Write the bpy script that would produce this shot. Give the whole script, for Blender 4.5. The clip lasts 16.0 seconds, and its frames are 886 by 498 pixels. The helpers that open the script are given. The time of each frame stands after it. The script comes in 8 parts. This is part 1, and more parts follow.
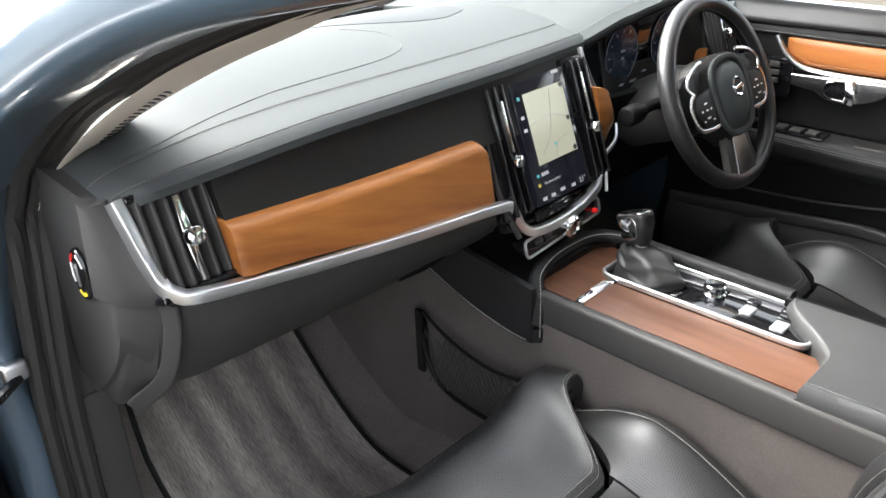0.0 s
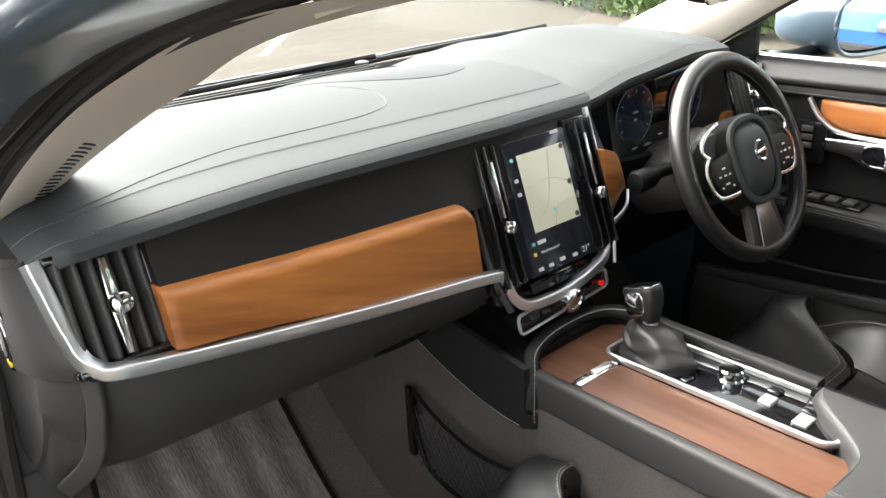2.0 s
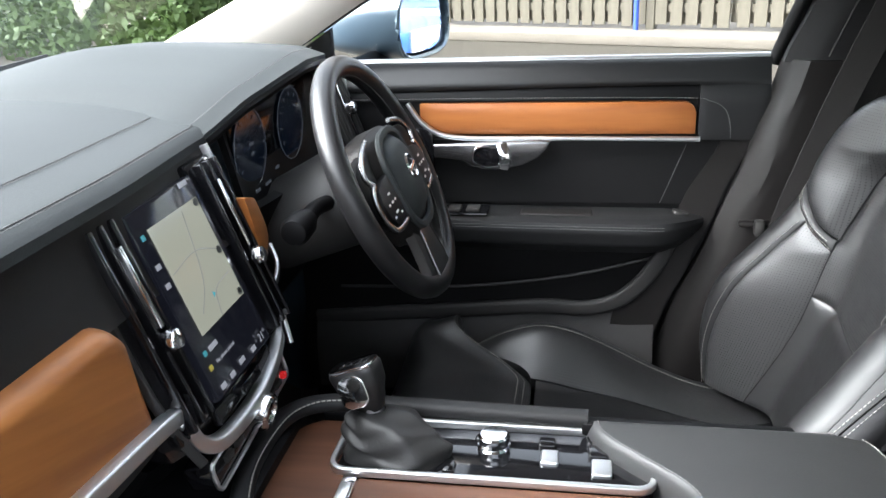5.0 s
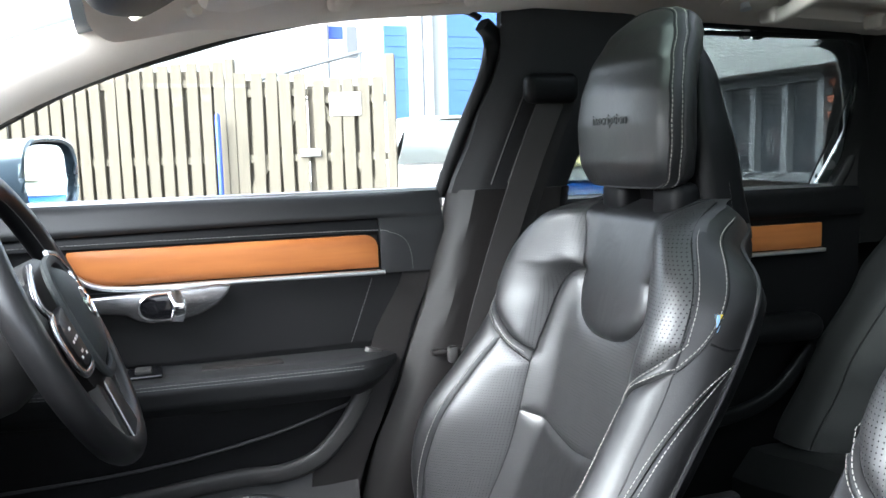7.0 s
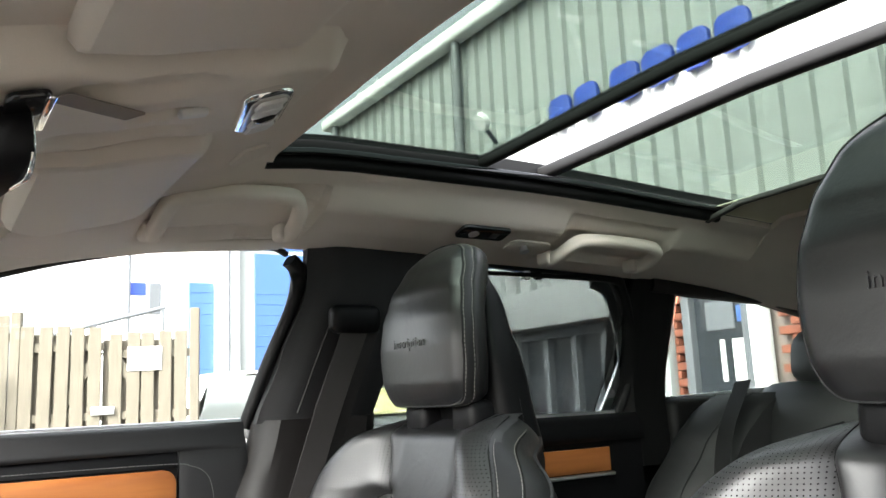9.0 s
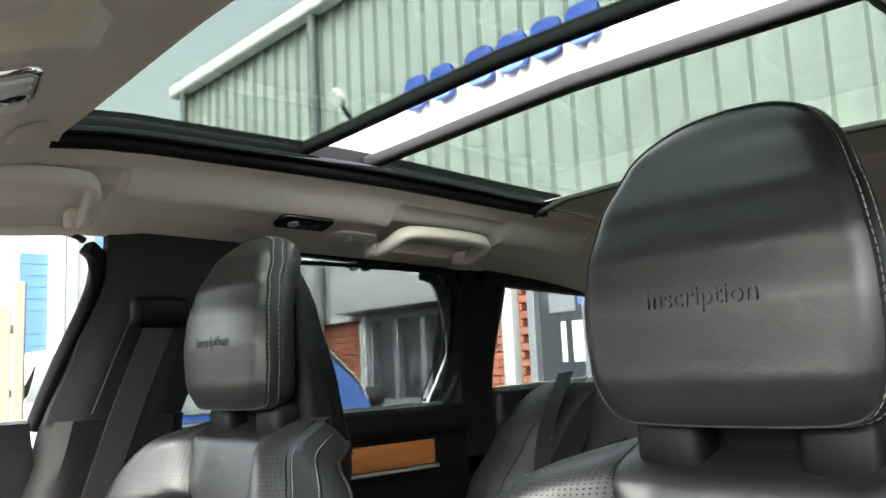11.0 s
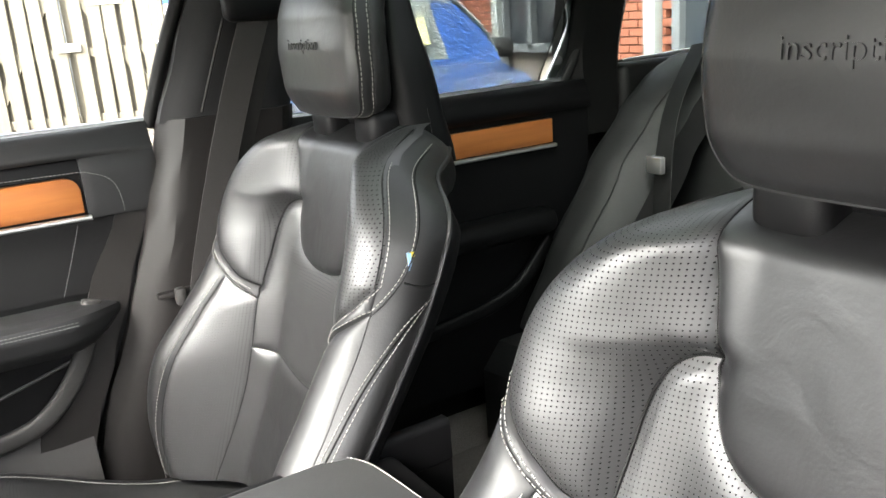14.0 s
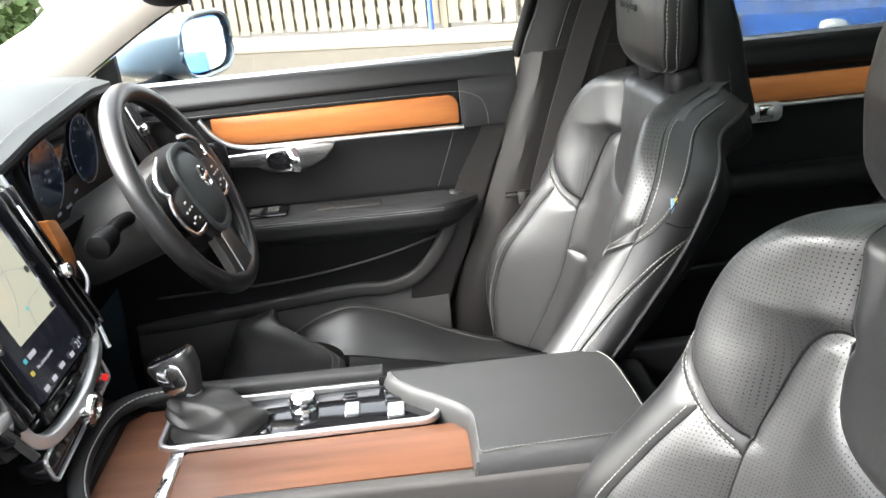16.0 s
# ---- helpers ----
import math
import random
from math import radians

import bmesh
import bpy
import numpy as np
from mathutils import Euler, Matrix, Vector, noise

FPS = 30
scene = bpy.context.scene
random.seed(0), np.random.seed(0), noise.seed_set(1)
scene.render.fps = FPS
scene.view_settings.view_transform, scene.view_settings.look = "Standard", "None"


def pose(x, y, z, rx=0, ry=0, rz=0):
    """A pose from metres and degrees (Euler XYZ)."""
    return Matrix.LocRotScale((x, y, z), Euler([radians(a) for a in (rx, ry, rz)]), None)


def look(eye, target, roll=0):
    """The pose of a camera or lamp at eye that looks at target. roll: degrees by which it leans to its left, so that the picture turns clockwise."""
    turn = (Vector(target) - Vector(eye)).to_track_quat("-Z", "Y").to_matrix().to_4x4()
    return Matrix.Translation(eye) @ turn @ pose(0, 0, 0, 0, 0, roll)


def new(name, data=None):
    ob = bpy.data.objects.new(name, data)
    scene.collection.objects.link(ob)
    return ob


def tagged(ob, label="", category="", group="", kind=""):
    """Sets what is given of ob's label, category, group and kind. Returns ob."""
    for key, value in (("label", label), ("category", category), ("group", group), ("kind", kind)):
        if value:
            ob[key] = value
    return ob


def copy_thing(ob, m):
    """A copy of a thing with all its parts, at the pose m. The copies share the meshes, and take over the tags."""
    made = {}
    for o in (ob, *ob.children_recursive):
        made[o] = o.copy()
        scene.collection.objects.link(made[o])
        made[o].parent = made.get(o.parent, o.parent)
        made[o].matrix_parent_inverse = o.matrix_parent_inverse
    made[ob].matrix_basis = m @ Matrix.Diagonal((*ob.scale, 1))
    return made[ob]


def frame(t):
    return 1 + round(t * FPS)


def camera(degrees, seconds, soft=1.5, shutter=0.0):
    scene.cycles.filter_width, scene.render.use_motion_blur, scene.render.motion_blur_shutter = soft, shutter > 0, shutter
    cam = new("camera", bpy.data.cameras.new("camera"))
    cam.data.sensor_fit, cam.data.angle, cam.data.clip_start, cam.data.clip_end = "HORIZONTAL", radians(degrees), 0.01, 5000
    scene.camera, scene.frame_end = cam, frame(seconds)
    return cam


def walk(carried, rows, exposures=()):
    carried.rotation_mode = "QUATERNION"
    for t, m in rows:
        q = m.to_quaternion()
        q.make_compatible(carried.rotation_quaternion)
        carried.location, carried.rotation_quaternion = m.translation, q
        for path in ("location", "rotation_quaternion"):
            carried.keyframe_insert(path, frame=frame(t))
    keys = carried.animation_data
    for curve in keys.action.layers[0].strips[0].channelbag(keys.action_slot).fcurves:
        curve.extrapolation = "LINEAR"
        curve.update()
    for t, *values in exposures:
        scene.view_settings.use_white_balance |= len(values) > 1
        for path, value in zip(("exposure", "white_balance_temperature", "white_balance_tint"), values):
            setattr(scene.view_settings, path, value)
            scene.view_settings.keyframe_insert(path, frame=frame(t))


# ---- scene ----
cam = camera(56.6, 16.0)
EXPOSURE = [(0.0, 3.6, 6500, 10), (2.0, 3.5, 6750, 10), (3.0, 3.38, 6600, 10), (5.5, 3.15, 5950, 10), (6.5, 3.56, 5800, 9), (7.2, 3.52, 5950, 9), (8.0, 3.4, 6350, 10), (9.0, 3.42, 6500, 10), (11.5, 3.68, 6500, 10), (12.5, 4.06, 6500, 10), (13.5, 3.96, 6550, 10), (14.5, 4.1, 6700, 10), (15.5, 4.08, 6600, 10), (16.0, 3.97, 6500, 10)]
PATH = [
    (0, (-1.062, 0.03, 1.401), (0.205, 1.282, 0.49), -2.1),
    (0.5, (-1.114, -0.027, 1.405), (0.071, 1.33, 0.536), -2.2),
    (1, (-1.075, -0.031, 1.391), (0.094, 1.364, 0.562), -2.4),
    (1.5, (-0.981, 0.013, 1.366), (0.207, 1.42, 0.584), -2.6),
    (2, (-0.915, 0.032, 1.352), (0.312, 1.419, 0.597), -2.6),
    (2.5, (-0.881, 0.038, 1.35), (0.415, 1.364, 0.6), -2.4),
    (3, (-0.854, 0.1, 1.341), (0.564, 1.295, 0.592), -1.8),
    (3.2, (-0.853, 0.145, 1.335), (0.615, 1.278, 0.587), -1.6),
    (4.2, (-0.79, 0.31, 1.262), (0.93, 1.02, 0.535), -2.0),
    (5.3, (-0.708, 0.462, 1.27), (1.152, 0.658, 0.562), -2.9),
    (5.5, (-0.691, 0.48, 1.268), (1.182, 0.578, 0.574), -3.1),
    (6, (-0.642, 0.545, 1.252), (1.251, 0.376, 0.628), -2.9),
    (6.5, (-0.601, 0.567, 1.211), (1.292, 0.139, 0.726), -2.5),
    (7, (-0.629, 0.589, 1.123), (1.249, -0.056, 0.879), -1.5),
    (7.5, (-0.649, 0.567, 1.096), (1.201, -0.192, 1.038), -1.6),
    (8, (-0.662, 0.577, 1.066), (1.136, -0.293, 1.17), -1.6),
    (8.5, (-0.661, 0.595, 1.084), (1.069, -0.384, 1.305), -2.0),
    (9, (-0.677, 0.607, 1.074), (0.979, -0.457, 1.43), -2.7),
    (9.2, (-0.678, 0.599, 1.084), (0.949, -0.493, 1.485), -2.9),
    (11.3, (-0.678, 0.517, 1.106), (0.752, -0.859, 1.346), -2.6),
    (11.5, (-0.673, 0.509, 1.101), (0.747, -0.885, 1.299), -2.7),
    (12, (-0.676, 0.499, 1.097), (0.734, -0.917, 1.176), -2.9),
    (12.5, (-0.682, 0.474, 1.071), (0.75, -0.92, 1.002), -3.0),
    (13, (-0.667, 0.45, 1.053), (0.826, -0.86, 0.825), -3.4),
    (13.5, (-0.628, 0.441, 1.108), (0.918, -0.767, 0.721), -3.5),
    (14, (-0.639, 0.441, 1.182), (0.992, -0.576, 0.631), -4.3),
    (14.5, (-0.693, 0.399, 1.231), (1.005, -0.428, 0.574), -4.5),
    (15, (-0.757, 0.368, 1.264), (1.014, -0.23, 0.552), -4.7),
    (15.5, (-0.818, 0.37, 1.275), (1.013, 0.025, 0.548), -4.8),
    (16, (-0.888, 0.354, 1.294), (0.971, 0.293, 0.559), -5.6),
]
walk(cam, [(t, look(eye, target, roll)) for t, eye, target, roll in PATH], EXPOSURE)

# ---------------------------------------------------------------- world and sun
world = bpy.data.worlds.new("world")
scene.world = world
world.use_nodes = True
wn, wl = world.node_tree.nodes, world.node_tree.links
sky = wn.new("ShaderNodeTexSky")
sky.sky_type, sky.sun_disc = "NISHITA", False
sky.sun_elevation, sky.sun_rotation, sky.dust_density = radians(42), radians(-17), 6.0
grey = wn.new("ShaderNodeHueSaturation")
grey.inputs["Saturation"].default_value = 0.25
wl.new(sky.outputs[0], grey.inputs["Color"])
wl.new(grey.outputs[0], wn["Background"].inputs["Color"])
wn["Background"].inputs["Strength"].default_value = 0.14
sun_data = bpy.data.lights.new("sun", "SUN")
sun_data.energy, sun_data.angle, sun_data.color = 0.9, radians(70), (0.985, 0.98, 0.975)
sun = new("sun", sun_data)
sun.matrix_world = look((-2.4, 7.7, 7.3), (0, 0, 0))

# ---------------------------------------------------------------- materials


def principled(name, colour, rough=0.5, metal=0.0, spec=0.5, coat=0.0):
    m = bpy.data.materials.new(name)
    m.use_nodes = True
    b = m.node_tree.nodes["Principled BSDF"]
    b.inputs["Base Color"].default_value = (*colour, 1)
    b.inputs["Roughness"].default_value = rough
    b.inputs["Metallic"].default_value = metal
    b.inputs["Specular IOR Level"].default_value = spec
    b.inputs["Coat Weight"].default_value = coat
    b.inputs["Coat Roughness"].default_value = 0.05
    return m


def grain(m, scale, amount, bump=0.0, size=0.002, big=0.0, big_scale=6.0, stretch=(1, 1, 1), rough_var=0.0, voronoi=False, wrinkle=0.0):
    """Varies the base colour at a fine and a broad scale, and adds relief."""
    nt = m.node_tree
    n, l = nt.nodes, nt.links
    b = n["Principled BSDF"]
    col = tuple(b.inputs["Base Color"].default_value)
    tc = n.new("ShaderNodeTexCoord")
    mp = n.new("ShaderNodeMapping")
    mp.inputs["Scale"].default_value = stretch
    l.new(tc.outputs["Object"], mp.inputs["Vector"])
    if voronoi:
        fine = n.new("ShaderNodeTexVoronoi")
        out = fine.outputs["Distance"]
    else:
        fine = n.new("ShaderNodeTexNoise")
        fine.inputs["Detail"].default_value = 4
        out = fine.outputs["Fac"]
    fine.inputs["Scale"].default_value = scale
    l.new(mp.outputs[0], fine.inputs["Vector"])
    wide = n.new("ShaderNodeTexNoise")
    wide.inputs["Scale"].default_value = big_scale
    wide.inputs["Detail"].default_value = 3
    l.new(mp.outputs[0], wide.inputs["Vector"])
    mix = n.new("ShaderNodeMath")
    mix.operation = "MULTIPLY_ADD"
    mix.inputs[1].default_value = amount
    mix.inputs[2].default_value = 1 - amount * 0.5
    l.new(out, mix.inputs[0])
    mix2 = n.new("ShaderNodeMath")
    mix2.operation = "MULTIPLY_ADD"
    mix2.inputs[1].default_value = big
    mix2.inputs[2].default_value = 1 - big * 0.5
    l.new(wide.outputs["Fac"], mix2.inputs[0])
    mul = n.new("ShaderNodeMath")
    mul.operation = "MULTIPLY"
    l.new(mix.outputs[0], mul.inputs[0])
    l.new(mix2.outputs[0], mul.inputs[1])
    vm = n.new("ShaderNodeVectorMath")
    vm.operation = "SCALE"
    vm.inputs[0].default_value = col[:3]
    l.new(mul.outputs[0], vm.inputs["Scale"])
    l.new(vm.outputs[0], b.inputs["Base Color"])
    if rough_var:
        r = n.new("ShaderNodeMath")
        r.operation = "MULTIPLY_ADD"
        r.inputs[1].default_value = rough_var
        r.inputs[2].default_value = b.inputs["Roughness"].default_value - rough_var * 0.5
        l.new(wide.outputs["Fac"], r.inputs[0])
        l.new(r.outputs[0], b.inputs["Roughness"])
    if bump:
        bp = n.new("ShaderNodeBump")
        bp.inputs["Strength"].default_value = bump
        bp.inputs["Distance"].default_value = size
        l.new(out, bp.inputs["Height"])
        l.new(bp.outputs[0], b.inputs["Normal"])
        if wrinkle:
            creases(m, bp, tc, wrinkle)
    return m


def creases(m, bp, tc, amount):
    """Broad soft creases and dents under the fine relief."""
    n, l = m.node_tree.nodes, m.node_tree.links
    w = n.new("ShaderNodeTexNoise")
    w.inputs["Scale"].default_value, w.inputs["Detail"].default_value, w.inputs["Distortion"].default_value = 17, 5, 0.6
    l.new(tc.outputs["Object"], w.inputs["Vector"])
    b2 = n.new("ShaderNodeBump")
    b2.inputs["Strength"].default_value, b2.inputs["Distance"].default_value = amount, 0.006
    l.new(w.outputs["Fac"], b2.inputs["Height"])
    l.new(b2.outputs[0], bp.inputs["Normal"])


def coated(m, weight=0.6, rough=0.42):
    """A clear finish, as on coated leather."""
    b = m.node_tree.nodes["Principled BSDF"]
    b.inputs["Coat Weight"].default_value = weight
    b.inputs["Coat Roughness"].default_value = rough
    for link in list(b.inputs["Normal"].links):
        m.node_tree.links.new(link.from_socket, b.inputs["Coat Normal"])
    return m


def wood(name, dark, light, axis, scale=1.0, rough=0.4, turn=0):
    """Open-pored straight-grained veneer whose grain runs along the given direction."""
    m = principled(name, light, rough, spec=0.4)
    n, l = m.node_tree.nodes, m.node_tree.links
    b = n["Principled BSDF"]
    tc = n.new("ShaderNodeTexCoord")
    mp = n.new("ShaderNodeMapping")
    mp.vector_type = "TEXTURE"
    mp.inputs["Scale"].default_value = [1 / v for v in axis]
    mp.inputs["Rotation"].default_value = (0, radians(turn), 0)
    l.new(tc.outputs["Object"], mp.inputs["Vector"])
    a = n.new("ShaderNodeTexNoise")
    a.inputs["Scale"].default_value, a.inputs["Detail"].default_value = 60 * scale, 5
    w = n.new("ShaderNodeTexNoise")
    w.inputs["Scale"].default_value, w.inputs["Detail"].default_value = 9 * scale, 2
    l.new(mp.outputs[0], a.inputs["Vector"])
    l.new(mp.outputs[0], w.inputs["Vector"])
    mixf = n.new("ShaderNodeMath")
    mixf.operation = "MULTIPLY_ADD"
    mixf.inputs[1].default_value = 0.45
    l.new(a.outputs["Fac"], mixf.inputs[0])
    sc = n.new("ShaderNodeMath")
    sc.operation = "MULTIPLY"
    sc.inputs[1].default_value = 0.55
    l.new(w.outputs["Fac"], sc.inputs[0])
    l.new(sc.outputs[0], mixf.inputs[2])
    ramp = n.new("ShaderNodeValToRGB")
    ramp.color_ramp.elements[0].position, ramp.color_ramp.elements[0].color = 0.36, (*dark, 1)
    ramp.color_ramp.elements[1].position, ramp.color_ramp.elements[1].color = 0.62, (*light, 1)
    l.new(mixf.outputs[0], ramp.inputs[0])
    l.new(ramp.outputs[0], b.inputs["Base Color"])
    bp = n.new("ShaderNodeBump")
    bp.inputs["Strength"].default_value, bp.inputs["Distance"].default_value = 0.25, 0.0006
    l.new(a.outputs["Fac"], bp.inputs["Height"])
    l.new(bp.outputs[0], b.inputs["Normal"])
    return m


def perforated(name, colour, rough, pitch=0.0045):
    """Leather with a square grid of punched holes, laid out along the mesh's own UV map in metres."""
    m = principled(name, colour, rough)
    n, l = m.node_tree.nodes, m.node_tree.links
    b = n["Principled BSDF"]
    uv = n.new("ShaderNodeUVMap")
    uv.uv_map = "UVMap"
    sc = n.new("ShaderNodeVectorMath")
    sc.operation = "SCALE"
    sc.inputs["Scale"].default_value = 1 / pitch
    l.new(uv.outputs[0], sc.inputs[0])
    fr = n.new("ShaderNodeVectorMath")
    fr.operation = "FRACTION"
    l.new(sc.outputs[0], fr.inputs[0])
    ds = n.new("ShaderNodeVectorMath")
    ds.operation = "DISTANCE"
    ds.inputs[1].default_value = (0.5, 0.5, 0)
    l.new(fr.outputs[0], ds.inputs[0])
    st = n.new("ShaderNodeMapRange")
    st.interpolation_type = "SMOOTHSTEP"
    st.inputs["From Min"].default_value, st.inputs["From Max"].default_value = 0.10, 0.18
    l.new(ds.outputs["Value"], st.inputs["Value"])
    nz = n.new("ShaderNodeTexNoise")
    nz.inputs["Scale"].default_value = 9
    mixc = n.new("ShaderNodeMix")
    mixc.data_type = "RGBA"
    mixc.inputs["A"].default_value = (0.002, 0.002, 0.002, 1)
    mixc.inputs["B"].default_value = (*colour, 1)
    l.new(st.outputs[0], mixc.inputs["Factor"])
    l.new(mixc.outputs["Result"], b.inputs["Base Color"])
    rr = n.new("ShaderNodeMath")
    rr.operation = "MULTIPLY_ADD"
    rr.inputs[1].default_value, rr.inputs[2].default_value = 0.18, rough - 0.09
    l.new(nz.outputs["Fac"], rr.inputs[0])
    l.new(rr.outputs[0], b.inputs["Roughness"])
    sp = n.new("ShaderNodeMath")
    sp.operation = "MULTIPLY"
    sp.inputs[1].default_value = 0.85
    l.new(st.outputs[0], sp.inputs[0])
    l.new(sp.outputs[0], b.inputs["Specular IOR Level"])
    cw = n.new("ShaderNodeMath")
    cw.operation = "MULTIPLY"
    cw.inputs[1].default_value = 0.22
    l.new(st.outputs[0], cw.inputs[0])
    l.new(cw.outputs[0], b.inputs["Coat Weight"])
    bp = n.new("ShaderNodeBump")
    bp.inputs["Strength"].default_value, bp.inputs["Distance"].default_value = 0.5, 0.0008
    l.new(st.outputs[0], bp.inputs["Height"])
    l.new(bp.outputs[0], b.inputs["Normal"])
    creases(m, bp, n.new("ShaderNodeTexCoord"), 0.16)
    return m


def glass(name, tint, gloss=0.08, rough=0.0):
    m = bpy.data.materials.new(name)
    m.use_nodes = True
    n, l = m.node_tree.nodes, m.node_tree.links
    n.remove(n["Principled BSDF"])
    tr = n.new("ShaderNodeBsdfTransparent")
    tr.inputs["Color"].default_value = (*tint, 1)
    gl = n.new("ShaderNodeBsdfGlossy")
    gl.inputs["Roughness"].default_value = rough
    gl.inputs["Color"].default_value = (1, 1, 1, 1)
    lw = n.new("ShaderNodeLayerWeight")
    lw.inputs["Blend"].default_value = 0.5
    pw = n.new("ShaderNodeMath")
    pw.operation = "POWER"
    pw.inputs[1].default_value = 4
    l.new(lw.outputs["Facing"], pw.inputs[0])
    fr = n.new("ShaderNodeMath")
    fr.operation = "MULTIPLY_ADD"
    fr.inputs[1].default_value, fr.inputs[2].default_value = gloss * 3, gloss * 0.3
    l.new(pw.outputs[0], fr.inputs[0])
    mx = n.new("ShaderNodeMixShader")
    l.new(fr.outputs[0], mx.inputs[0])
    l.new(tr.outputs[0], mx.inputs[1])
    l.new(gl.outputs[0], mx.inputs[2])
    l.new(mx.outputs[0], n["Material Output"].inputs["Surface"])
    return m


def glow(name, colour, strength):
    m = bpy.data.materials.new(name)
    m.use_nodes = True
    b = m.node_tree.nodes["Principled BSDF"]
    b.inputs["Base Color"].default_value = (*[c * 0.2 for c in colour], 1)
    b.inputs["Emission Color"].default_value = (*colour, 1)
    b.inputs["Emission Strength"].default_value = strength
    b.inputs["Roughness"].default_value = 0.12
    return m


M_LEATHER = coated(grain(principled("black leather", (0.0085, 0.0085, 0.0088), 0.47, spec=0.5), 420, 0.3, 0.22, 0.0006, 0.3, 14, rough_var=0.2, wrinkle=0.12), 0.16)
M_LEATHER_SOFT = coated(grain(principled("black soft leather", (0.0072, 0.0073, 0.0077), 0.41, spec=0.62), 300, 0.3, 0.2, 0.0006, 0.35, 8, rough_var=0.22, wrinkle=0.24), 0.34, 0.42)
M_PERF = coated(perforated("perforated black leather", (0.0125, 0.0127, 0.0130), 0.45), 0.3, 0.45)
M_DASH = grain(principled("charcoal dash leather", (0.044, 0.0485, 0.049), 0.7, spec=0.14), 520, 0.3, 0.3, 0.0006, 0.12, 5, rough_var=0.12)
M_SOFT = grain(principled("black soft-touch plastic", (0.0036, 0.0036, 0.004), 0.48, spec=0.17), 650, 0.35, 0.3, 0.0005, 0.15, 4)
M_GREYPLAS = grain(principled("dark grey moulded plastic", (0.040, 0.0385, 0.037), 0.5, spec=0.32), 700, 0.3, 0.3, 0.0004, 0.15, 5)
M_CARD = grain(principled("black door card skin", (0.0052, 0.0051, 0.0053), 0.48, spec=0.22), 650, 0.35, 0.3, 0.0005, 0.15, 4)
M_PILLAR = grain(principled("black pillar trim", (0.0135, 0.0122, 0.0116), 0.5, spec=0.24), 600, 0.3, 0.25, 0.0004, 0.15, 5)
M_GLOSS = principled("piano black", (0.006, 0.006, 0.007), 0.08, spec=0.6)
M_RUBBER = grain(principled("black rubber seal", (0.0055, 0.0055, 0.0055), 0.5, spec=0.22), 300, 0.3, 0.1, 0.0005)
M_CHROME = grain(principled("satin aluminium", (0.72, 0.73, 0.74), 0.38, 1.0), 300, 0.08, 0, 0, 0.08, 8)
M_SATIN = grain(principled("dark satin metal", (0.46, 0.46, 0.47), 0.27, 1.0), 300, 0.08, 0, 0, 0.08, 8)
M_BRIGHT = principled("bright chrome", (0.86, 0.86, 0.87), 0.1, 1.0)
M_WOOD = wood("golden linear walnut", (0.20, 0.064, 0.014), (0.44, 0.165, 0.040), (0.07, 1.0, 1.0), turn=16)
M_WOOD_DOOR = wood("golden door walnut", (0.20, 0.062, 0.015), (0.31, 0.110, 0.029), (1.0, 0.10, 1.0))
M_WOOD_CON = wood("reddish console walnut", (0.056, 0.022, 0.011), (0.122, 0.051, 0.026), (1.0, 0.08, 1.0))
M_CARPET = grain(principled("charcoal carpet", (0.125, 0.111, 0.103), 0.95, spec=0.1), 380, 1.2, 0.8, 0.003, 0.5, 14)
M_HEAD = grain(principled("beige headliner cloth", (0.75, 0.68, 0.605), 0.9, spec=0.15), 900, 0.12, 0.2, 0.0005, 0.06, 4)
M_BEIGE = grain(principled("beige moulded trim", (0.75, 0.685, 0.605), 0.6, spec=0.3), 700, 0.08, 0.15, 0.0004, 0.05, 4)
def napped(m, scale, amount):
    """Brushed pile: broad wavering strokes over the cloth's own colour."""
    n, l = m.node_tree.nodes, m.node_tree.links
    b = n["Principled BSDF"]
    co = n.new("ShaderNodeTexCoord")
    wv = n.new("ShaderNodeTexWave")
    wv.bands_direction = "X"
    wv.inputs["Scale"].default_value, wv.inputs["Distortion"].default_value = scale, 3.0
    wv.inputs["Detail"].default_value, wv.inputs["Detail Scale"].default_value = 3.0, 0.8
    l.new(co.outputs["Object"], wv.inputs["Vector"])
    mr = n.new("ShaderNodeMapRange")
    mr.inputs["To Min"].default_value, mr.inputs["To Max"].default_value = 1 - amount, 1 + amount
    l.new(wv.outputs["Fac"], mr.inputs["Value"])
    hs = n.new("ShaderNodeHueSaturation")
    l.new(mr.outputs[0], hs.inputs["Value"])
    src = b.inputs["Base Color"].links
    if src:
        l.new(src[0].from_socket, hs.inputs["Color"])
    else:
        hs.inputs["Color"].default_value = b.inputs["Base Color"].default_value
    l.new(hs.outputs[0], b.inputs["Base Color"])
    return m


M_MAT = napped(grain(principled("brushed charcoal mat pile", (0.175, 0.158, 0.147), 0.95, spec=0.1), 330, 1.3, 0.8, 0.003, 1.1, 26, stretch=(1, 0.16, 0.16)), 4.2, 0.26)
M_BLIND = grain(principled("pale blind cloth", (0.62, 0.60, 0.47), 0.9, spec=0.1), 700, 0.1, 0.15, 0.0004)
M_SEAL = grain(principled("grey-black seal rubber", (0.028, 0.026, 0.025), 0.6, spec=0.35), 900, 0.25, 0.2, 0.0004, 0.1, 6)
M_BLUE = grain(principled("slate blue car paint", (0.070, 0.103, 0.136), 0.30, 0.12, coat=0.5), 2500, 0.25, 0, 0, 0.05, 2)
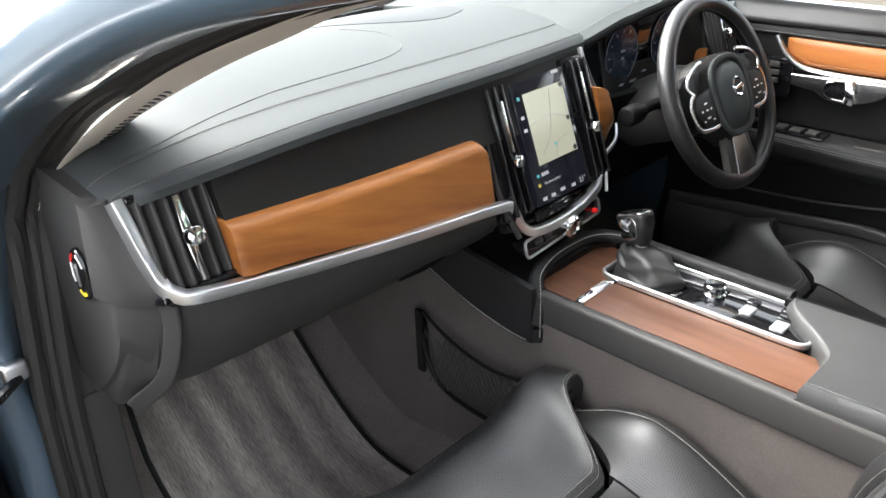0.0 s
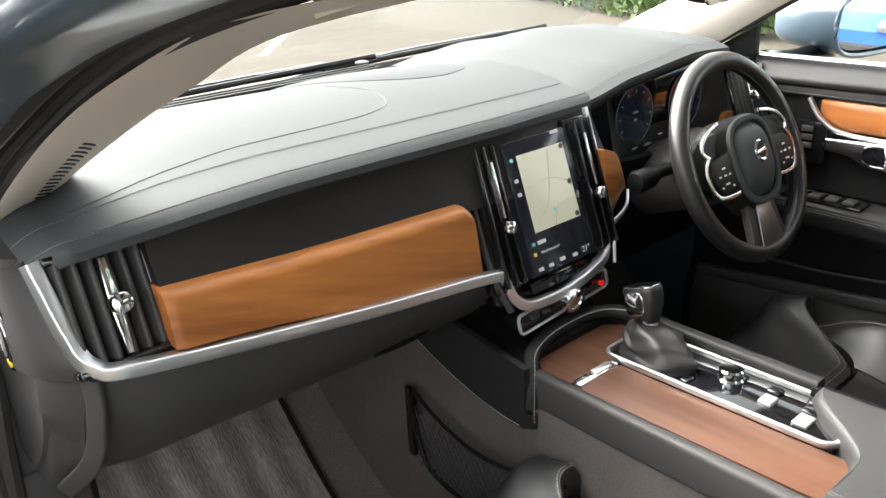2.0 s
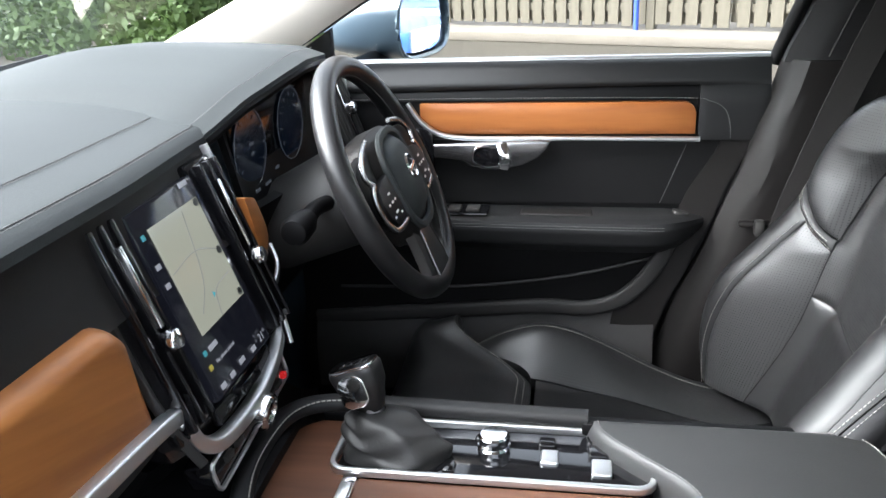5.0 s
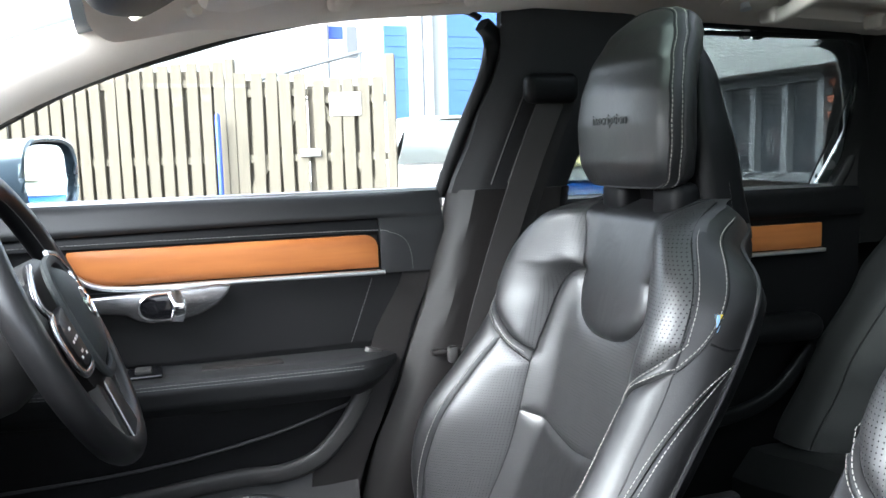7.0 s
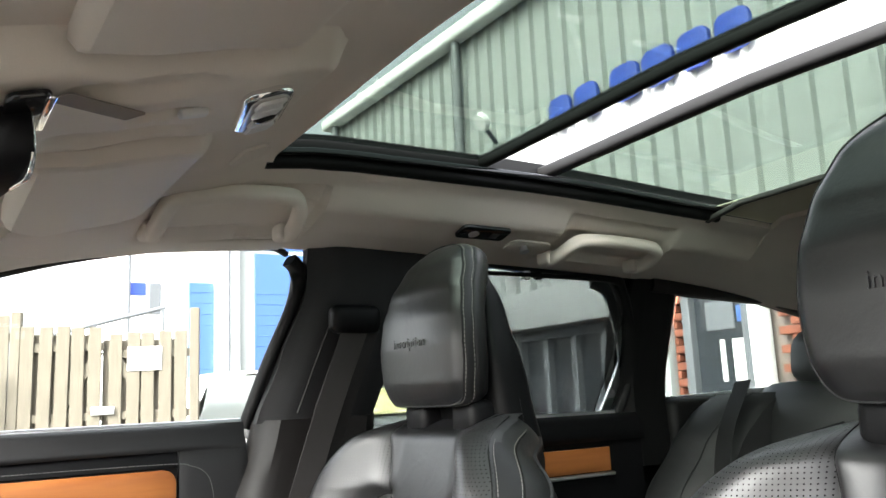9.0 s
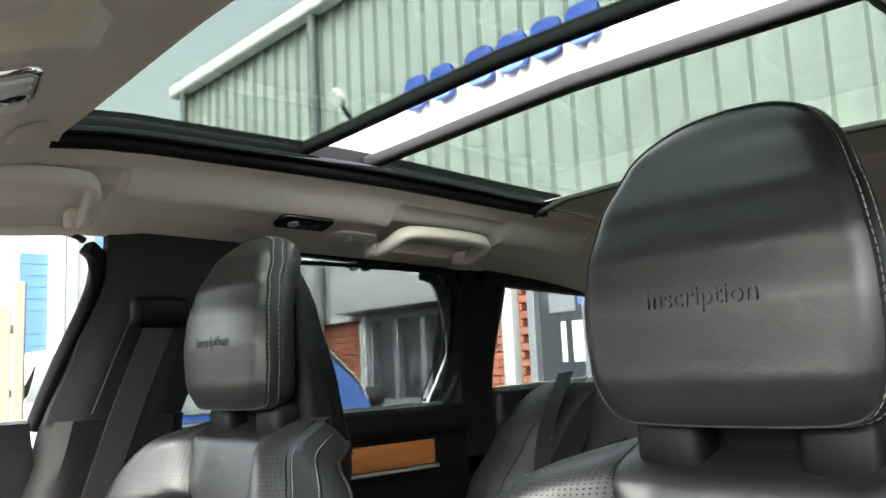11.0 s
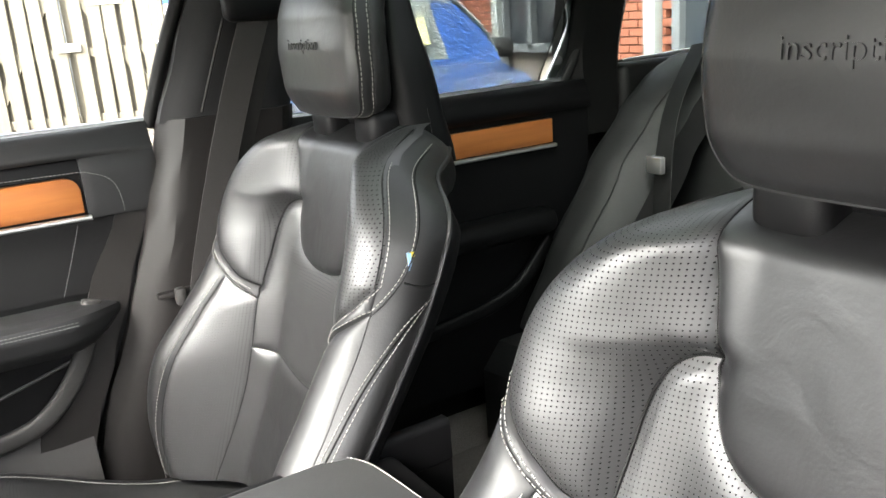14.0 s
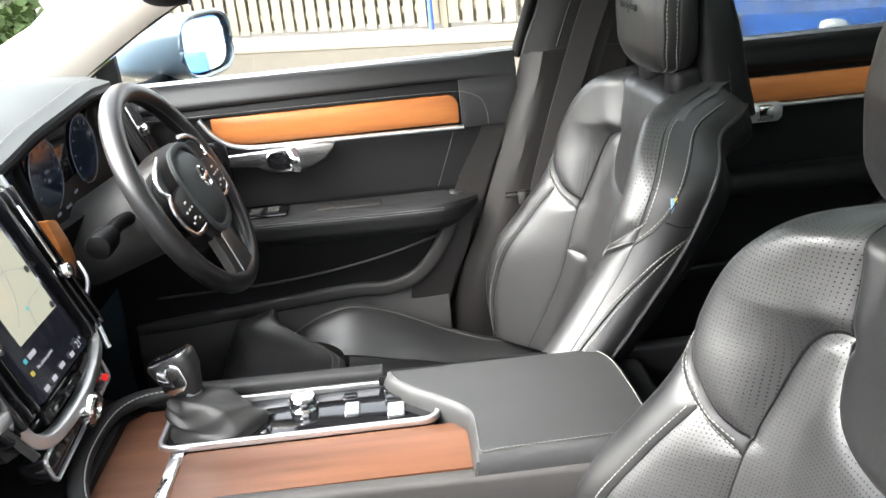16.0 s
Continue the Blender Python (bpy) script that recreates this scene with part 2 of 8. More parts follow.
M_LEATHER_MATT = grain(principled("matt black leather", (0.013, 0.013, 0.0135), 0.58, spec=0.3), 420, 0.3, 0.25, 0.0006, 0.3, 14, rough_var=0.15)
M_STITCH = principled("pale grey thread", (0.30, 0.288, 0.265), 0.8)
M_STITCH_DK = principled("dark thread", (0.10, 0.10, 0.098), 0.8)
M_BELT = grain(principled("dark seat belt webbing", (0.030, 0.028, 0.027), 0.7, spec=0.3), 400, 0.5, 0.5, 0.0006, stretch=(1, 1, 3))
M_GLASS = glass("clear car glass", (0.965, 0.98, 0.972), 0.07)
M_ROOFGLASS = glass("green tinted roof glass", (0.365, 0.408, 0.378), 0.05)
M_REARGLASS = glass("grey tinted rear glass", (0.53, 0.56, 0.55), 0.07)
M_TRIM = grain(principled("warm grey lower trim", (0.043, 0.0415, 0.0408), 0.55, spec=0.3), 700, 0.3, 0.3, 0.0004, 0.2, 5)
M_LEDGE = grain(principled("dark grey trim leather", (0.0135, 0.0137, 0.0142), 0.44, spec=0.42), 520, 0.3, 0.3, 0.0006, 0.15, 5, rough_var=0.12)
M_MIRROR = principled("mirror", (0.86, 0.88, 0.9), 0.01, 1.0)
M_RED = principled("red plastic", (0.55, 0.02, 0.015), 0.35)
M_WHITE = principled("white plastic", (0.75, 0.75, 0.73), 0.5)
M_DARKBAR = principled("dark printed marks", (0.03, 0.03, 0.03), 0.6)
M_YELLOW = principled("yellow print", (0.62, 0.46, 0.03), 0.5)

# ---------------------------------------------------------------- building helpers


def mesh_of(name, bm, material, smooth=True, angle=38):
    me = bpy.data.meshes.new(name)
    bmesh.ops.recalc_face_normals(bm, faces=bm.faces)
    bm.to_mesh(me)
    bm.free()
    me.materials.append(material)
    if smooth:
        me.shade_smooth()
        me.set_sharp_from_angle(angle=radians(angle))
    return me


def part(name, bm, material, parent=None, label="", smooth=True, angle=38):
    """Links a bmesh as one mesh object, a child of parent where one is given."""
    ob = new(name, mesh_of(name, bm, material, smooth, angle))
    ob.parent = parent
    return tagged(ob, label)


def thing(name, label, category, group="", kind="", at=(0, 0, 0)):
    ob = new(name)
    ob.empty_display_size = 0.05
    ob.location = at
    return tagged(ob, label, category, group, kind)


def struct(name, bm, material, label, category, smooth=True, angle=38):
    return tagged(part(name, bm, material, None, "", smooth, angle), label, category, "", "structure")


def box(a, b, bevel=0.0, seg=2, m=None):
    """An upright block between two corners, with rounded edges."""
    bm = bmesh.new()
    bmesh.ops.create_cube(bm, size=1)
    c = [(p + q) / 2 for p, q in zip(a, b)]
    s = [abs(q - p) for p, q in zip(a, b)]
    bmesh.ops.transform(bm, matrix=Matrix.Translation(c) @ Matrix.Diagonal((*s, 1)), verts=bm.verts)
    if bevel:
        bmesh.ops.bevel(bm, geom=bm.edges[:], offset=min(bevel, min(s) * 0.45), segments=seg, affect="EDGES", profile=0.5)
    if m is not None:
        bmesh.ops.transform(bm, matrix=m, verts=bm.verts)
    return bm


def join(*bms):
    """Joins bmeshes into the first."""
    out = bms[0]
    for other in bms[1:]:
        me = bpy.data.meshes.new("tmp")
        other.to_mesh(me)
        other.free()
        out.from_mesh(me)
        bpy.data.meshes.remove(me)
    return out


def sheet(f, nu, nv, thick=0.004, away=None, uv=False):
    """A solid skin over f(s, t), s and t from 0 to 1, with its back set off by thick (along away, or against the normal)."""
    P = [[Vector(f(i / nu, j / nv)) for j in range(nv + 1)] for i in range(nu + 1)]
    N = []
    for i in range(nu + 1):
        row = []
        for j in range(nv + 1):
            a = P[min(i + 1, nu)][j] - P[max(i - 1, 0)][j]
            b = P[i][min(j + 1, nv)] - P[i][max(j - 1, 0)]
            c = a.cross(b)
            row.append(c.normalized() if c.length > 1e-12 else Vector((0, 0, 1)))
        N.append(row)
    bm = bmesh.new()
    A = [[bm.verts.new(p) for p in row] for row in P]
    B = [[bm.verts.new(P[i][j] + (Vector(away) * thick if away else -N[i][j] * thick)) for j in range(nv + 1)] for i in range(nu + 1)]
    lay = bm.loops.layers.uv.new("UVMap") if uv else None
    du = [0.0]
    for i in range(nu):
        du.append(du[-1] + (P[i + 1][nv // 2] - P[i][nv // 2]).length)
    dv = [0.0]
    for j in range(nv):
        dv.append(dv[-1] + (P[nu // 2][j + 1] - P[nu // 2][j]).length)
    for i in range(nu):
        for j in range(nv):
            fa = bm.faces.new((A[i][j], A[i + 1][j], A[i + 1][j + 1], A[i][j + 1]))
            if uv:
                for lo, (p, q) in zip(fa.loops, ((i, j), (i + 1, j), (i + 1, j + 1), (i, j + 1))):
                    lo[lay].uv = (du[p], dv[q])
            bm.faces.new((B[i][j], B[i][j + 1], B[i + 1][j + 1], B[i + 1][j]))
    for i in range(nu):
        bm.faces.new((A[i][0], B[i][0], B[i + 1][0], A[i + 1][0]))
        bm.faces.new((A[i][nv], A[i + 1][nv], B[i + 1][nv], B[i][nv]))
    for j in range(nv):
        bm.faces.new((A[0][j], A[0][j + 1], B[0][j + 1], B[0][j]))
        bm.faces.new((A[nu][j], B[nu][j], B[nu][j + 1], A[nu][j + 1]))
    return bm


def smooth_path(pts, n):
    """A Catmull-Rom curve through pts, with n steps to each stretch."""
    P = [Vector(p) for p in pts]
    P = [2 * P[0] - P[1]] + P + [2 * P[-1] - P[-2]]
    out = []
    for k in range(1, len(P) - 2):
        for i in range(n):
            t = i / n
            a, b, c, d = P[k - 1], P[k], P[k + 1], P[k + 2]
            out.append(0.5 * (2 * b + (c - a) * t + (2 * a - 5 * b + 4 * c - d) * t * t + (3 * b - a - 3 * c + d) * t ** 3))
    out.append(P[-2])
    return out


def sweep(path, profile, up=(0, 0, 1), closed=False, scale=None):
    """Carries a closed 2D profile (right, up) along a path."""
    bm = bmesh.new()
    n = len(path)
    rings = []
    for i, p in enumerate(path):
        a = path[(i + 1) % n] if closed or i < n - 1 else p
        b = path[i - 1] if closed or i > 0 else p
        d = (Vector(a) - Vector(b)).normalized()
        r = d.cross(Vector(up))
        r = r.normalized() if r.length > 1e-6 else Vector((1, 0, 0))
        u = r.cross(d)
        k = scale(i / max(1, n - 1)) if scale else 1
        rings.append([bm.verts.new(Vector(p) + r * x * k + u * y * k) for x, y in profile])
    m = len(profile)
    for i in range(n if closed else n - 1):
        A, B = rings[i], rings[(i + 1) % n]
        for j in range(m):
            bm.faces.new((A[j], A[(j + 1) % m], B[(j + 1) % m], B[j]))
    if not closed:
        bm.faces.new(rings[0])
        bm.faces.new(rings[-1][::-1])
    return bm


def circle(r, n=10, ry=None):
    return [(r * math.cos(2 * math.pi * i / n), (ry or r) * math.sin(2 * math.pi * i / n)) for i in range(n)]


def rounded(w, h, r, n=3):
    """The corners of a rounded rectangle round the origin."""
    out = []
    for cx, cy, a in ((w / 2 - r, h / 2 - r, 0), (r - w / 2, h / 2 - r, 90), (r - w / 2, r - h / 2, 180), (w / 2 - r, r - h / 2, 270)):
        for k in range(n + 1):
            t = radians(a + 90 * k / n)
            out.append((cx + r * math.cos(t), cy + r * math.sin(t)))
    return out


def tube(pts, r, n=8, step=4, closed=False, up=(0, 0, 1)):
    return sweep(smooth_path(pts, step) if len(pts) > 2 and not closed else [Vector(p) for p in pts], circle(r, n), up, closed)


def prism(poly, depth, m=None, bevel=0.0, seg=2):
    """A flat outline (x, y) pulled out along z by depth, with its rims rounded."""
    bm = bmesh.new()
    lo = [bm.verts.new((x, y, 0)) for x, y in poly]
    f = bm.faces.new(lo)
    ext = bmesh.ops.extrude_face_region(bm, geom=[f])
    bmesh.ops.translate(bm, vec=(0, 0, depth), verts=[v for v in ext["geom"] if isinstance(v, bmesh.types.BMVert)])
    bmesh.ops.recalc_face_normals(bm, faces=bm.faces)
    if bevel:
        rims = [e for e in bm.edges if abs(e.verts[0].co.z - e.verts[1].co.z) < 1e-9]
        bmesh.ops.bevel(bm, geom=rims, offset=bevel, segments=seg, affect="EDGES", profile=0.5)
    if m is not None:
        bmesh.ops.transform(bm, matrix=m, verts=bm.verts)
    return bm


def lathe(profile, n=20, m=None):
    """Turns (radius, height) pairs round z."""
    bm = bmesh.new()
    rings = [[bm.verts.new((r * math.cos(2 * math.pi * i / n), r * math.sin(2 * math.pi * i / n), z)) for i in range(n)] for r, z in profile]
    for A, B in zip(rings, rings[1:]):
        for j in range(n):
            bm.faces.new((A[j], A[(j + 1) % n], B[(j + 1) % n], B[j]))
    bm.faces.new(rings[0][::-1])
    bm.faces.new(rings[-1])
    if m is not None:
        bmesh.ops.transform(bm, matrix=m, verts=bm.verts)
    return bm


def stitches(pts, gap=0.0075, length=0.005, r=0.0008, step=10):
    """A row of short raised stitches along a curve."""
    path = smooth_path(pts, step)
    bm = bmesh.new()
    acc, last = 0.0, path[0]
    for p in path[1:]:
        seg = p - last
        while seg.length > 0 and acc + seg.length >= gap:
            last = last + seg.normalized() * (gap - acc)
            acc = 0.0
            d = seg.normalized()
            s = d.cross(Vector((0.3, 0.2, 0.9))).normalized() * r
            q = d.cross(s).normalized() * r
            a, b = last - d * length / 2, last + d * length / 2
            v = [bm.verts.new(x) for x in (a + s, a + q, a - s, a - q, b + s, b + q, b - s, b - q)]
            for k in range(4):
                bm.faces.new((v[k], v[(k + 1) % 4], v[4 + (k + 1) % 4], v[4 + k]))
            bm.faces.new(v[3::-1])
            bm.faces.new(v[4:])
            seg = p - last
        acc += seg.length
        last = p
    return bm


def lerp(a, b, t):
    return a + (b - a) * t


def table(pairs, x):
    """Straight-line reading of a small table of (x, value)."""
    if x <= pairs[0][0]:
        return pairs[0][1]
    for (a, u), (b, v) in zip(pairs, pairs[1:]):
        if x <= b:
            t = (x - a) / (b - a)
            t = t * t * (3 - 2 * t) * 0.5 + t * 0.5
            return u + (v - u) * t
    return pairs[-1][1]


def ramp01(a, b, x):
    t = min(1, max(0, (x - a) / (b - a)))
    return t * t * (3 - 2 * t)


def arc_text(body, size, depth, material, parent, m, name="lettering"):
    """Raised letters in the built-in font, as a mesh."""
    cu = bpy.data.curves.new("letters", "FONT")
    cu.body, cu.size, cu.extrude, cu.align_x, cu.align_y = body, size, depth, "CENTER", "CENTER"
    cu.resolution_u = 3
    ob = bpy.data.objects.new("letters", cu)
    scene.collection.objects.link(ob)
    me = bpy.data.meshes.new_from_object(ob.evaluated_get(bpy.context.evaluated_depsgraph_get()))
    bpy.data.objects.remove(ob)
    bpy.data.curves.remove(cu)
    me.transform(m)
    me.materials.clear()
    me.materials.append(material)
    o = new(name, me)
    o.parent = parent
    return o

# ---------------------------------------------------------------- car shell


def mirror_pts(pts, side):
    return [(p[0] * side, p[1], p[2]) for p in pts]


# floor pan and footwells
def floor_f(s, t):
    x = lerp(-0.78, 0.78, s)
    y = lerp(-1.25, 1.62, t)
    z = 0.27 + 0.42 * ramp01(1.0, 1.6, y) + 0.10 * ramp01(0.24, 0.05, abs(x)) * ramp01(1.5, 0.9, y) + 0.06 * ramp01(0.70, 0.78, abs(x))
    return (x, y, z)


struct("floor", sheet(floor_f, 40, 40, 0.02), M_CARPET, "charcoal carpeted floor of the car", "floor")


def mat_f(side):
    def f(s, t):
        x = lerp(0.245, 0.63 - 0.03 * ramp01(0.8, 1.0, t), s) * side
        y = lerp(0.52, 1.36, t)
        return (x, y, floor_f((x + 0.78) / 1.56, (y + 1.25) / 2.87)[2] + 0.014)
    return f


for side in (-1, 1):
    mat = thing("floor_mat", "charcoal carpet floor mat lying in the footwell", "floor mat", "floor mats")
    part("mat_body", sheet(mat_f(side), 10, 20, 0.01, (0, 0, -1)), M_MAT, mat)
    f = mat_f(side)
    edge = [f(0, t / 12) for t in range(13)] + [f(s / 8, 1) for s in range(1, 9)] + [f(1, t / 12) for t in range(11, -1, -1)]
    part("binding", tube([(x, y, z + 0.002) for x, y, z in edge], 0.005, 6, 2), M_RUBBER, mat, "dark sewn edge binding")


# head lining: front, side and rear fields round the roof opening
def roof_z(x, y):
    mid = table(((-1.7, 1.36), (-0.9, 1.43), (-0.3, 1.452), (0.1, 1.448), (0.2, 1.436), (0.3, 1.398), (0.4, 1.362), (0.5, 1.338), (0.66, 1.30)), y)
    edge = table(((-1.7, 1.20), (-0.8, 1.318), (-0.3, 1.332), (0.1, 1.340), (0.32, 1.322), (0.52, 1.285), (0.66, 1.235)), y)
    a = abs(x)
    w = table(((0.0, 0.0), (0.40, 0.10), (0.44, 0.30), (0.49, 0.70), (0.56, 0.86), (0.645, 1.0)), a)
    return lerp(mid, edge, w)


def roof_frame(x, y, drop=0.0):
    """A frame on the lining whose z points down into the cabin and whose x runs to the rear."""
    p = Vector((x, y, roof_z(x, y)))
    tx = Vector((x + 0.01, y, roof_z(x + 0.01, y))) - p
    ty = Vector((x, y + 0.01, roof_z(x, y + 0.01))) - p
    n = -(tx.cross(ty)).normalized()
    u = -ty.normalized()
    v = n.cross(u)
    return Matrix.Translation(p + n * drop) @ Matrix((u, v, n)).transposed().to_4x4()


SR_X, SR_F, SR_R = 0.42, 0.19, -0.95


def lining_z(x, y):
    """The lining's height, with the shallow trays behind the grab handles."""
    z = roof_z(x, y)
    for side, y0, y1 in ((1, 0.075, 0.352), (1, -0.70, -0.41), (-1, -0.70, -0.41)):
        a = min(side * x - 0.452, 0.590 - side * x, y - y0, y1 - y)
        z += 0.016 * ramp01(0.0, 0.012, a)
    return z


def field(x0, x1, y0, y1):
    return lambda s, t: (lerp(x0, x1, s), lerp(y0, y1, t), lining_z(lerp(x0, x1, s), lerp(y0, y1, t)))


def front_field(s, t):
    x = lerp(-0.645, 0.645, s)
    y = lerp(SR_F, 0.655 - 0.22 * ramp01(0.44, 0.66, abs(x)) - 0.12 * ramp01(0.40, 0.50, -x) * ramp01(0.64, 0.54, -x), t)
    return (x, y, lining_z(x, y))


lining = join(sheet(front_field, 130, 48, 0.012, (0, 0, 1)),
              sheet(field(SR_X, 0.645, SR_R, SR_F), 32, 120, 0.012, (0, 0, 1)),
              sheet(field(-0.645, -SR_X, SR_R, SR_F), 32, 120, 0.012, (0, 0, 1)),
              sheet(field(-0.645, 0.645, -1.75, SR_R), 30, 14, 0.012, (0, 0, 1)))
struct("ceiling", lining, M_HEAD, "beige cloth roof lining of the car", "ceiling")


# outer roof skin, left open over the glass
def skin(x0, x1, y0, y1):
    return lambda s, t: (lerp(x0, x1, s), lerp(y0, y1, t), roof_z(lerp(x0, x1, s) * 0.86, lerp(y0, y1, t)) + 0.045)


outer = join(sheet(skin(-0.72, 0.72, 0.24, 0.68), 20, 6, 0.006), sheet(skin(0.47, 0.72, -0.95, 0.24), 6, 12, 0.006),
             sheet(skin(-0.72, -0.47, -0.95, 0.24), 6, 12, 0.006), sheet(skin(-0.72, 0.72, -1.9, -0.95), 20, 8, 0.006))
struct("roof", outer, M_BLUE, "slate blue painted car roof skin", "roof")

# panoramic sunroof
sunroof = thing("sunroof", "panoramic glass sunroof with the front pane open a hand's width", "sunroof")


def pane(y0, y1, dz):
    return lambda s, t: (lerp(-0.46, 0.46, s), lerp(y0, y1, t), roof_z(lerp(-0.40, 0.40, s), lerp(y0, y1, t)) + dz)


part("front_pane", sheet(pane(-0.205, 0.24, 0.047), 12, 6, 0.004), M_ROOFGLASS, sunroof, "green tinted front pane")
part("rear_pane", sheet(pane(-0.93, -0.355, 0.040), 12, 8, 0.004), M_ROOFGLASS, sunroof, "green tinted fixed pane")
for y, w, h, dz, nm in ((-0.214, 0.018, 0.022, 0.040, "front_pane_edge"), (-0.350, 0.024, 0.022, 0.034, "cross_member"), (0.20, 0.03, 0.022, 0.03, "front_rail")):
    pts = [(x, y, roof_z(x * 0.87, y) + dz) for x in [lerp(-0.46, 0.46, k / 12) for k in range(13)]]
    part(nm, sweep([Vector(p) for p in pts], rounded(w, h, 0.006)), M_RUBBER, sunroof)
for side in (-1, 1):
    for dx, r, dz in ((0.432, 0.018, 0.018), (0.456, 0.016, 0.034), (0.470, 0.017, 0.052), (0.408, 0.007, 0.010)):
        pts = [Vector((side * dx, y, roof_z(dx, y) + dz)) for y in [lerp(-0.78, 0.2, k / 14) for k in range(15)]]
        part("side_rail", sweep(pts, rounded(r * 2, r * 1.6, r * 0.5)), M_RUBBER if r > 0.008 else M_GLOSS, sunroof)
for side in (-1, 1):
    part("frame_side", sweep([Vector((side * 0.470, y, roof_z(0.40, y) + 0.020)) for y in [lerp(-0.95, 0.24, k / 14) for k in range(15)]], rounded(0.014, 0.070, 0.004)), M_RUBBER, sunroof)
part("blind_bar", sweep([Vector((x, -0.755, roof_z(x, -0.755) + 0.004)) for x in [lerp(-0.43, 0.43, k / 10) for k in range(11)]], rounded(0.014, 0.010, 0.003)), M_GREYPLAS, sunroof, "grey pull bar of the roof blind")
part("blind", sheet(lambda s, t: (lerp(-0.44, 0.44, s), lerp(-0.98, -0.758, t), roof_z(lerp(-0.41, 0.41, s), lerp(-0.98, -0.758, t)) + 0.010 + 0.006 * abs(2 * s - 1) ** 6), 12, 6, 0.002), M_BLIND, sunroof, "pale cloth roof blind")

# screen, side and rear glass
def screen_f(s, t):
    x = lerp(-0.66, 0.66, s) * lerp(1.10, 0.94, t)
    bow = 0.10 * (1 - (2 * s - 1) ** 2)
    return (x, lerp(1.40, 0.645, t) + bow, lerp(1.065, 1.335, t) + 0.03 * math.sin(math.pi * t))


wind = struct("window_1", sheet(screen_f, 16, 10, 0.004), M_GLASS, "clear laminated windscreen glass", "window")
wind.visible_shadow = False


def side_win(y0, y1, z0, x0, side, top):
    def f(s, t):
        y = lerp(y0, y1, s)
        zt = table(top, y)
        z = lerp(z0, zt, t)
        return (side * lerp(x0, x0 - 0.105, (z - 1.04) / 0.28), y, z)
    return f


WIN_TOP = ((0.0, 1.325), (0.07, 1.335), (0.16, 1.34), (0.36, 1.312), (0.51, 1.277), (0.72, 1.205), (0.98, 1.06))
glass_f = struct("window_2", sheet(side_win(0.02, 0.97, 1.03, 0.755, 1, WIN_TOP), 14, 6, 0.003), M_GLASS, "clear driver's door window, wound up", "window")
glass_f.visible_shadow = False
for side, nm in ((1, "window_3"), (-1, "window_4")):
    struct(nm, sheet(side_win(-0.80, -0.10, 1.01, 0.755, side, ((-0.8, 1.325), (0, 1.335))), 8, 4, 0.003), M_REARGLASS, "grey tinted rear door window", "window")
    struct(nm.replace("3", "5").replace("4", "6"), sheet(side_win(-1.6, -0.90, 1.03, 0.745, side, ((-1.6, 1.22), (-0.9, 1.318))), 8, 4, 0.003), M_REARGLASS, "grey tinted fixed quarter window", "window")
struct("window_7", sheet(lambda s, t: (lerp(-0.6, 0.6, s), lerp(-1.9, -1.72, t), lerp(1.03, 1.36, t)), 8, 4, 0.003), glass("dark rear glass", (0.18, 0.2, 0.2), 0.08), "dark tinted tailgate window", "window")

# pillars and roof rails
PIL_LO = {1: [(0.715, 1.06, 1.01), (0.70, 0.95, 1.078), (0.665, 0.743, 1.196), (0.645, 0.52, 1.279), (0.64, 0.32, 1.317), (0.635, 0.10, 1.335)],
          -1: [(0.735, 1.10, 0.965), (0.712, 1.00, 1.066), (0.697, 0.80, 1.180), (0.690, 0.61, 1.256), (0.684, 0.42, 1.308), (0.670, 0.10, 1.345)]}
PIL_UP_P = [(0.640, 1.20, 1.000), (0.620, 1.07, 1.070), (0.610, 0.86, 1.160), (0.606, 0.72, 1.216), (0.604, 0.55, 1.278), (0.610, 0.10, 1.362)]
PIL_UP = [(0.70, 1.32, 1.045), (0.67, 1.20, 1.09), (0.645, 0.93, 1.212), (0.615, 0.70, 1.300), (0.60, 0.55, 1.322), (0.61, 0.10, 1.352)]
SEAL = [(0.80, 1.115, 0.94), (0.775, 1.06, 1.03), (0.735, 0.85, 1.185), (0.722, 0.56, 1.300), (0.712, 0.42, 1.330), (0.70, 0.20, 1.352), (0.695, 0.0, 1.362), (0.69, -0.3, 1.362), (0.68, -0.75, 1.350), (0.65, -1.4, 1.30), (0.62, -1.75, 1.2)]
SEAL_P = [(0.752, 1.10, 0.94), (0.735, 1.06, 1.03), (0.722, 0.95, 1.118), (0.718, 0.80, 1.187), (0.712, 0.61, 1.262), (0.708, 0.42, 1.312)] + SEAL[5:]
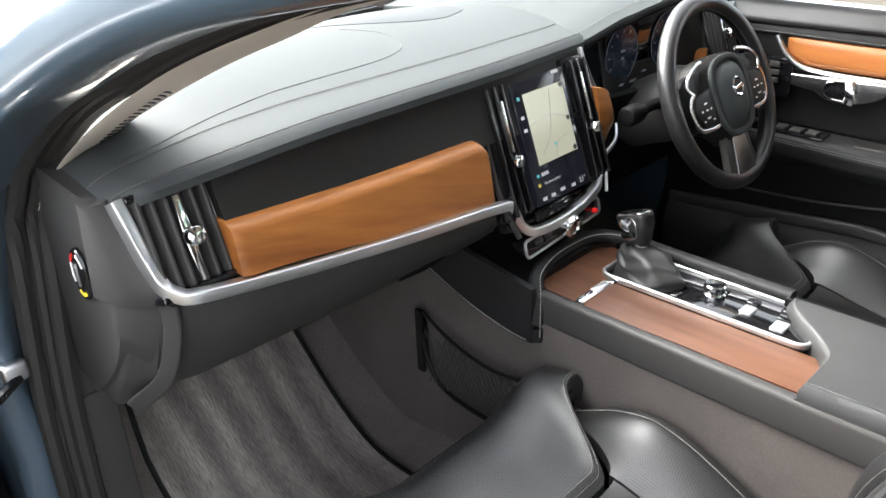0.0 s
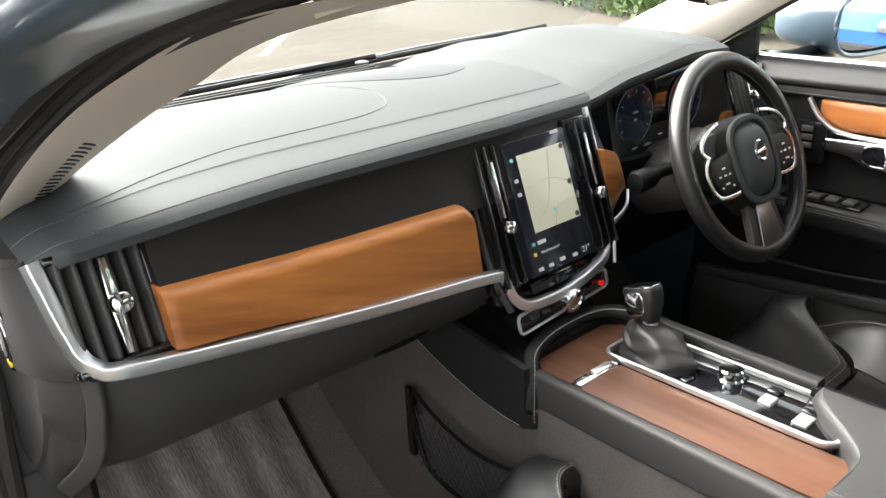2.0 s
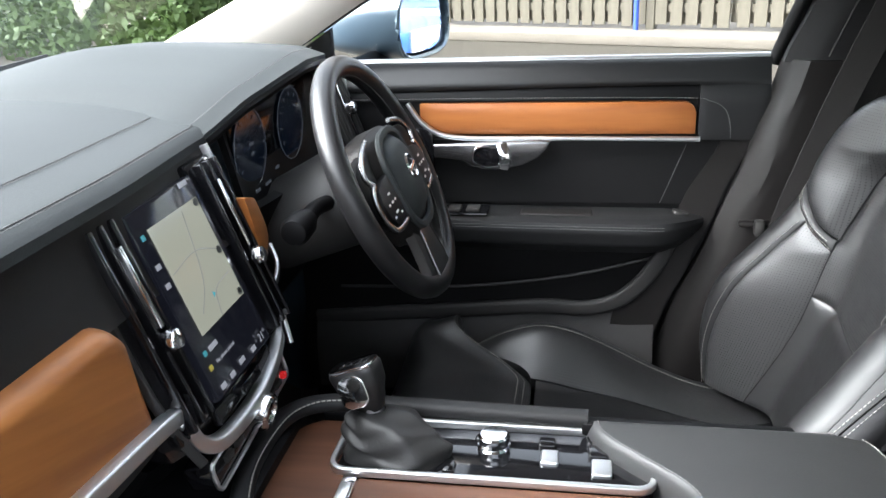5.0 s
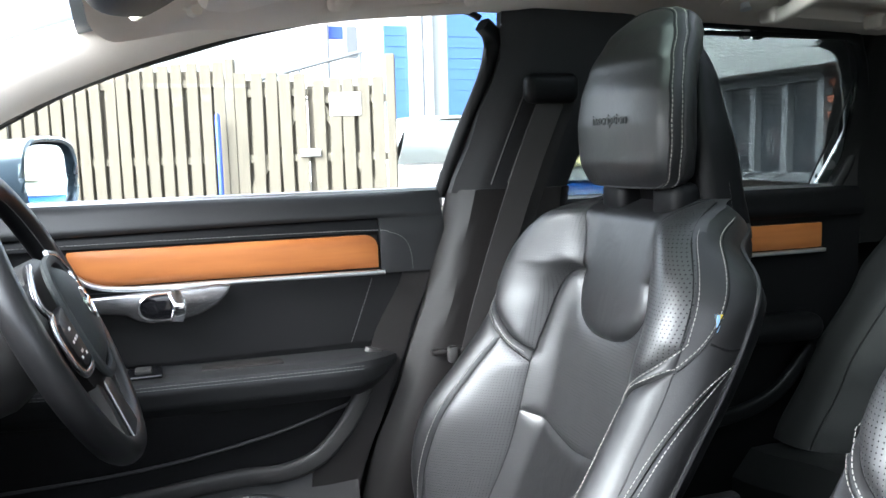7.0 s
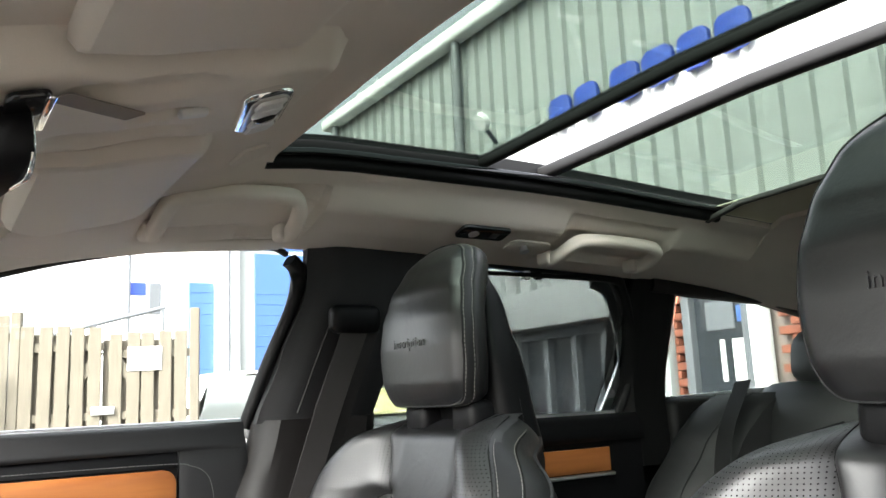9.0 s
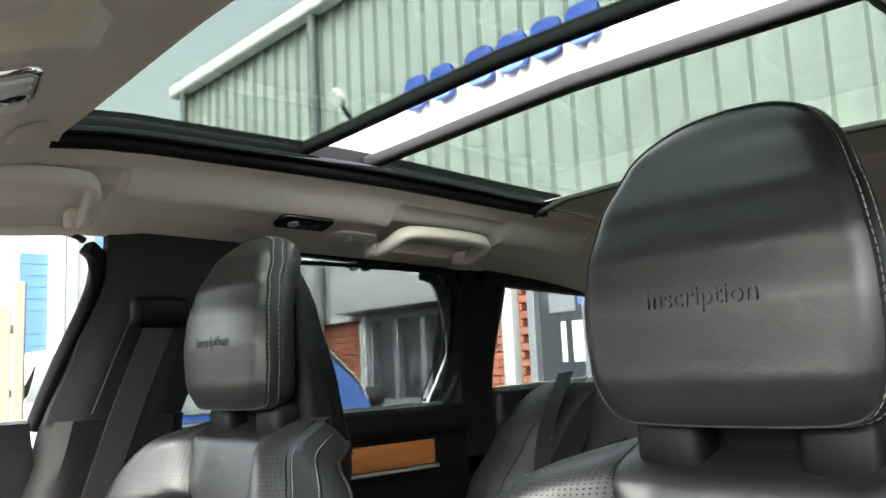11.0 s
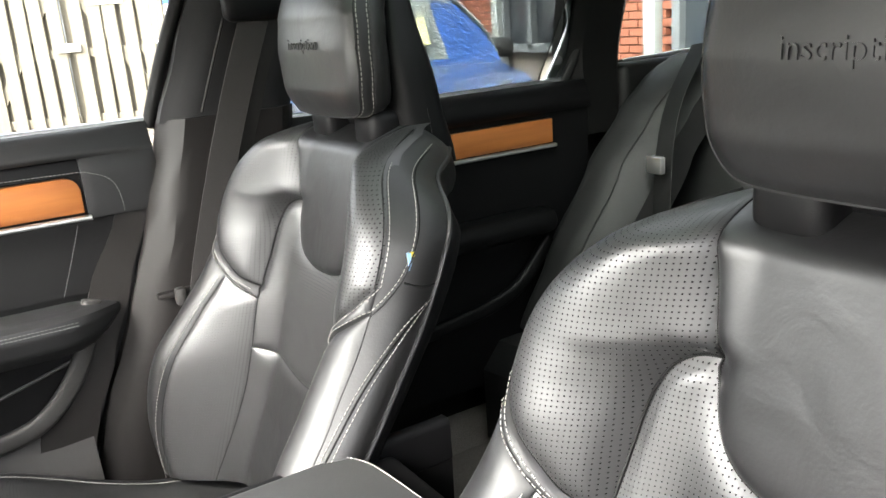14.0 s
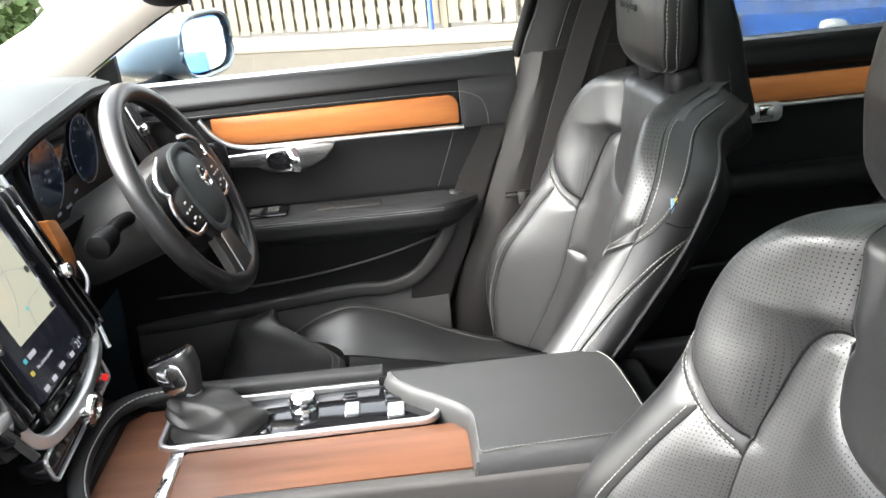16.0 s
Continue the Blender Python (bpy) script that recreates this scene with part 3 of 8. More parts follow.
for side in (-1, 1):
    lo, up = smooth_path(mirror_pts(PIL_LO[side], side), 6), smooth_path(mirror_pts(PIL_UP_P if side < 0 else PIL_UP, side), 6)

    def trim_f(s, t):
        k = s * 30
        i = min(29, int(k))
        a = lo[i].lerp(lo[i + 1], k - i)
        b = up[i].lerp(up[i + 1], k - i)
        p = a.lerp(b, t)
        bulge = (0.026 if side < 0 else 0.020) * math.sin(math.pi * t) ** 0.8
        return p + Vector((-side * bulge, -0.3 * bulge, 0))
    struct("trim_1" if side < 0 else "trim_2", sheet(trim_f, 30, 10, 0.003 if side < 0 else 0.02, (side, 0.3, 0.2)), M_BEIGE, "beige moulded windscreen pillar trim", "pillar trim")
    if side < 0:
        # slotted demister vent low in the trim
        grille = thing("pillar_vent", "dark slotted demister vent in the pillar trim", "vent")
        for k in range(15):
            sk = lerp(0.215, 0.375, k / 14)
            a, b = trim_f(sk, 0.24), trim_f(sk - 0.012, 0.37)
            part("vent_slot", sweep([a + Vector((0.0005, -0.0005, 0)), (a + b) / 2 + Vector((0.0015, -0.001, 0)), b + Vector((0.0005, -0.0005, 0))], rounded(0.0034, 0.002, 0.0006, 1)), M_RUBBER, grille)
    line = smooth_path(mirror_pts(SEAL_P if side < 0 else SEAL, side), 6)
    body = [p + Vector((side * (0.047 if side < 0 else 0.060), (0.022 if side < 0 else 0.035) * ramp01(0.1, 0.8, p.y), 0.036 if side < 0 else 0.045)) for p in line]
    if side < 0:
        body = smooth_path([Vector((-0.822, 1.136, 0.26)), Vector((-0.820, 1.136, 0.55)), Vector((-0.814, 1.133, 0.80))] + body[2::4] + [body[-1]], 4)
    struct("wall_left" if side < 0 else "wall_right", sweep(body, rounded(0.112 if side < 0 else 0.135, 0.075 if side < 0 else 0.085, 0.030, 5), scale=(lambda q: lerp(0.66, 1.0, ramp01(0.09, 0.19, q))) if side < 0 else None), M_BLUE, "slate blue painted body pillar and roof rail", "car body")
    seals = thing("door_seal", "black rubber door seal along the door opening", "seal", "door seals")
    for dx, dz, r in (((0.014, 0.001, 0.012), (-0.010, 0.0, 0.009), (-0.026, -0.003, 0.013)) if side < 0 else ((0.0, 0.0, 0.011), (0.026, 0.002, 0.009), (-0.022, -0.002, 0.010), (-0.040, -0.006, 0.008))):
        pts = [p + Vector((side * dx, 0.0, dz + 0.004 + (0.008 if p.y < 0.6 or side < 0 else 0))) for p in line if p.y > (0.58 if side > 0 and dx < 0 else -0.2)]
        if side < 0:
            low = [Vector((-0.786 - dx, 1.098, 0.36)), Vector((-0.784 - dx, 1.098, 0.57)), Vector((-0.774 - dx, 1.098, 0.77))]
            pts = smooth_path(low + pts[::3] + [pts[-1]], 4)
        part("seal_lip", sweep(pts, circle(r, 8)), M_SEAL, seals)
# hinge pillar and sill on the open side, outer body
hinge = join(box((-0.846, 1.125, 0.30), (-0.775, 1.32, 0.90), 0.02, 4), box((-0.90, -0.1, 0.20), (-0.74, 1.2, 0.33), 0.03, 3), box((-0.90, 1.28, 0.25), (-0.80, 1.5, 0.98), 0.03, 3))
struct("wall_hinge_side", hinge, M_BLUE, "slate blue painted door frame and sill", "car body", angle=50)
struct("trim_3", join(box((-0.790, 1.105, 0.33), (-0.69, 1.16, 1.02), 0.012, 3), box((-0.788, 1.099, 0.33), (-0.692, 1.15, 0.675), 0.005, 3), box((-0.775, 0.1, 0.31), (-0.70, 1.1, 0.345), 0.012, 2)), M_TRIM, "dark grey plastic kick panel and sill trim", "trim", angle=50)
# black block added in the hinge gap to stand for its shade
struct("trim_5", box((-0.90, 1.19, 0.30), (-0.852, 1.27, 1.0), 0.01, 2), M_RUBBER, "black block added for the shade in the gap behind the door hinge", "trim")
door_hinge = thing("hinge_set", "silver door hinge and greased check strap on the pillar", "hinge")
for z in (0.905, 0.50):
    part("hinge_plate", join(box((-0.885, 1.085, z - 0.028), (-0.835, 1.125, z - 0.012), 0.008, 3), box((-0.885, 1.10, z - 0.014), (-0.84, 1.125, z + 0.022), 0.008, 3)), M_BLUE, door_hinge)
    part("hinge_pin", lathe([(0.007, -0.02), (0.009, -0.018), (0.009, 0.016), (0.006, 0.02)], 12, pose(-0.868, 1.09, z)), M_BRIGHT, door_hinge)
    part("hinge_bolt", lathe([(0.010, 0), (0.010, 0.006), (0.006, 0.008)], 6, pose(-0.852, 1.10, z, 90, 0, 0)), M_GREYPLAS, door_hinge)
part("strap_arm", tube([(-0.815, 1.085, 0.762), (-0.85, 1.07, 0.752), (-0.90, 1.06, 0.735)], 0.0075, 8), M_GLOSS, door_hinge, "greased black check arm")
part("strap_mount", box((-0.835, 1.08, 0.755), (-0.80, 1.10, 0.785), 0.006, 3), M_CHROME, door_hinge)


# bonnet and wings
def bonnet_f(s, t):
    x = lerp(-0.86, 0.86, s)
    a = abs(x) / 0.86
    y = lerp(1.52, 2.75, t) - 0.10 * a * a * ramp01(0.5, 1.0, t)
    return (x, y + 0.05 * (1 - a * a), 0.915 - 0.03 * t - 0.16 * t * t - 0.04 * a * a - 0.02 * ramp01(0.75, 1.0, a) + 0.012 * ramp01(0.5, 0.6, a) * ramp01(0.85, 0.6, a))


bonnet = thing("bonnet", "glossy slate blue car bonnet reflecting the sky", "bonnet")
part("bonnet_skin", sheet(bonnet_f, 30, 18, 0.01), M_BLUE, bonnet)
for side in (-1, 1):
    part("wing", sheet(lambda s, t: (side * lerp(0.865, 0.945, ramp01(0, 1, s)), lerp(1.16, 2.75, t), lerp(0.93 - 0.21 * t * t, 0.42, s)), 8, 14, 0.01), M_BLUE, bonnet)
part("nose", sheet(lambda s, t: (lerp(-0.90, 0.90, s), 2.78 - 0.14 * (2 * s - 1) ** 4 + 0.05 * math.sin(math.pi * t), lerp(0.715, 0.22, t) + 0.012 * (1 - (2 * s - 1) ** 2)), 24, 10, 0.02, (0, -1, 0)), M_BLUE, bonnet)
for wx in (-0.80, 0.80):
    for wy in (2.02, -0.93):
        wh = thing("wheel", "black road tyre on a silver alloy wheel", "wheel", "wheels")
        part("tyre", lathe([(0.23, -0.10), (0.30, -0.115), (0.345, -0.10), (0.355, -0.04), (0.355, 0.04), (0.345, 0.10), (0.30, 0.115), (0.23, 0.10)], 32, pose(wx, wy, 0.355, 0, 90, 0)), M_RUBBER, wh)
        part("rim", lathe([(0.03, 0.085), (0.10, 0.07), (0.20, 0.075), (0.232, 0.095)], 28, pose(wx, wy, 0.355, 0, 90 if wx > 0 else -90, 0)), M_CHROME, wh)
cowl = thing("scuttle", "black plastic scuttle panel under the windscreen", "scuttle")
part("cowl_panel", sheet(lambda s, t: (lerp(-0.8, 0.8, s), lerp(1.36, 1.56, t) + 0.1 * (1 - (2 * s - 1) ** 2), lerp(1.045, 0.93, t)), 16, 4, 0.01), M_SOFT, cowl)
for x0, x1 in ((-0.62, 0.05), (-0.05, 0.6)):
    w = thing("wiper", "black windscreen wiper at rest", "wiper", "wipers")
    part("wiper_arm", tube([(x0, 1.50, 1.045), ((x0 + x1) / 2, 1.515, 1.06), (x1, 1.475, 1.07)], 0.009, 6), M_GLOSS, w)
    part("wiper_blade", tube([(x0 + 0.1, 1.47, 1.062), (x1 + 0.12, 1.45, 1.077)], 0.006, 6), M_RUBBER, w)

# front bulkhead, so that no daylight leaks in under the dashboard
struct("wall_front", box((-0.80, 1.56, 0.2), (0.80, 1.60, 1.04), 0.01), M_CARPET, "dark felted bulkhead", "bulkhead")
struct("wall_right_side", box((0.79, -1.9, 0.2), (0.90, 1.5, 0.98), 0.02), M_BLUE, "slate blue body side", "car body")
struct("trim_4", box((0.770, -1.9, 0.22), (0.787, 1.0, 0.972), 0.004), M_RUBBER, "black inner lining of the body side", "trim")
struct("wall_left_rear", box((-0.90, -1.9, 0.2), (-0.79, -0.12, 0.98), 0.02), M_BLUE, "slate blue body side", "car body")
struct("wall_rear", box((-0.8, -1.97, 0.2), (0.8, -1.90, 1.02), 0.02), M_GREYPLAS, "dark tailgate lining", "tailgate")

# ---------------------------------------------------------------- dashboard
dash = thing("dashboard", "charcoal leather dashboard with walnut veneer and aluminium trim", "dashboard", at=(0.018, 0.016, 0))


def pad_edge(x):
    """Front edge of the padded top: y and z at x."""
    return (table(((-0.745, 0.875), (-0.70, 0.838), (-0.46, 0.818), (-0.1, 0.832), (0.17, 0.868)), x),
            table(((-0.745, 1.045), (-0.70, 1.057), (-0.46, 1.073), (-0.1, 1.066), (0.17, 1.056)), x))


def pad_f(s, t):
    x = lerp(-0.75, 0.185, s)
    y0, z0 = pad_edge(x)
    y = lerp(y0, 1.44, t)
    roll = 0.009 * (1 - math.exp(-t * 90)) + 0.003 * ramp01(0, 0.3, t)
    z = z0 - 0.006 + roll + 0.030 * math.sin(math.pi * min(1, t * 1.05)) * ramp01(-0.76, -0.55, x) - 0.028 * ramp01(0.45, 1, t)
    if x < -0.70:
        z -= 0.05 * ((-0.70 - x) / 0.05) ** 2 * 0.5
    return (x, y, z)


part("top_pad", sheet(pad_f, 110, 90, 0.010, (0, 0, -1)), M_DASH, dash, "soft charcoal leather top pad")


def on_pad(x, t, lift=0.0012):
    p = pad_f((x + 0.75) / 0.935, t)
    return (p[0], p[1], p[2] + lift)


for t in (0.022, 0.115):
    part("stitch_line", stitches([on_pad(lerp(-0.735, 0.15, k / 60), t) for k in range(61)], 0.0055, 0.0040, 0.0005), M_STITCH_DK, dash)
    part("seam", tube([on_pad(lerp(-0.745, 0.17, k / 60), t + 0.006, 0.0) for k in range(61)], 0.0009, 5, 1), M_GREYPLAS, dash)
def pad_at(x, y, lift=0.0012):
    """A point on the pad over x, y."""
    y0, z0 = pad_edge(x)
    return on_pad(x, (y - y0) / (1.44 - y0), lift)


seam_xy = smooth_path([(x, y, 0) for x, y in ((-0.70, 0.925), (-0.64, 0.922), (-0.444, 0.930), (-0.30, 0.940), (-0.235, 0.950), (-0.19, 0.970), (-0.165, 1.01), (-0.160, 1.06), (-0.19, 1.12))], 12)
part("airbag_seam", tube([pad_at(p.x, p.y, 0.0002) for p in seam_xy], 0.0007, 5, 1), M_GREYPLAS, dash)

# speaker grille and screen vent on the top
def grille_f(s, t):
    """Speaker cover: a rounded triangle that follows the pad."""
    a = 2 * math.pi * s
    r = t * (1 + 0.10 * math.cos(3 * a - 0.6))
    p = Vector(pad_at(-0.055 + 0.150 * r * math.cos(a) - 0.03 * r * math.sin(a), 1.175 + 0.105 * r * math.sin(a) - 0.045 * r * math.cos(a), 0.0))
    return p + Vector((0, 0, 0.001 + 0.006 * (1 - t ** 4)))


part("speaker_grille", sheet(grille_f, 40, 10, 0.006, (0, 0, -1)), grain(principled("grey speaker mesh", (0.06, 0.064, 0.067), 0.8, spec=0.1), 700, 0.6, 0.4, 0.0006), dash, "grey rounded speaker grille")
part("speaker_badge", lathe([(0.013, 0), (0.013, 0.003), (0.008, 0.005)], 20, pose(0.0, 1.275, 1.098)), M_GREYPLAS, dash)
for k in range(3):
    part("demist_slot", box((-0.62, 1.345 + 0.02 * k, 1.062), (0.10, 1.352 + 0.02 * k, 1.072), 0.002), M_RUBBER, dash)

def strip_at(x):
    """The aluminium strip under the veneer: y and z at x."""
    return (table(((-0.72, 0.815), (-0.63, 0.790), (-0.4, 0.782), (-0.15, 0.788)), x), table(((-0.72, 0.932), (-0.63, 0.924), (-0.15, 0.862)), x))


# recessed panel under the pad
def recess_f(s, t):
    x = lerp(-0.628, 0.165, s)
    y0, z0 = pad_edge(x)
    zb = table(((-0.63, 0.985), (-0.2, 0.960), (0.17, 0.94)), x)
    yb = strip_at(x)[0] + 0.026
    return (x, lerp(y0 + 0.010, yb, t) + 0.006 * math.sin(math.pi * t), lerp(z0, zb, t))


part("upper_panel", sheet(recess_f, 24, 8, 0.02, (0, 1, 0)), M_PILLAR, dash, "black grained panel under the pad")


def veneer_f(s, t):
    x = lerp(-0.632, -0.172, s)
    y0, z0 = strip_at(x)
    top = lerp(0.995, 0.974, s) - 0.030 * (1 - math.sqrt(max(0.0, 1 - max(0.0, (x + 0.202) / 0.030) ** 2)))
    r = 0.017
    if t < 0.6:
        z, y = lerp(z0 + 0.006, top - r, t / 0.6), 0.010 * t / 0.6
    else:
        a = radians(90) * (t - 0.6) / 0.4
        z, y = top - r + r * math.sin(a), 0.010 + 1.6 * r * (1 - math.cos(a))
    end = min(x + 0.632, -0.172 - x) / 0.012
    return (x, y0 - 0.001 + y + 0.004 * max(0.0, 1 - end) ** 2, z)


part("wood_trim", sheet(veneer_f, 70, 22, 0.03, (0, 1, 0)), M_WOOD, dash, "golden walnut veneer panel")

# strip: up round the left vent, along under the veneer, round the foot of the centre stack
strip_pts = [(-0.738, 0.862, 1.045), (-0.734, 0.850, 1.015), (-0.726, 0.832, 0.965), (-0.712, 0.812, 0.934), (-0.66, 0.795, 0.924), (-0.4, 0.778, 0.8935), (-0.17, 0.783, 0.864), (-0.138, 0.785, 0.848),
             (-0.118, 0.781, 0.812), (-0.085, 0.771, 0.796), (0.0, 0.765, 0.800), (0.085, 0.775, 0.815), (0.112, 0.787, 0.832)]
part("chrome_strip", sweep(smooth_path(strip_pts, 6), rounded(0.016, 0.016, 0.0025)), M_CHROME, dash, "satin aluminium trim strip")
part("chrome_strip", sweep(smooth_path([(0.120, 0.800, 0.848), (0.160, 0.800, 0.860), (0.196, 0.808, 0.872), (0.222, 0.826, 0.888)], 6), rounded(0.006, 0.009, 0.002)), M_CHROME, dash)


# lower panel and glove box
def glove_f(s, t):
    x = lerp(-0.755, -0.10, s)
    y0, z0 = strip_at(x)
    y = y0 + 0.012 + 0.02 * t + 0.13 * t ** 2.2 + 0.05 * ramp01(0.06, 0.0, s)
    return (x, y, lerp(z0 - 0.004, 0.715, t))


part("glove_box", sheet(glove_f, 28, 14, 0.02, (0, 1, 0)), M_TRIM, dash, "dark grey glove box lid")
part("glove_catch", sheet(lambda s, t: (lerp(-0.33, -0.20, s), glove_f(0.75, 0.62)[1] - 0.002 - 0.01 * math.sin(math.pi * s), lerp(0.786, 0.772, t) + 0.01 * s), 10, 4, 0.02, (0, 1, 0)), M_SOFT, dash)
part("under_panel", sheet(lambda s, t: (lerp(-0.70, 0.76, s), lerp(0.985, 1.45, t), lerp(0.738, 0.75, t)), 8, 6, 0.02), M_SOFT, dash)
# end cap on the open side
part("end_cap", sheet(lambda s, t: (-0.724 - 0.027 * ramp01(0, 0.16, s) + 0.003 * ramp01(0.5, 1, s), lerp(table(((0.72, 0.945), (0.795, 0.882), (0.87, 0.852), (0.91, 0.852), (0.94, 0.885), (1.06, 0.890)), lerp(0.72, 1.035, t)), 1.11, s), lerp(0.72, 1.055 - 0.02 * (1 - s), t)), 30, 20, 0.02, (1, 0, 0)), M_TRIM, dash, "dark grey dashboard end cap")
part("end_roll", sweep(smooth_path([(-0.716, 0.826, 0.918), (-0.715, 0.834, 0.87), (-0.722, 0.868, 0.795), (-0.742, 0.935, 0.728)], 6), rounded(0.008, 0.024, 0.003, 3), up=(-0.5, 0.8, 0.2)), M_TRIM, dash, "curved grey edge flange")
def end_front_f(s, t):
    z = lerp(0.918, 1.046, t)
    a = Vector((table(((0.918, -0.708), (0.934, -0.718), (0.965, -0.733), (1.015, -0.741), (1.046, -0.744)), z), table(((0.918, 0.818), (0.934, 0.818), (0.965, 0.838), (1.015, 0.856), (1.046, 0.868)), z), z))
    b = Vector((-0.764, 0.900 + 0.02 * (1 - t), z - 0.006))
    p = a.lerp(b, s)
    return p + Vector((-0.010, -0.012, 0)) * math.sin(math.pi * s)


part("end_front", sheet(end_front_f, 10, 12, 0.008, (0.6, 0.8, 0)), M_TRIM, dash, "dark grey rounded front of the end cap")
DMX = pose(-0.7525, 0.964, 0.925, 0, -90, 0)
disc = part("airbag_switch", lathe([(0.036, 0), (0.036, 0.004), (0.034, 0.006)], 28, DMX @ Matrix.Diagonal((1.0, 0.62, 1, 1))), M_GLOSS, dash, "oval airbag switch plate with warning prints")
part("switch_recess", lathe([(0.020, 0.006), (0.019, 0.0065), (0.012, 0.0068)], 22, DMX @ Matrix.Diagonal((1.0, 0.55, 1, 1))), M_SOFT, disc)
part("switch_key", box((-0.016, -0.002, 0.006), (0.016, 0.002, 0.009), 0.001, 2, DMX), M_CHROME, disc)
for a0, a1, mt in ((20, 60, M_RED), (65, 120, M_WHITE), (150, 215, M_YELLOW), (-60, -10, M_WHITE)):
    part("print", sweep([DMX @ Vector((0.028 * math.cos(radians(q)), 0.0174 * math.sin(radians(q)), 0.0064)) for q in [lerp(a0, a1, k / 6) for k in range(7)]], rounded(0.005, 0.001, 0.0003, 1), up=(1, 0, 0)), mt, disc)


def vent(parent, cx, side, zc=0.984):
    """An outer air vent: dark surround, five upright slats and a chrome slider with a cut knob."""
    V = Matrix.Translation((cx, 0.842, zc)) @ pose(0, 0, 0, -20, 0, 0)
    v = part("air_vent", join(box((-0.053, 0.030, -0.062), (0.053, 0.044, 0.062), 0.003, 2, V), box((-0.055, -0.010, 0.056), (0.055, 0.044, 0.066), 0.003, 2, V), box((-0.055, -0.014, -0.066), (0.055, 0.044, -0.056), 0.003, 2, V),
                              box((-side * 0.044, -0.006, -0.062), (-side * 0.056, 0.044, 0.062), 0.003, 2, V)), M_GLOSS, parent, "gloss black outer air vent", angle=30)
    for k in range(7):
        part("slat", box((-0.0034, -0.012, -0.057), (0.0034, 0.014, 0.057), 0.003, 3, V @ pose(side * -0.003 - 0.049 + 0.0165 * k, 0, 0, 0, 0, 20)), M_GREYPLAS, v)
    part("slider", join(prism([(-0.0035, -0.054), (0.0035, -0.054), (0.006, -0.012), (0.006, 0.012), (0.0035, 0.052), (-0.0035, 0.052), (-0.006, 0.012), (-0.006, -0.012)], 0.005, V @ pose(0, -0.012, 0, 90, 0, 0), 0.0015), lathe([(0.004, 0), (0.0115, 0.003), (0.0125, 0.010), (0.011, 0.017), (0.006, 0.0195)], 14, V @ pose(0.003, -0.014, 0, 90, 0, 0))), M_BRIGHT, v, "chrome slider with a cut-glass knob")
    return v


vent(dash, -0.674, -1)
vent(dash, 0.638, 1, 0.978)
part("vent_bezel", tube([(0.588, 0.83, 0.925), (0.683, 0.835, 0.925), (0.699, 0.85, 1.04)], 0.006, 6), M_CHROME, dash)

# ---- centre stack
SX = -0.012  # middle of the stack
part("stack_panel", sheet(lambda s, t: (SX + lerp(-0.165, 0.16, s) * lerp(0.72, 1.0, ramp01(0, 0.45, t)), lerp(0.785, 0.872, t) + 0.02 * abs(2 * s - 1) ** 3, lerp(0.795, 1.045, t)), 20, 12, 0.05, (0, 1, 0)), M_GLOSS, dash, "piano black centre stack")


def on_stack(x, h, out=0.0):
    """A place on the leaning face: across, up from the foot, towards the cabin."""
    return Vector((SX + x, 0.782 + 0.345 * h - 0.94 * out, 0.797 + 0.985 * h + 0.32 * out))


def stack_box(x0, x1, h0, h1, out, depth, bevel=0.003):
    m = Matrix.Translation(on_stack((x0 + x1) / 2, (h0 + h1) / 2, out)) @ pose(0, 0, 0, -19.3, 0, 0)
    return box((-(x1 - x0) / 2, -depth / 2, -(h1 - h0) / 2), ((x1 - x0) / 2, depth / 2, (h1 - h0) / 2), bevel, 2, m)


M_SCREEN = glow("dark touchscreen", (0.028, 0.030, 0.045), 0.02)
M_MAP = glow("pale map on the screen", (0.60, 0.60, 0.47), 0.055)
scr = part("touchscreen", stack_box(-0.072, 0.072, 0.028, 0.236, 0.016, 0.018, 0.004), M_SCREEN, dash, "tall touchscreen showing a map")
part("map", stack_box(-0.048, 0.058, 0.092, 0.212, 0.0262, 0.001, 0), M_MAP, scr, "pale street map", smooth=False)
for pts in (((-0.03, 0.11), (0.0, 0.14), (0.02, 0.205)), ((-0.045, 0.16), (0.01, 0.165), (0.055, 0.15)), ((0.0, 0.095), (0.012, 0.12), (0.05, 0.125))):
    part("map_road", tube([on_stack(x, h, 0.0268) for x, h in pts], 0.0006, 4), glow("map road", (0.42, 0.42, 0.40), 0.05), scr)
part("map_marker", lathe([(0.004, 0), (0.001, 0.001)], 3, Matrix.Translation(on_stack(0.004, 0.118, 0.027)) @ pose(0, 0, 0, 71, 0, 0)), glow("cyan marker", (0.05, 0.5, 0.6), 0.06), scr)
for x, h in ((0.052, 0.205), (0.052, 0.15), (0.052, 0.10)):
    part("map_button", lathe([(0.0045, 0), (0.0045, 0.001)], 12, Matrix.Translation(on_stack(x, h, 0.0265)) @ pose(0, 0, 0, 71, 0, 0)), M_DARKBAR, scr)
M_ICON = glow("white screen symbols", (0.55, 0.56, 0.6), 0.05)
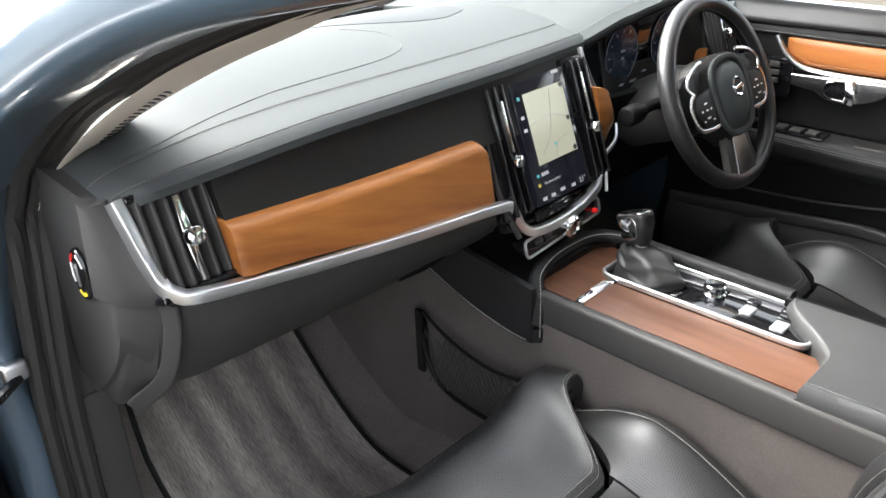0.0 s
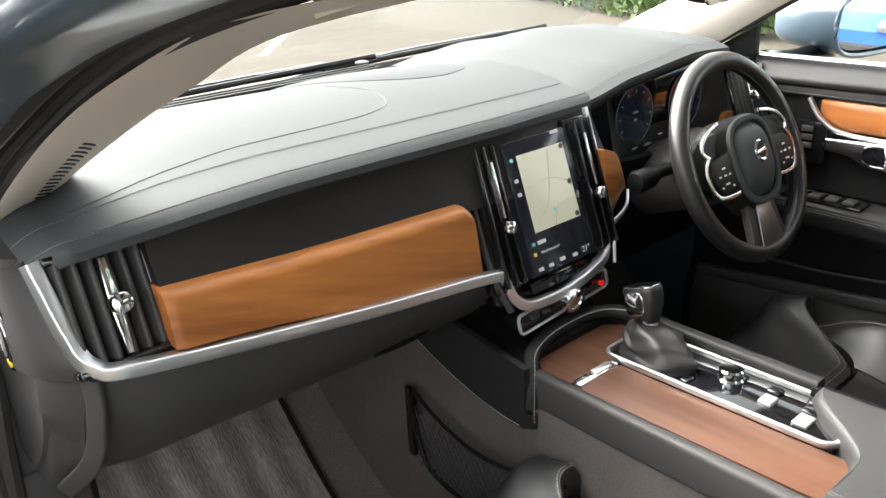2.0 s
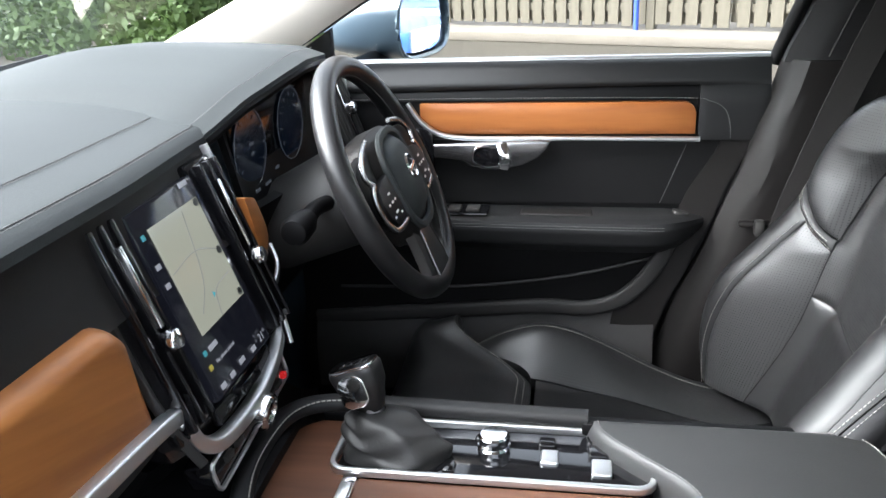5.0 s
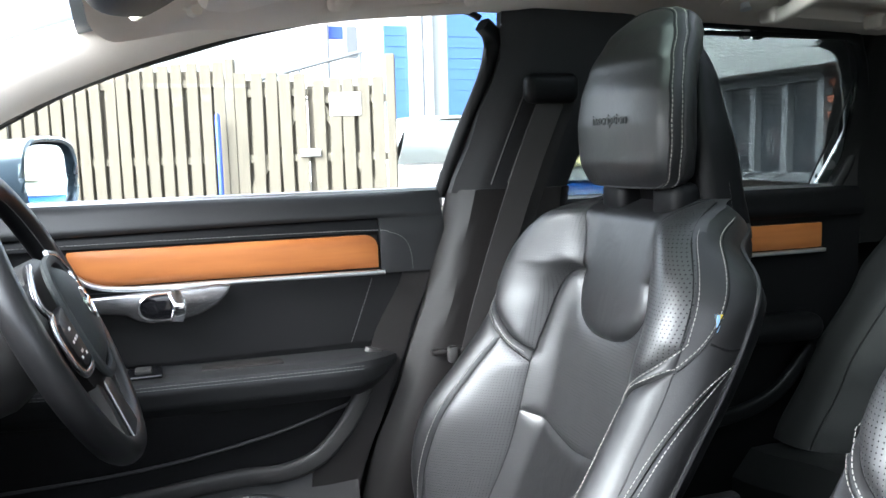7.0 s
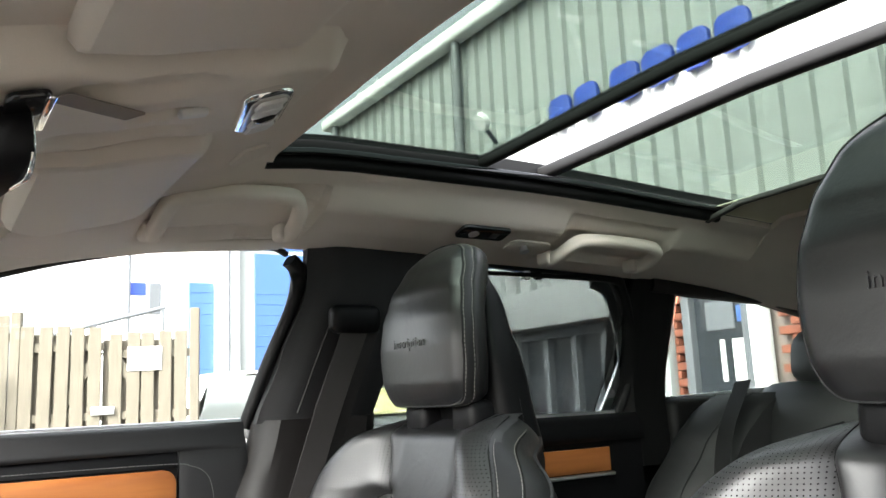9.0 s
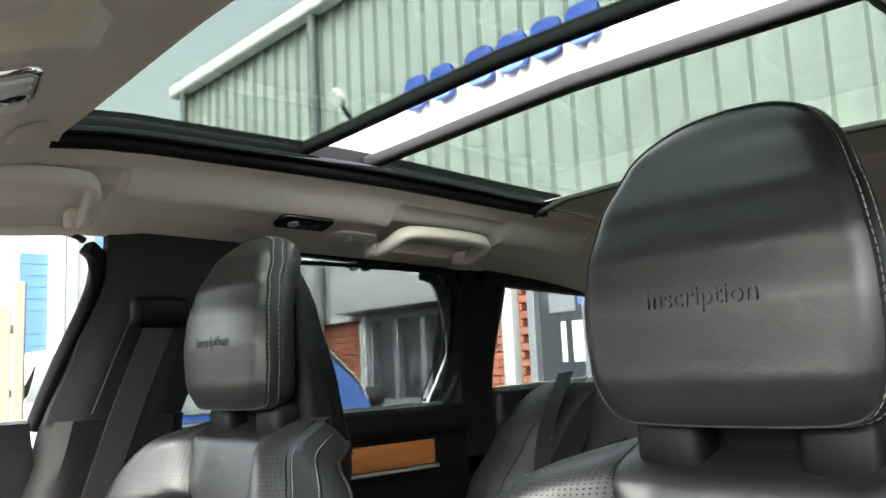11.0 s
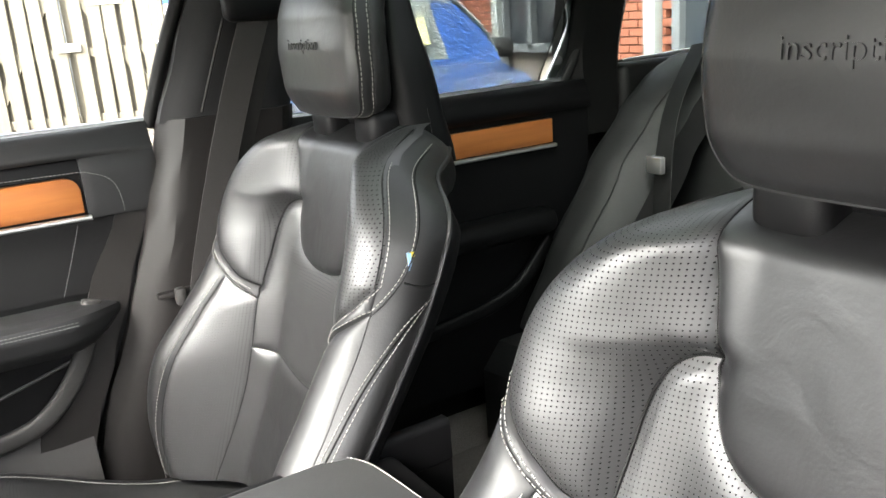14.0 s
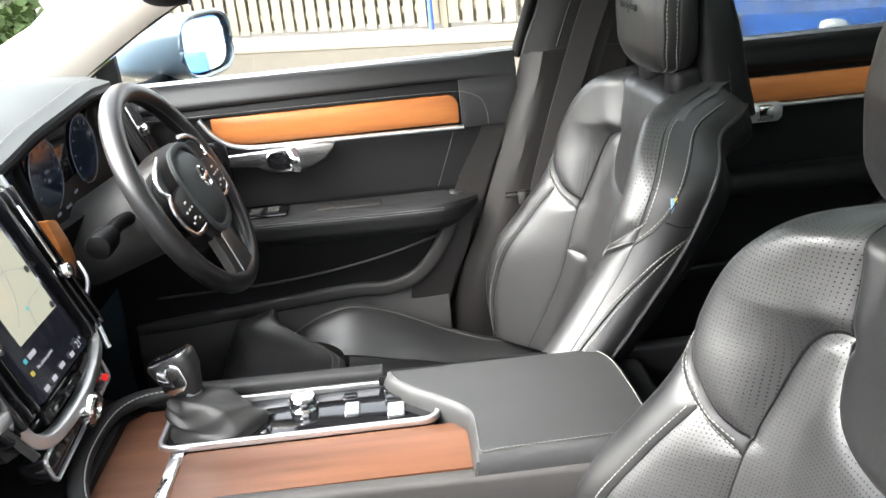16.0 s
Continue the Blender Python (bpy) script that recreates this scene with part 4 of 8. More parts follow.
for x, h, w in ((-0.06, 0.205, 0.006), (-0.06, 0.175, 0.008), (-0.06, 0.155, 0.008), (0.045, 0.228, 0.018), (-0.058, 0.080, 0.006), (-0.040, 0.080, 0.018), (-0.06, 0.065, 0.006), (-0.055, 0.042, 0.010), (-0.032, 0.042, 0.010), (-0.005, 0.044, 0.012), (0.025, 0.042, 0.010)):
    mt = M_ICON if w > 0.0065 else glow("coloured symbol", (0.1, 0.45, 0.5) if h > 0.07 else (0.6, 0.5, 0.1), 0.05)
    part("symbol", stack_box(x - w / 2, x + w / 2, h - 0.0028, h + 0.0028, 0.0264, 0.001, 0), mt, scr, smooth=False)
for word, size, x, h in (("No phone paired", 0.0062, -0.026, 0.065), ("21\u00b0", 0.0135, 0.052, 0.044)):
    arc_text(word, size, 0.0002, M_ICON, scr, Matrix.Translation(on_stack(x, h, 0.0268)) @ pose(0, 0, 0, 70.7, 0, 0), "screen_word")
part("home_key", stack_box(-0.024, 0.024, 0.012, 0.024, 0.018, 0.012, 0.003), M_GLOSS, dash, "gloss black home key")
part("key_reflection_plate", stack_box(-0.072, 0.072, 0.008, 0.027, 0.010, 0.010, 0.002), M_GLOSS, dash)
for side in (-1, 1):
    cx = 0.111 * side
    v = part("air_vent", stack_box(cx - 0.032, cx + 0.032, 0.022, 0.246, 0.002, 0.03, 0.006), M_GLOSS, dash, "tall gloss black centre air vent")
    for k in range(3):
        x = cx - 0.018 + 0.018 * k
        part("slat", stack_box(x - 0.0035, x + 0.0035, 0.03, 0.240, 0.020, 0.020, 0.002), M_GLOSS, v)
    part("slider", join(stack_box(cx - 0.003 - 0.004 * side, cx + 0.003 - 0.004 * side, 0.13, 0.215, 0.032, 0.006, 0.002), lathe([(0.003, 0), (0.010, 0.003), (0.0115, 0.010), (0.009, 0.016), (0.004, 0.018)], 14, Matrix.Translation(on_stack(cx - 0.004 * side, 0.118, 0.028)) @ pose(0, 0, 0, 71, 0, 0))), M_BRIGHT, v, "chrome slider with a cut-glass knob")
    part("vent_edge", sweep(smooth_path([on_stack(cx + side * 0.034 - side * 0.02 * ramp01(0.06, 0.0, h), h, 0.014) for h in (0.0, 0.03, 0.08, 0.15, 0.2, 0.25)], 3), rounded(0.006, 0.010, 0.002)), M_CHROME if side > 0 else M_GREYPLAS, dash)
# climate strip with volume knob
climate = part("climate_panel", box((-0.112, -0.012, -0.016), (0.112, 0.02, 0.016), 0.006, 2, pose(-0.01, 0.785, 0.775, -12, -2, 2)), M_GLOSS, dash, "black control strip with volume knob")
part("climate_frame", sweep([Vector((pose(-0.01, 0.772, 0.775, -12, -2, 2) @ Vector((x, 0, z)))) for x, z in rounded(0.222, 0.030, 0.008, 3)], circle(0.0028, 6), closed=True), M_CHROME, climate)
part("volume_knob", lathe([(0.012, 0), (0.021, 0.002), (0.0215, 0.008), (0.0215, 0.018), (0.019, 0.021), (0.013, 0.0215), (0.012, 0.019)], 28, pose(-0.006, 0.772, 0.781, 102, 0, 0)), M_BRIGHT, climate, "ribbed chrome volume knob")
for k, x in enumerate((-0.085, -0.058, 0.035, 0.058, 0.080)):
    part("button", box((x - (0.009 if k < 4 else 0.0045), 0.766, 0.771), (x + (0.009 if k < 4 else 0.0045), 0.774, 0.779), 0.002), M_GREYPLAS if k < 4 else glow("red hazard mark", (0.7, 0.02, 0.02), 0.06), climate)
part("stack_foot", sheet(lambda s, t: (lerp(-0.135, 0.135, s), lerp(0.80, 0.87, t) + 0.03 * (2 * s - 1) ** 2, lerp(0.785, 0.69, t)), 12, 6, 0.03, (0, 1, 0)), M_SOFT, dash)

# ---- driver's side: hood, instrument cluster, lower panels
def hood_edge(x):
    return (table(((0.165, 0.868), (0.25, 0.84), (0.38, 0.805), (0.50, 0.815), (0.60, 0.86)), x),
            table(((0.165, 1.052), (0.25, 1.082), (0.38, 1.108), (0.52, 1.098), (0.60, 1.055)), x))


def hood_f(s, t):
    x = lerp(0.165, 0.60, s)
    y0, z0 = hood_edge(x)
    return (x, lerp(y0, 1.40, t), z0 + 0.012 * (1 - math.exp(-t * 30)) + 0.012 * math.sin(math.pi * t) - 0.035 * ramp01(0.5, 1, t) * (z0 - 1.04) / 0.06)


part("instrument_hood", sheet(hood_f, 24, 16, 0.018, (0, 0, -1)), M_DASH, dash, "leather hood over the instruments")
part("hood_lip", tube([(x, hood_edge(x)[0] + 0.004, hood_edge(x)[1] - 0.012) for x in [lerp(0.168, 0.598, k / 12) for k in range(13)]], 0.007, 8, 3), M_SOFT, dash)
part("stitch_line", stitches([(lambda p: (p[0], p[1], p[2] + 0.001))(hood_f(k / 12, 0.035)) for k in range(13)], 0.0055, 0.0042, 0.0006), M_STITCH_DK, dash)
part("right_pad", sheet(lambda s, t: (lerp(0.585, 0.765, s), lerp(0.865, 1.42, t), lerp(1.05, 1.055, t) - 0.012 * s), 6, 10, 0.02, (0, 0, -1)), M_DASH, dash)
part("instrument_recess", sheet(lambda s, t: (lerp(0.20, 0.575, s), lerp(0.888, 0.862, abs(2 * s - 1) ** 6 * 0.9) - 0.03 * (1 - t), lerp(0.915, 1.095 - 0.03 * abs(2 * s - 1) ** 2, t)), 24, 6, 0.01, (0, 1, 0)), M_SOFT, dash, "black instrument binnacle")
cluster = part("instrument_display", box((0.235, 0.868, 0.93), (0.54, 0.873, 1.075), 0.01, 2), M_GLOSS, dash, "digital instrument display")
M_DIAL = glow("blue dial", (0.016, 0.026, 0.050), 0.012)
M_TICK = glow("pale dial print", (0.20, 0.22, 0.26), 0.02)
for cx in (0.288, 0.450):
    part("dial", lathe([(0.055, 0), (0.055, 0.001)], 32, pose(cx, 0.866, 1.003, 90, 0, 0)), M_DIAL, cluster)
    part("dial_ring", sweep([Vector((cx + 0.055 * math.cos(a * 0.2), 0.864, 1.003 + 0.055 * math.sin(a * 0.2))) for a in range(32)], circle(0.0006, 5)), M_TICK, cluster)
    for a in range(9):
        ang = radians(210 - a * 30)
        part("dial_mark", box((-0.003, -0.0006, -0.0008), (0.003, 0.0006, 0.0008), 0, 1, pose(cx + 0.045 * math.cos(ang), 0.8625, 1.003 + 0.045 * math.sin(ang), 0, -math.degrees(ang), 0)), M_TICK, cluster, smooth=False)
for cx, z, w in ((0.29, 0.943, 0.022), (0.33, 0.943, 0.03), (0.288, 1.01, 0.02), (0.288, 0.996, 0.012), (0.37, 0.955, 0.02)):
    part("readout", box((cx - w / 3, 0.8615, z - 0.0022), (cx + w / 3, 0.8625, z + 0.0022)), M_TICK, cluster, smooth=False)
# veneer pieces beside the column
part("wood_trim", sheet(lambda s, t: (lerp(0.122, 0.226, s), 0.808 - 0.010 * math.sin(math.pi * t) + 0.035 * s * s, lerp(0.857 + 0.030 * s, 0.985 - 0.022 * s - 0.070 * s ** 3, t)), 14, 10, 0.02, (0, 1, 0)), M_WOOD, dash)
part("wood_trim", sheet(lambda s, t: (lerp(0.555, 0.600, s), 0.845 - 0.01 * math.sin(math.pi * s), lerp(0.925, 0.962 - 0.02 * abs(2 * s - 1) ** 4, t)), 8, 8, 0.02, (0, 1, 0)), M_WOOD, dash)
part("driver_panel", sheet(lambda s, t: (lerp(0.12, 0.76, s), lerp(0.83, 0.96, t) + 0.03 * ramp01(0.3, 0.0, s), lerp(0.935, 0.66, t)), 16, 10, 0.02, (0, 1, 0)), M_SOFT, dash, "black knee panel")
part("side_fill", sheet(lambda s, t: (lerp(0.60, 0.77, s), lerp(0.855, 0.875, s), lerp(0.90, 1.05, t)), 4, 4, 0.02, (0, 1, 0)), M_SOFT, dash)

# ---------------------------------------------------------------- steering wheel
WC = Vector((0.377, 0.706, 0.944))
WM = Matrix.Translation(WC) @ pose(0, 0, 0, 66, 0, 0)  # local z points to the driver
wheel = thing("steering_wheel", "black leather steering wheel with satin metal inlays", "steering wheel")
M_RIM = grain(principled("worn rim leather", (0.010, 0.010, 0.0105), 0.36, spec=0.5), 420, 0.3, 0.2, 0.0006, 0.3, 14, rough_var=0.2)
rim = sweep([WM @ Vector((0.172 * math.cos(a * math.pi / 36), 0.172 * math.sin(a * math.pi / 36) * 0.985, 0)) for a in range(72)], circle(0.0155, 12, 0.017), up=WM.to_3x3() @ Vector((0, 0, 1)), closed=True)
part("rim", rim, M_RIM, wheel, "worn smooth leather rim")
for rr, zz in ((0.1565, 0.004),):
    part("rim_stitch", stitches([WM @ Vector((rr * math.cos(a * math.pi / 20), rr * math.sin(a * math.pi / 20) * 0.985, zz)) for a in range(41)], 0.006, 0.005, 0.0009, 4), M_STITCH_DK, wheel)


def hub_line(k, n, up, down, wide, p=0.72):
    """A rounded shield outline in the wheel's plane."""
    a = 2 * math.pi * k / n
    c, d = math.cos(a), math.sin(a)
    return (wide * math.copysign(abs(c) ** p, c), (up if d > 0 else down) * math.copysign(abs(d) ** p, d))


def hub_f(s, t):
    x, y = hub_line(s, 1, 0.056, 0.074, 0.058)
    return WM @ Vector((x * t, y * t, 0.016 + 0.020 * (1 - t ** 4)))


def body_f(s, t):
    x, y = hub_line(s, 1, 0.070, 0.098, 0.090, 0.6)
    x *= 1 - 0.38 * ramp01(0.0, -0.09, y)
    return WM @ Vector((x * t, y * t, 0.004 + 0.018 * (1 - t ** 5)))


part("hub_body", sheet(body_f, 48, 12, 0.03, -(WM.to_3x3() @ Vector((0, 0, 1)))), M_PILLAR, wheel, "black grained hub")
part("airbag_cover", sheet(hub_f, 48, 12, 0.02, -(WM.to_3x3() @ Vector((0, 0, 1)))), M_DASH, wheel, "dark grey grained airbag cover")
part("hub_ring", sweep([WM @ Vector((*hub_line(k, 60, 0.061, 0.080, 0.063), 0.0215)) for k in range(60)], circle(0.0065, 8, 0.005), up=WM.to_3x3() @ Vector((0, 0, 1)), closed=True), M_DASH, wheel, "satin dark grey hub ring")
ring = part("badge", lathe([(0.0175, 0), (0.019, 0.002), (0.0165, 0.0045), (0.0135, 0.003), (0.013, 0.001)], 28, WM @ pose(0, 0.002, 0.0345)), M_BRIGHT, wheel, "round chrome badge")
part("badge_bar", box((-0.016, -0.0030, 0), (0.016, 0.0030, 0.0025), 0.001, 2, WM @ pose(0, 0.002, 0.037, 0, 0, 5)), M_BRIGHT, ring)
for side in (-1, 1):
    SD = WM @ Matrix.Diagonal((side, 1, 1, 1))
    sp = part("spoke", prism([(0.06, -0.050), (0.120, -0.046), (0.158, -0.020), (0.160, 0.030), (0.125, 0.050), (0.06, 0.055)], 0.02, SD @ pose(0, 0, -0.010), 0.004), M_SOFT, wheel)
    arm = [SD @ Vector(p) for p in ((0.068, 0.067, 0.014), (0.100, 0.060, 0.016), (0.124, 0.048, 0.016), (0.136, 0.034, 0.016), (0.132, 0.024, 0.017), (0.124, 0.018, 0.018))]
    part("spoke_inlay", sweep(smooth_path(arm, 4), rounded(0.007, 0.006, 0.002), up=WM.to_3x3() @ Vector((0, 0, 1))), M_SATIN, sp, "satin metal inlay")
    loop = [SD @ Vector(p) for p in ((0.124, 0.018, 0.018), (0.134, 0.010, 0.017), (0.141, -0.006, 0.016), (0.136, -0.032, 0.016), (0.122, -0.049, 0.017), (0.092, -0.053, 0.018), (0.066, -0.052, 0.018))]
    part("spoke_inlay", sweep(smooth_path(loop, 4), rounded(0.008, 0.006, 0.002), up=WM.to_3x3() @ Vector((0, 0, 1))), M_SATIN, sp, "satin metal inlay")
    pad = part("button_pad", prism([(0.066, -0.046), (0.092, -0.047), (0.116, -0.044), (0.130, -0.028), (0.134, -0.008), (0.126, 0.008), (0.106, 0.014), (0.070, 0.018)], 0.010, SD @ pose(0, 0, 0.012), 0.002), M_SOFT, sp, "black button pad")
    for x, y, w in ((0.100, -0.004, 0.005), (0.086, -0.016, 0.003), (0.100, -0.016, 0.004), (0.116, -0.016, 0.003), (0.100, -0.030, 0.006), (0.084, -0.036, 0.003), (0.116, -0.034, 0.003)):
        part("button_mark", box((-w, -0.0016, 0), (w, 0.0016, 0.0008), 0.0003, 1, SD @ pose(x, y, 0.0222)), M_WHITE, pad, smooth=False)
part("lower_spoke", prism([(-0.042, -0.075), (0.042, -0.075), (0.056, -0.160), (-0.056, -0.160)], 0.016, WM @ pose(0, 0, -0.008), 0.004), M_GREYPLAS, wheel)
part("lower_inlay", prism([(-0.022, -0.085), (0.022, -0.085), (0.036, -0.158), (-0.036, -0.158)], 0.004, WM @ pose(0, 0, 0.0085), 0.0015), grain(principled("brushed dark metal", (0.22, 0.22, 0.22), 0.35, 1.0), 300, 0.2), wheel, "dark metal lower spoke inlay")
part("column_shroud", lathe([(0.04, -0.22), (0.075, -0.20), (0.085, -0.08), (0.07, -0.045), (0.045, -0.03)], 24, WM @ Matrix.Diagonal((1.0, 0.85, 1, 1))), M_GREYPLAS, wheel, "dark grey column shroud")
for side in (-1, 1):
    part("stalk", join(tube([WM @ Vector((side * 0.05, 0.01, -0.07)), WM @ Vector((side * 0.12, 0.02, -0.075)), WM @ Vector((side * 0.185, 0.012, -0.075))], 0.011, 10), lathe([(0.014, -0.035), (0.0185, -0.020), (0.0195, 0.010), (0.016, 0.018), (0.008, 0.020)], 18, WM @ pose(side * 0.185, 0.018, -0.075, 0, 90 * side, 0))), M_SOFT, wheel, "black stalk switch")

# ---------------------------------------------------------------- centre console
console = thing("centre_console", "centre console with walnut cover, leather rails and padded armrest", "console")


side_w = sheet(lambda s, t: (lerp(-0.135, -0.118, t) - 0.012 * ramp01(0.2, 0.0, t) - 0.03 * ramp01(0.5, 0.9, s), lerp(-0.02, 1.52, s), lerp(0.27, 0.665, t) + 0.10 * t * ramp01(0.55, 0.75, s)), 30, 12, 0.02, (1, 0, 0))
part("left_side", side_w, grain(principled("charcoal suede cloth", (0.092, 0.082, 0.076), 0.95, spec=0.1), 300, 0.6, 0.2, 0.0008, 0.4, 11), console, "charcoal suede side of the console")
part("right_side", sheet(lambda s, t: (lerp(0.150, 0.135, t), lerp(-0.02, 1.12, s), lerp(0.27, 0.665, t)), 12, 6, 0.02, (-1, 0, 0)), M_SOFT, console)
part("side_rail", sweep([Vector((-lerp(0.108, 0.120, k / 10), lerp(0.755, -0.02, k / 10), 0.684)) for k in range(11)], rounded(0.022, 0.060, 0.008, 3)), M_GREYPLAS, console, "dark grey plastic side rail")
part("side_rail", sweep([Vector((0.125, lerp(0.745, -0.02, k / 10), 0.690)) for k in range(11)], rounded(0.022, 0.058, 0.008, 3)), M_SOFT, console)
# stitched leather hoop that frames the front of the console
hoop = [(-0.122, 0.745, 0.622), (-0.122, 0.745, 0.665), (-0.113, 0.752, 0.706), (-0.092, 0.768, 0.727), (-0.04, 0.782, 0.733), (0.02, 0.785, 0.734), (0.07, 0.778, 0.734), (0.102, 0.755, 0.732), (0.116, 0.71, 0.729), (0.117, 0.6, 0.727), (0.112, 0.42, 0.727)]
part("leather_hoop", sweep(smooth_path(hoop, 5), rounded(0.024, 0.018, 0.007, 3)), M_LEATHER_MATT, console, "black stitched leather hoop")
part("stitch_line", stitches([(x - 0.004, y - 0.011, z + 0.0075) for x, y, z in hoop[:9]], 0.0065, 0.0045, 0.0009), M_STITCH, console)
part("front_flap", sheet(lambda s, t: (-0.136 - 0.014 * s, lerp(0.745, 0.98, s), lerp(0.725 + 0.05 * s, 0.622 + 0.075 * s ** 1.6, t)), 12, 8, 0.012, (1, 0, 0)), M_LEATHER_MATT, console, "black leather flap beside the console foot")
part("stitch_line", stitches([(-0.1385 - 0.014 * k / 8, lerp(0.75, 0.975, k / 8), 0.627 + 0.075 * (k / 8) ** 1.6) for k in range(9)], 0.0065, 0.0045, 0.0009), M_STITCH, console)
part("front_bridge", sheet(lambda s, t: (lerp(-0.12, 0.125, s), lerp(0.765, 0.92, t), lerp(0.725, 0.765, t) - 0.03 * (2 * s - 1) ** 4), 14, 6, 0.02, (0, 0, -1)), M_SOFT, console)
part("deck", box((-0.108, 0.06, 0.60), (0.118, 0.765, 0.698), 0.004), M_SOFT, console)
part("wood_cover", sheet(lambda s, t: (lerp(-0.100, -0.006, s), lerp(0.318, 0.668, t), 0.7105 + 0.003 * math.sin(math.pi * s)), 10, 14, 0.012, (0, 0, -1)), M_WOOD_CON, console, "reddish walnut roller cover")
part("wood_front", sheet(lambda s, t: (lerp(-0.100, 0.100, s), lerp(0.686, 0.772 - 0.03 * (2 * s - 1) ** 6, t), 0.7125), 14, 6, 0.012, (0, 0, -1)), M_WOOD_CON, console)
pull = part("cover_handle", box((-0.099, 0.668, 0.704), (-0.008, 0.686, 0.716), 0.004), M_BRIGHT, console, "chrome pull strip of the cover")
part("handle_key", box((-0.060, 0.670, 0.714), (-0.022, 0.684, 0.7185), 0.002), M_CHROME, pull)
frame_path = [Vector((x + 0.050, y + 0.527, 0.716)) for x, y in rounded(0.104, 0.352, 0.018, 4)]
part("shift_frame", sweep(frame_path, rounded(0.007, 0.010, 0.002), closed=True), M_CHROME, console, "chrome frame round the switch panel")
panel = part("switch_panel", box((0.0, 0.352, 0.69), (0.10, 0.702, 0.7125), 0.004), M_GLOSS, console, "gloss black switch panel")


# gear lever with leather gaiter
def gaiter_f(s, t):
    a = 2 * math.pi * s
    k = lerp(1, 0.26, t ** 1.5) * (1 + 0.06 * math.sin(7 * math.pi * t + 2 * math.sin(a) + math.sin(3 * a)) * (1 - t))
    return Vector((0.043 + 0.040 * k * math.cos(a) + 0.018 * t + 0.004 * math.sin(4 * a + 3) * (1 - t), 0.632 + 0.062 * k * math.sin(a) + 0.034 * t + 0.004 * math.sin(5 * a) * t * (1 - t) * 4, 0.713 + 0.046 * math.sin(math.pi / 2 * t) ** 0.9 + 0.006 * math.sin(3 * a + 7 * t) * (1 - t) * min(1, 6 * t)))


lever = part("gear_lever", sheet(gaiter_f, 48, 26, 0.002), grain(principled("creased gaiter leather", (0.022, 0.0215, 0.021), 0.48, spec=0.4), 300, 0.3, 0.3, 0.0008), console, "gear lever with a creased leather gaiter")
LM = pose(0.061, 0.662, 0.748, -20, 4, -4)
part("lever_collar", lathe([(0.012, -0.004), (0.0125, 0.006), (0.014, 0.018)], 16, LM), M_CHROME, lever)


def knob_f(s, t):
    a = 2 * math.pi * s
    z = lerp(0.010, 0.067, t)
    rx = table(((0, 0.012), (0.25, 0.0165), (0.6, 0.0205), (0.92, 0.0205), (1, 0.0185)), t)
    ry = table(((0, 0.014), (0.25, 0.020), (0.6, 0.0285), (0.92, 0.031), (1, 0.0285)), t)
    return LM @ Vector((rx * math.copysign(abs(math.cos(a)) ** 0.6, math.cos(a)), ry * math.copysign(abs(math.sin(a)) ** 0.6, math.sin(a)) + 0.002 * t, z))


part("lever_knob", sheet(knob_f, 32, 14, 0.004), M_LEATHER, lever, "black leather knob with chrome top")
part("lever_cap", prism(rounded(0.037, 0.057, 0.012, 5), 0.004, LM @ pose(0, 0.002, 0.0655), 0.0015), M_BRIGHT, lever)
part("lever_marks", box((-0.011, -0.018, 0.068), (0.011, 0.018, 0.0695), 0.0005, 1, LM), M_SATIN, lever)
for k in range(4):
    part("lever_letter", box((-0.004, -0.017 + 0.010 * k, 0.0695), (0.004, -0.012 + 0.010 * k, 0.0702), 0, 1, LM), M_GLOSS, lever, smooth=False)
part("lever_inlay", prism(rounded(0.034, 0.038, 0.012, 5), 0.004, LM @ pose(-0.0195, 0.004, 0.043, 84, 0, -90), 0.0015), M_BRIGHT, lever)
for x, y, w, l_, h in ((0.022, 0.572, 0.020, 0.014, 0.006), (0.084, 0.53, 0.014, 0.04, 0.004), (0.048, 0.462, 0.026, 0.020, 0.008), (0.078, 0.466, 0.018, 0.020, 0.007), (0.034, 0.405, 0.030, 0.022, 0.008), (0.064, 0.408, 0.022, 0.022, 0.008), (0.086, 0.410, 0.016, 0.022, 0.007)):
    part("switch", box((x - w / 2, y - l_ / 2, 0.710), (x + w / 2, y + l_ / 2, 0.7120 + 0.7 * h), 0.0025, 3), M_CHROME if h > 0.0075 and x < 0.05 else M_GLOSS, panel, "chrome switch")
part("start_knob", lathe([(0.019, 0), (0.019, 0.006), (0.0165, 0.008), (0.0175, 0.010), (0.0175, 0.020), (0.015, 0.022), (0.008, 0.0215)], 30, pose(0.062, 0.526, 0.7115)), M_BRIGHT, panel, "knurled chrome start knob")


# padded lid with an oblique front edge
def lid_f(s, t):
    ex = min(s, 1 - s)
    x = lerp(-0.122, 0.110, s)
    yf = 0.318 + 0.105 * ramp01(0.35, 0.95, s)
    yb = 0.098 + 0.030 * max(0.0, (s - 0.70) / 0.30) ** 2.5 + 0.012 * max(0.0, (0.2 - s) / 0.2) ** 2
    y = lerp(yb, yf, t)
    e = min(ex * 1.0, t * 1.0, (1 - t) * 1.0)
    return (x, y, 0.714 + 0.024 * (1 - (1 - min(1, e / 0.050)) ** 2.4) + 0.004 * (1 - t) - 0.010 * s * (1 - 0.5 * t) + 0.004 * math.sin(math.pi * s) * math.sin(math.pi * t))


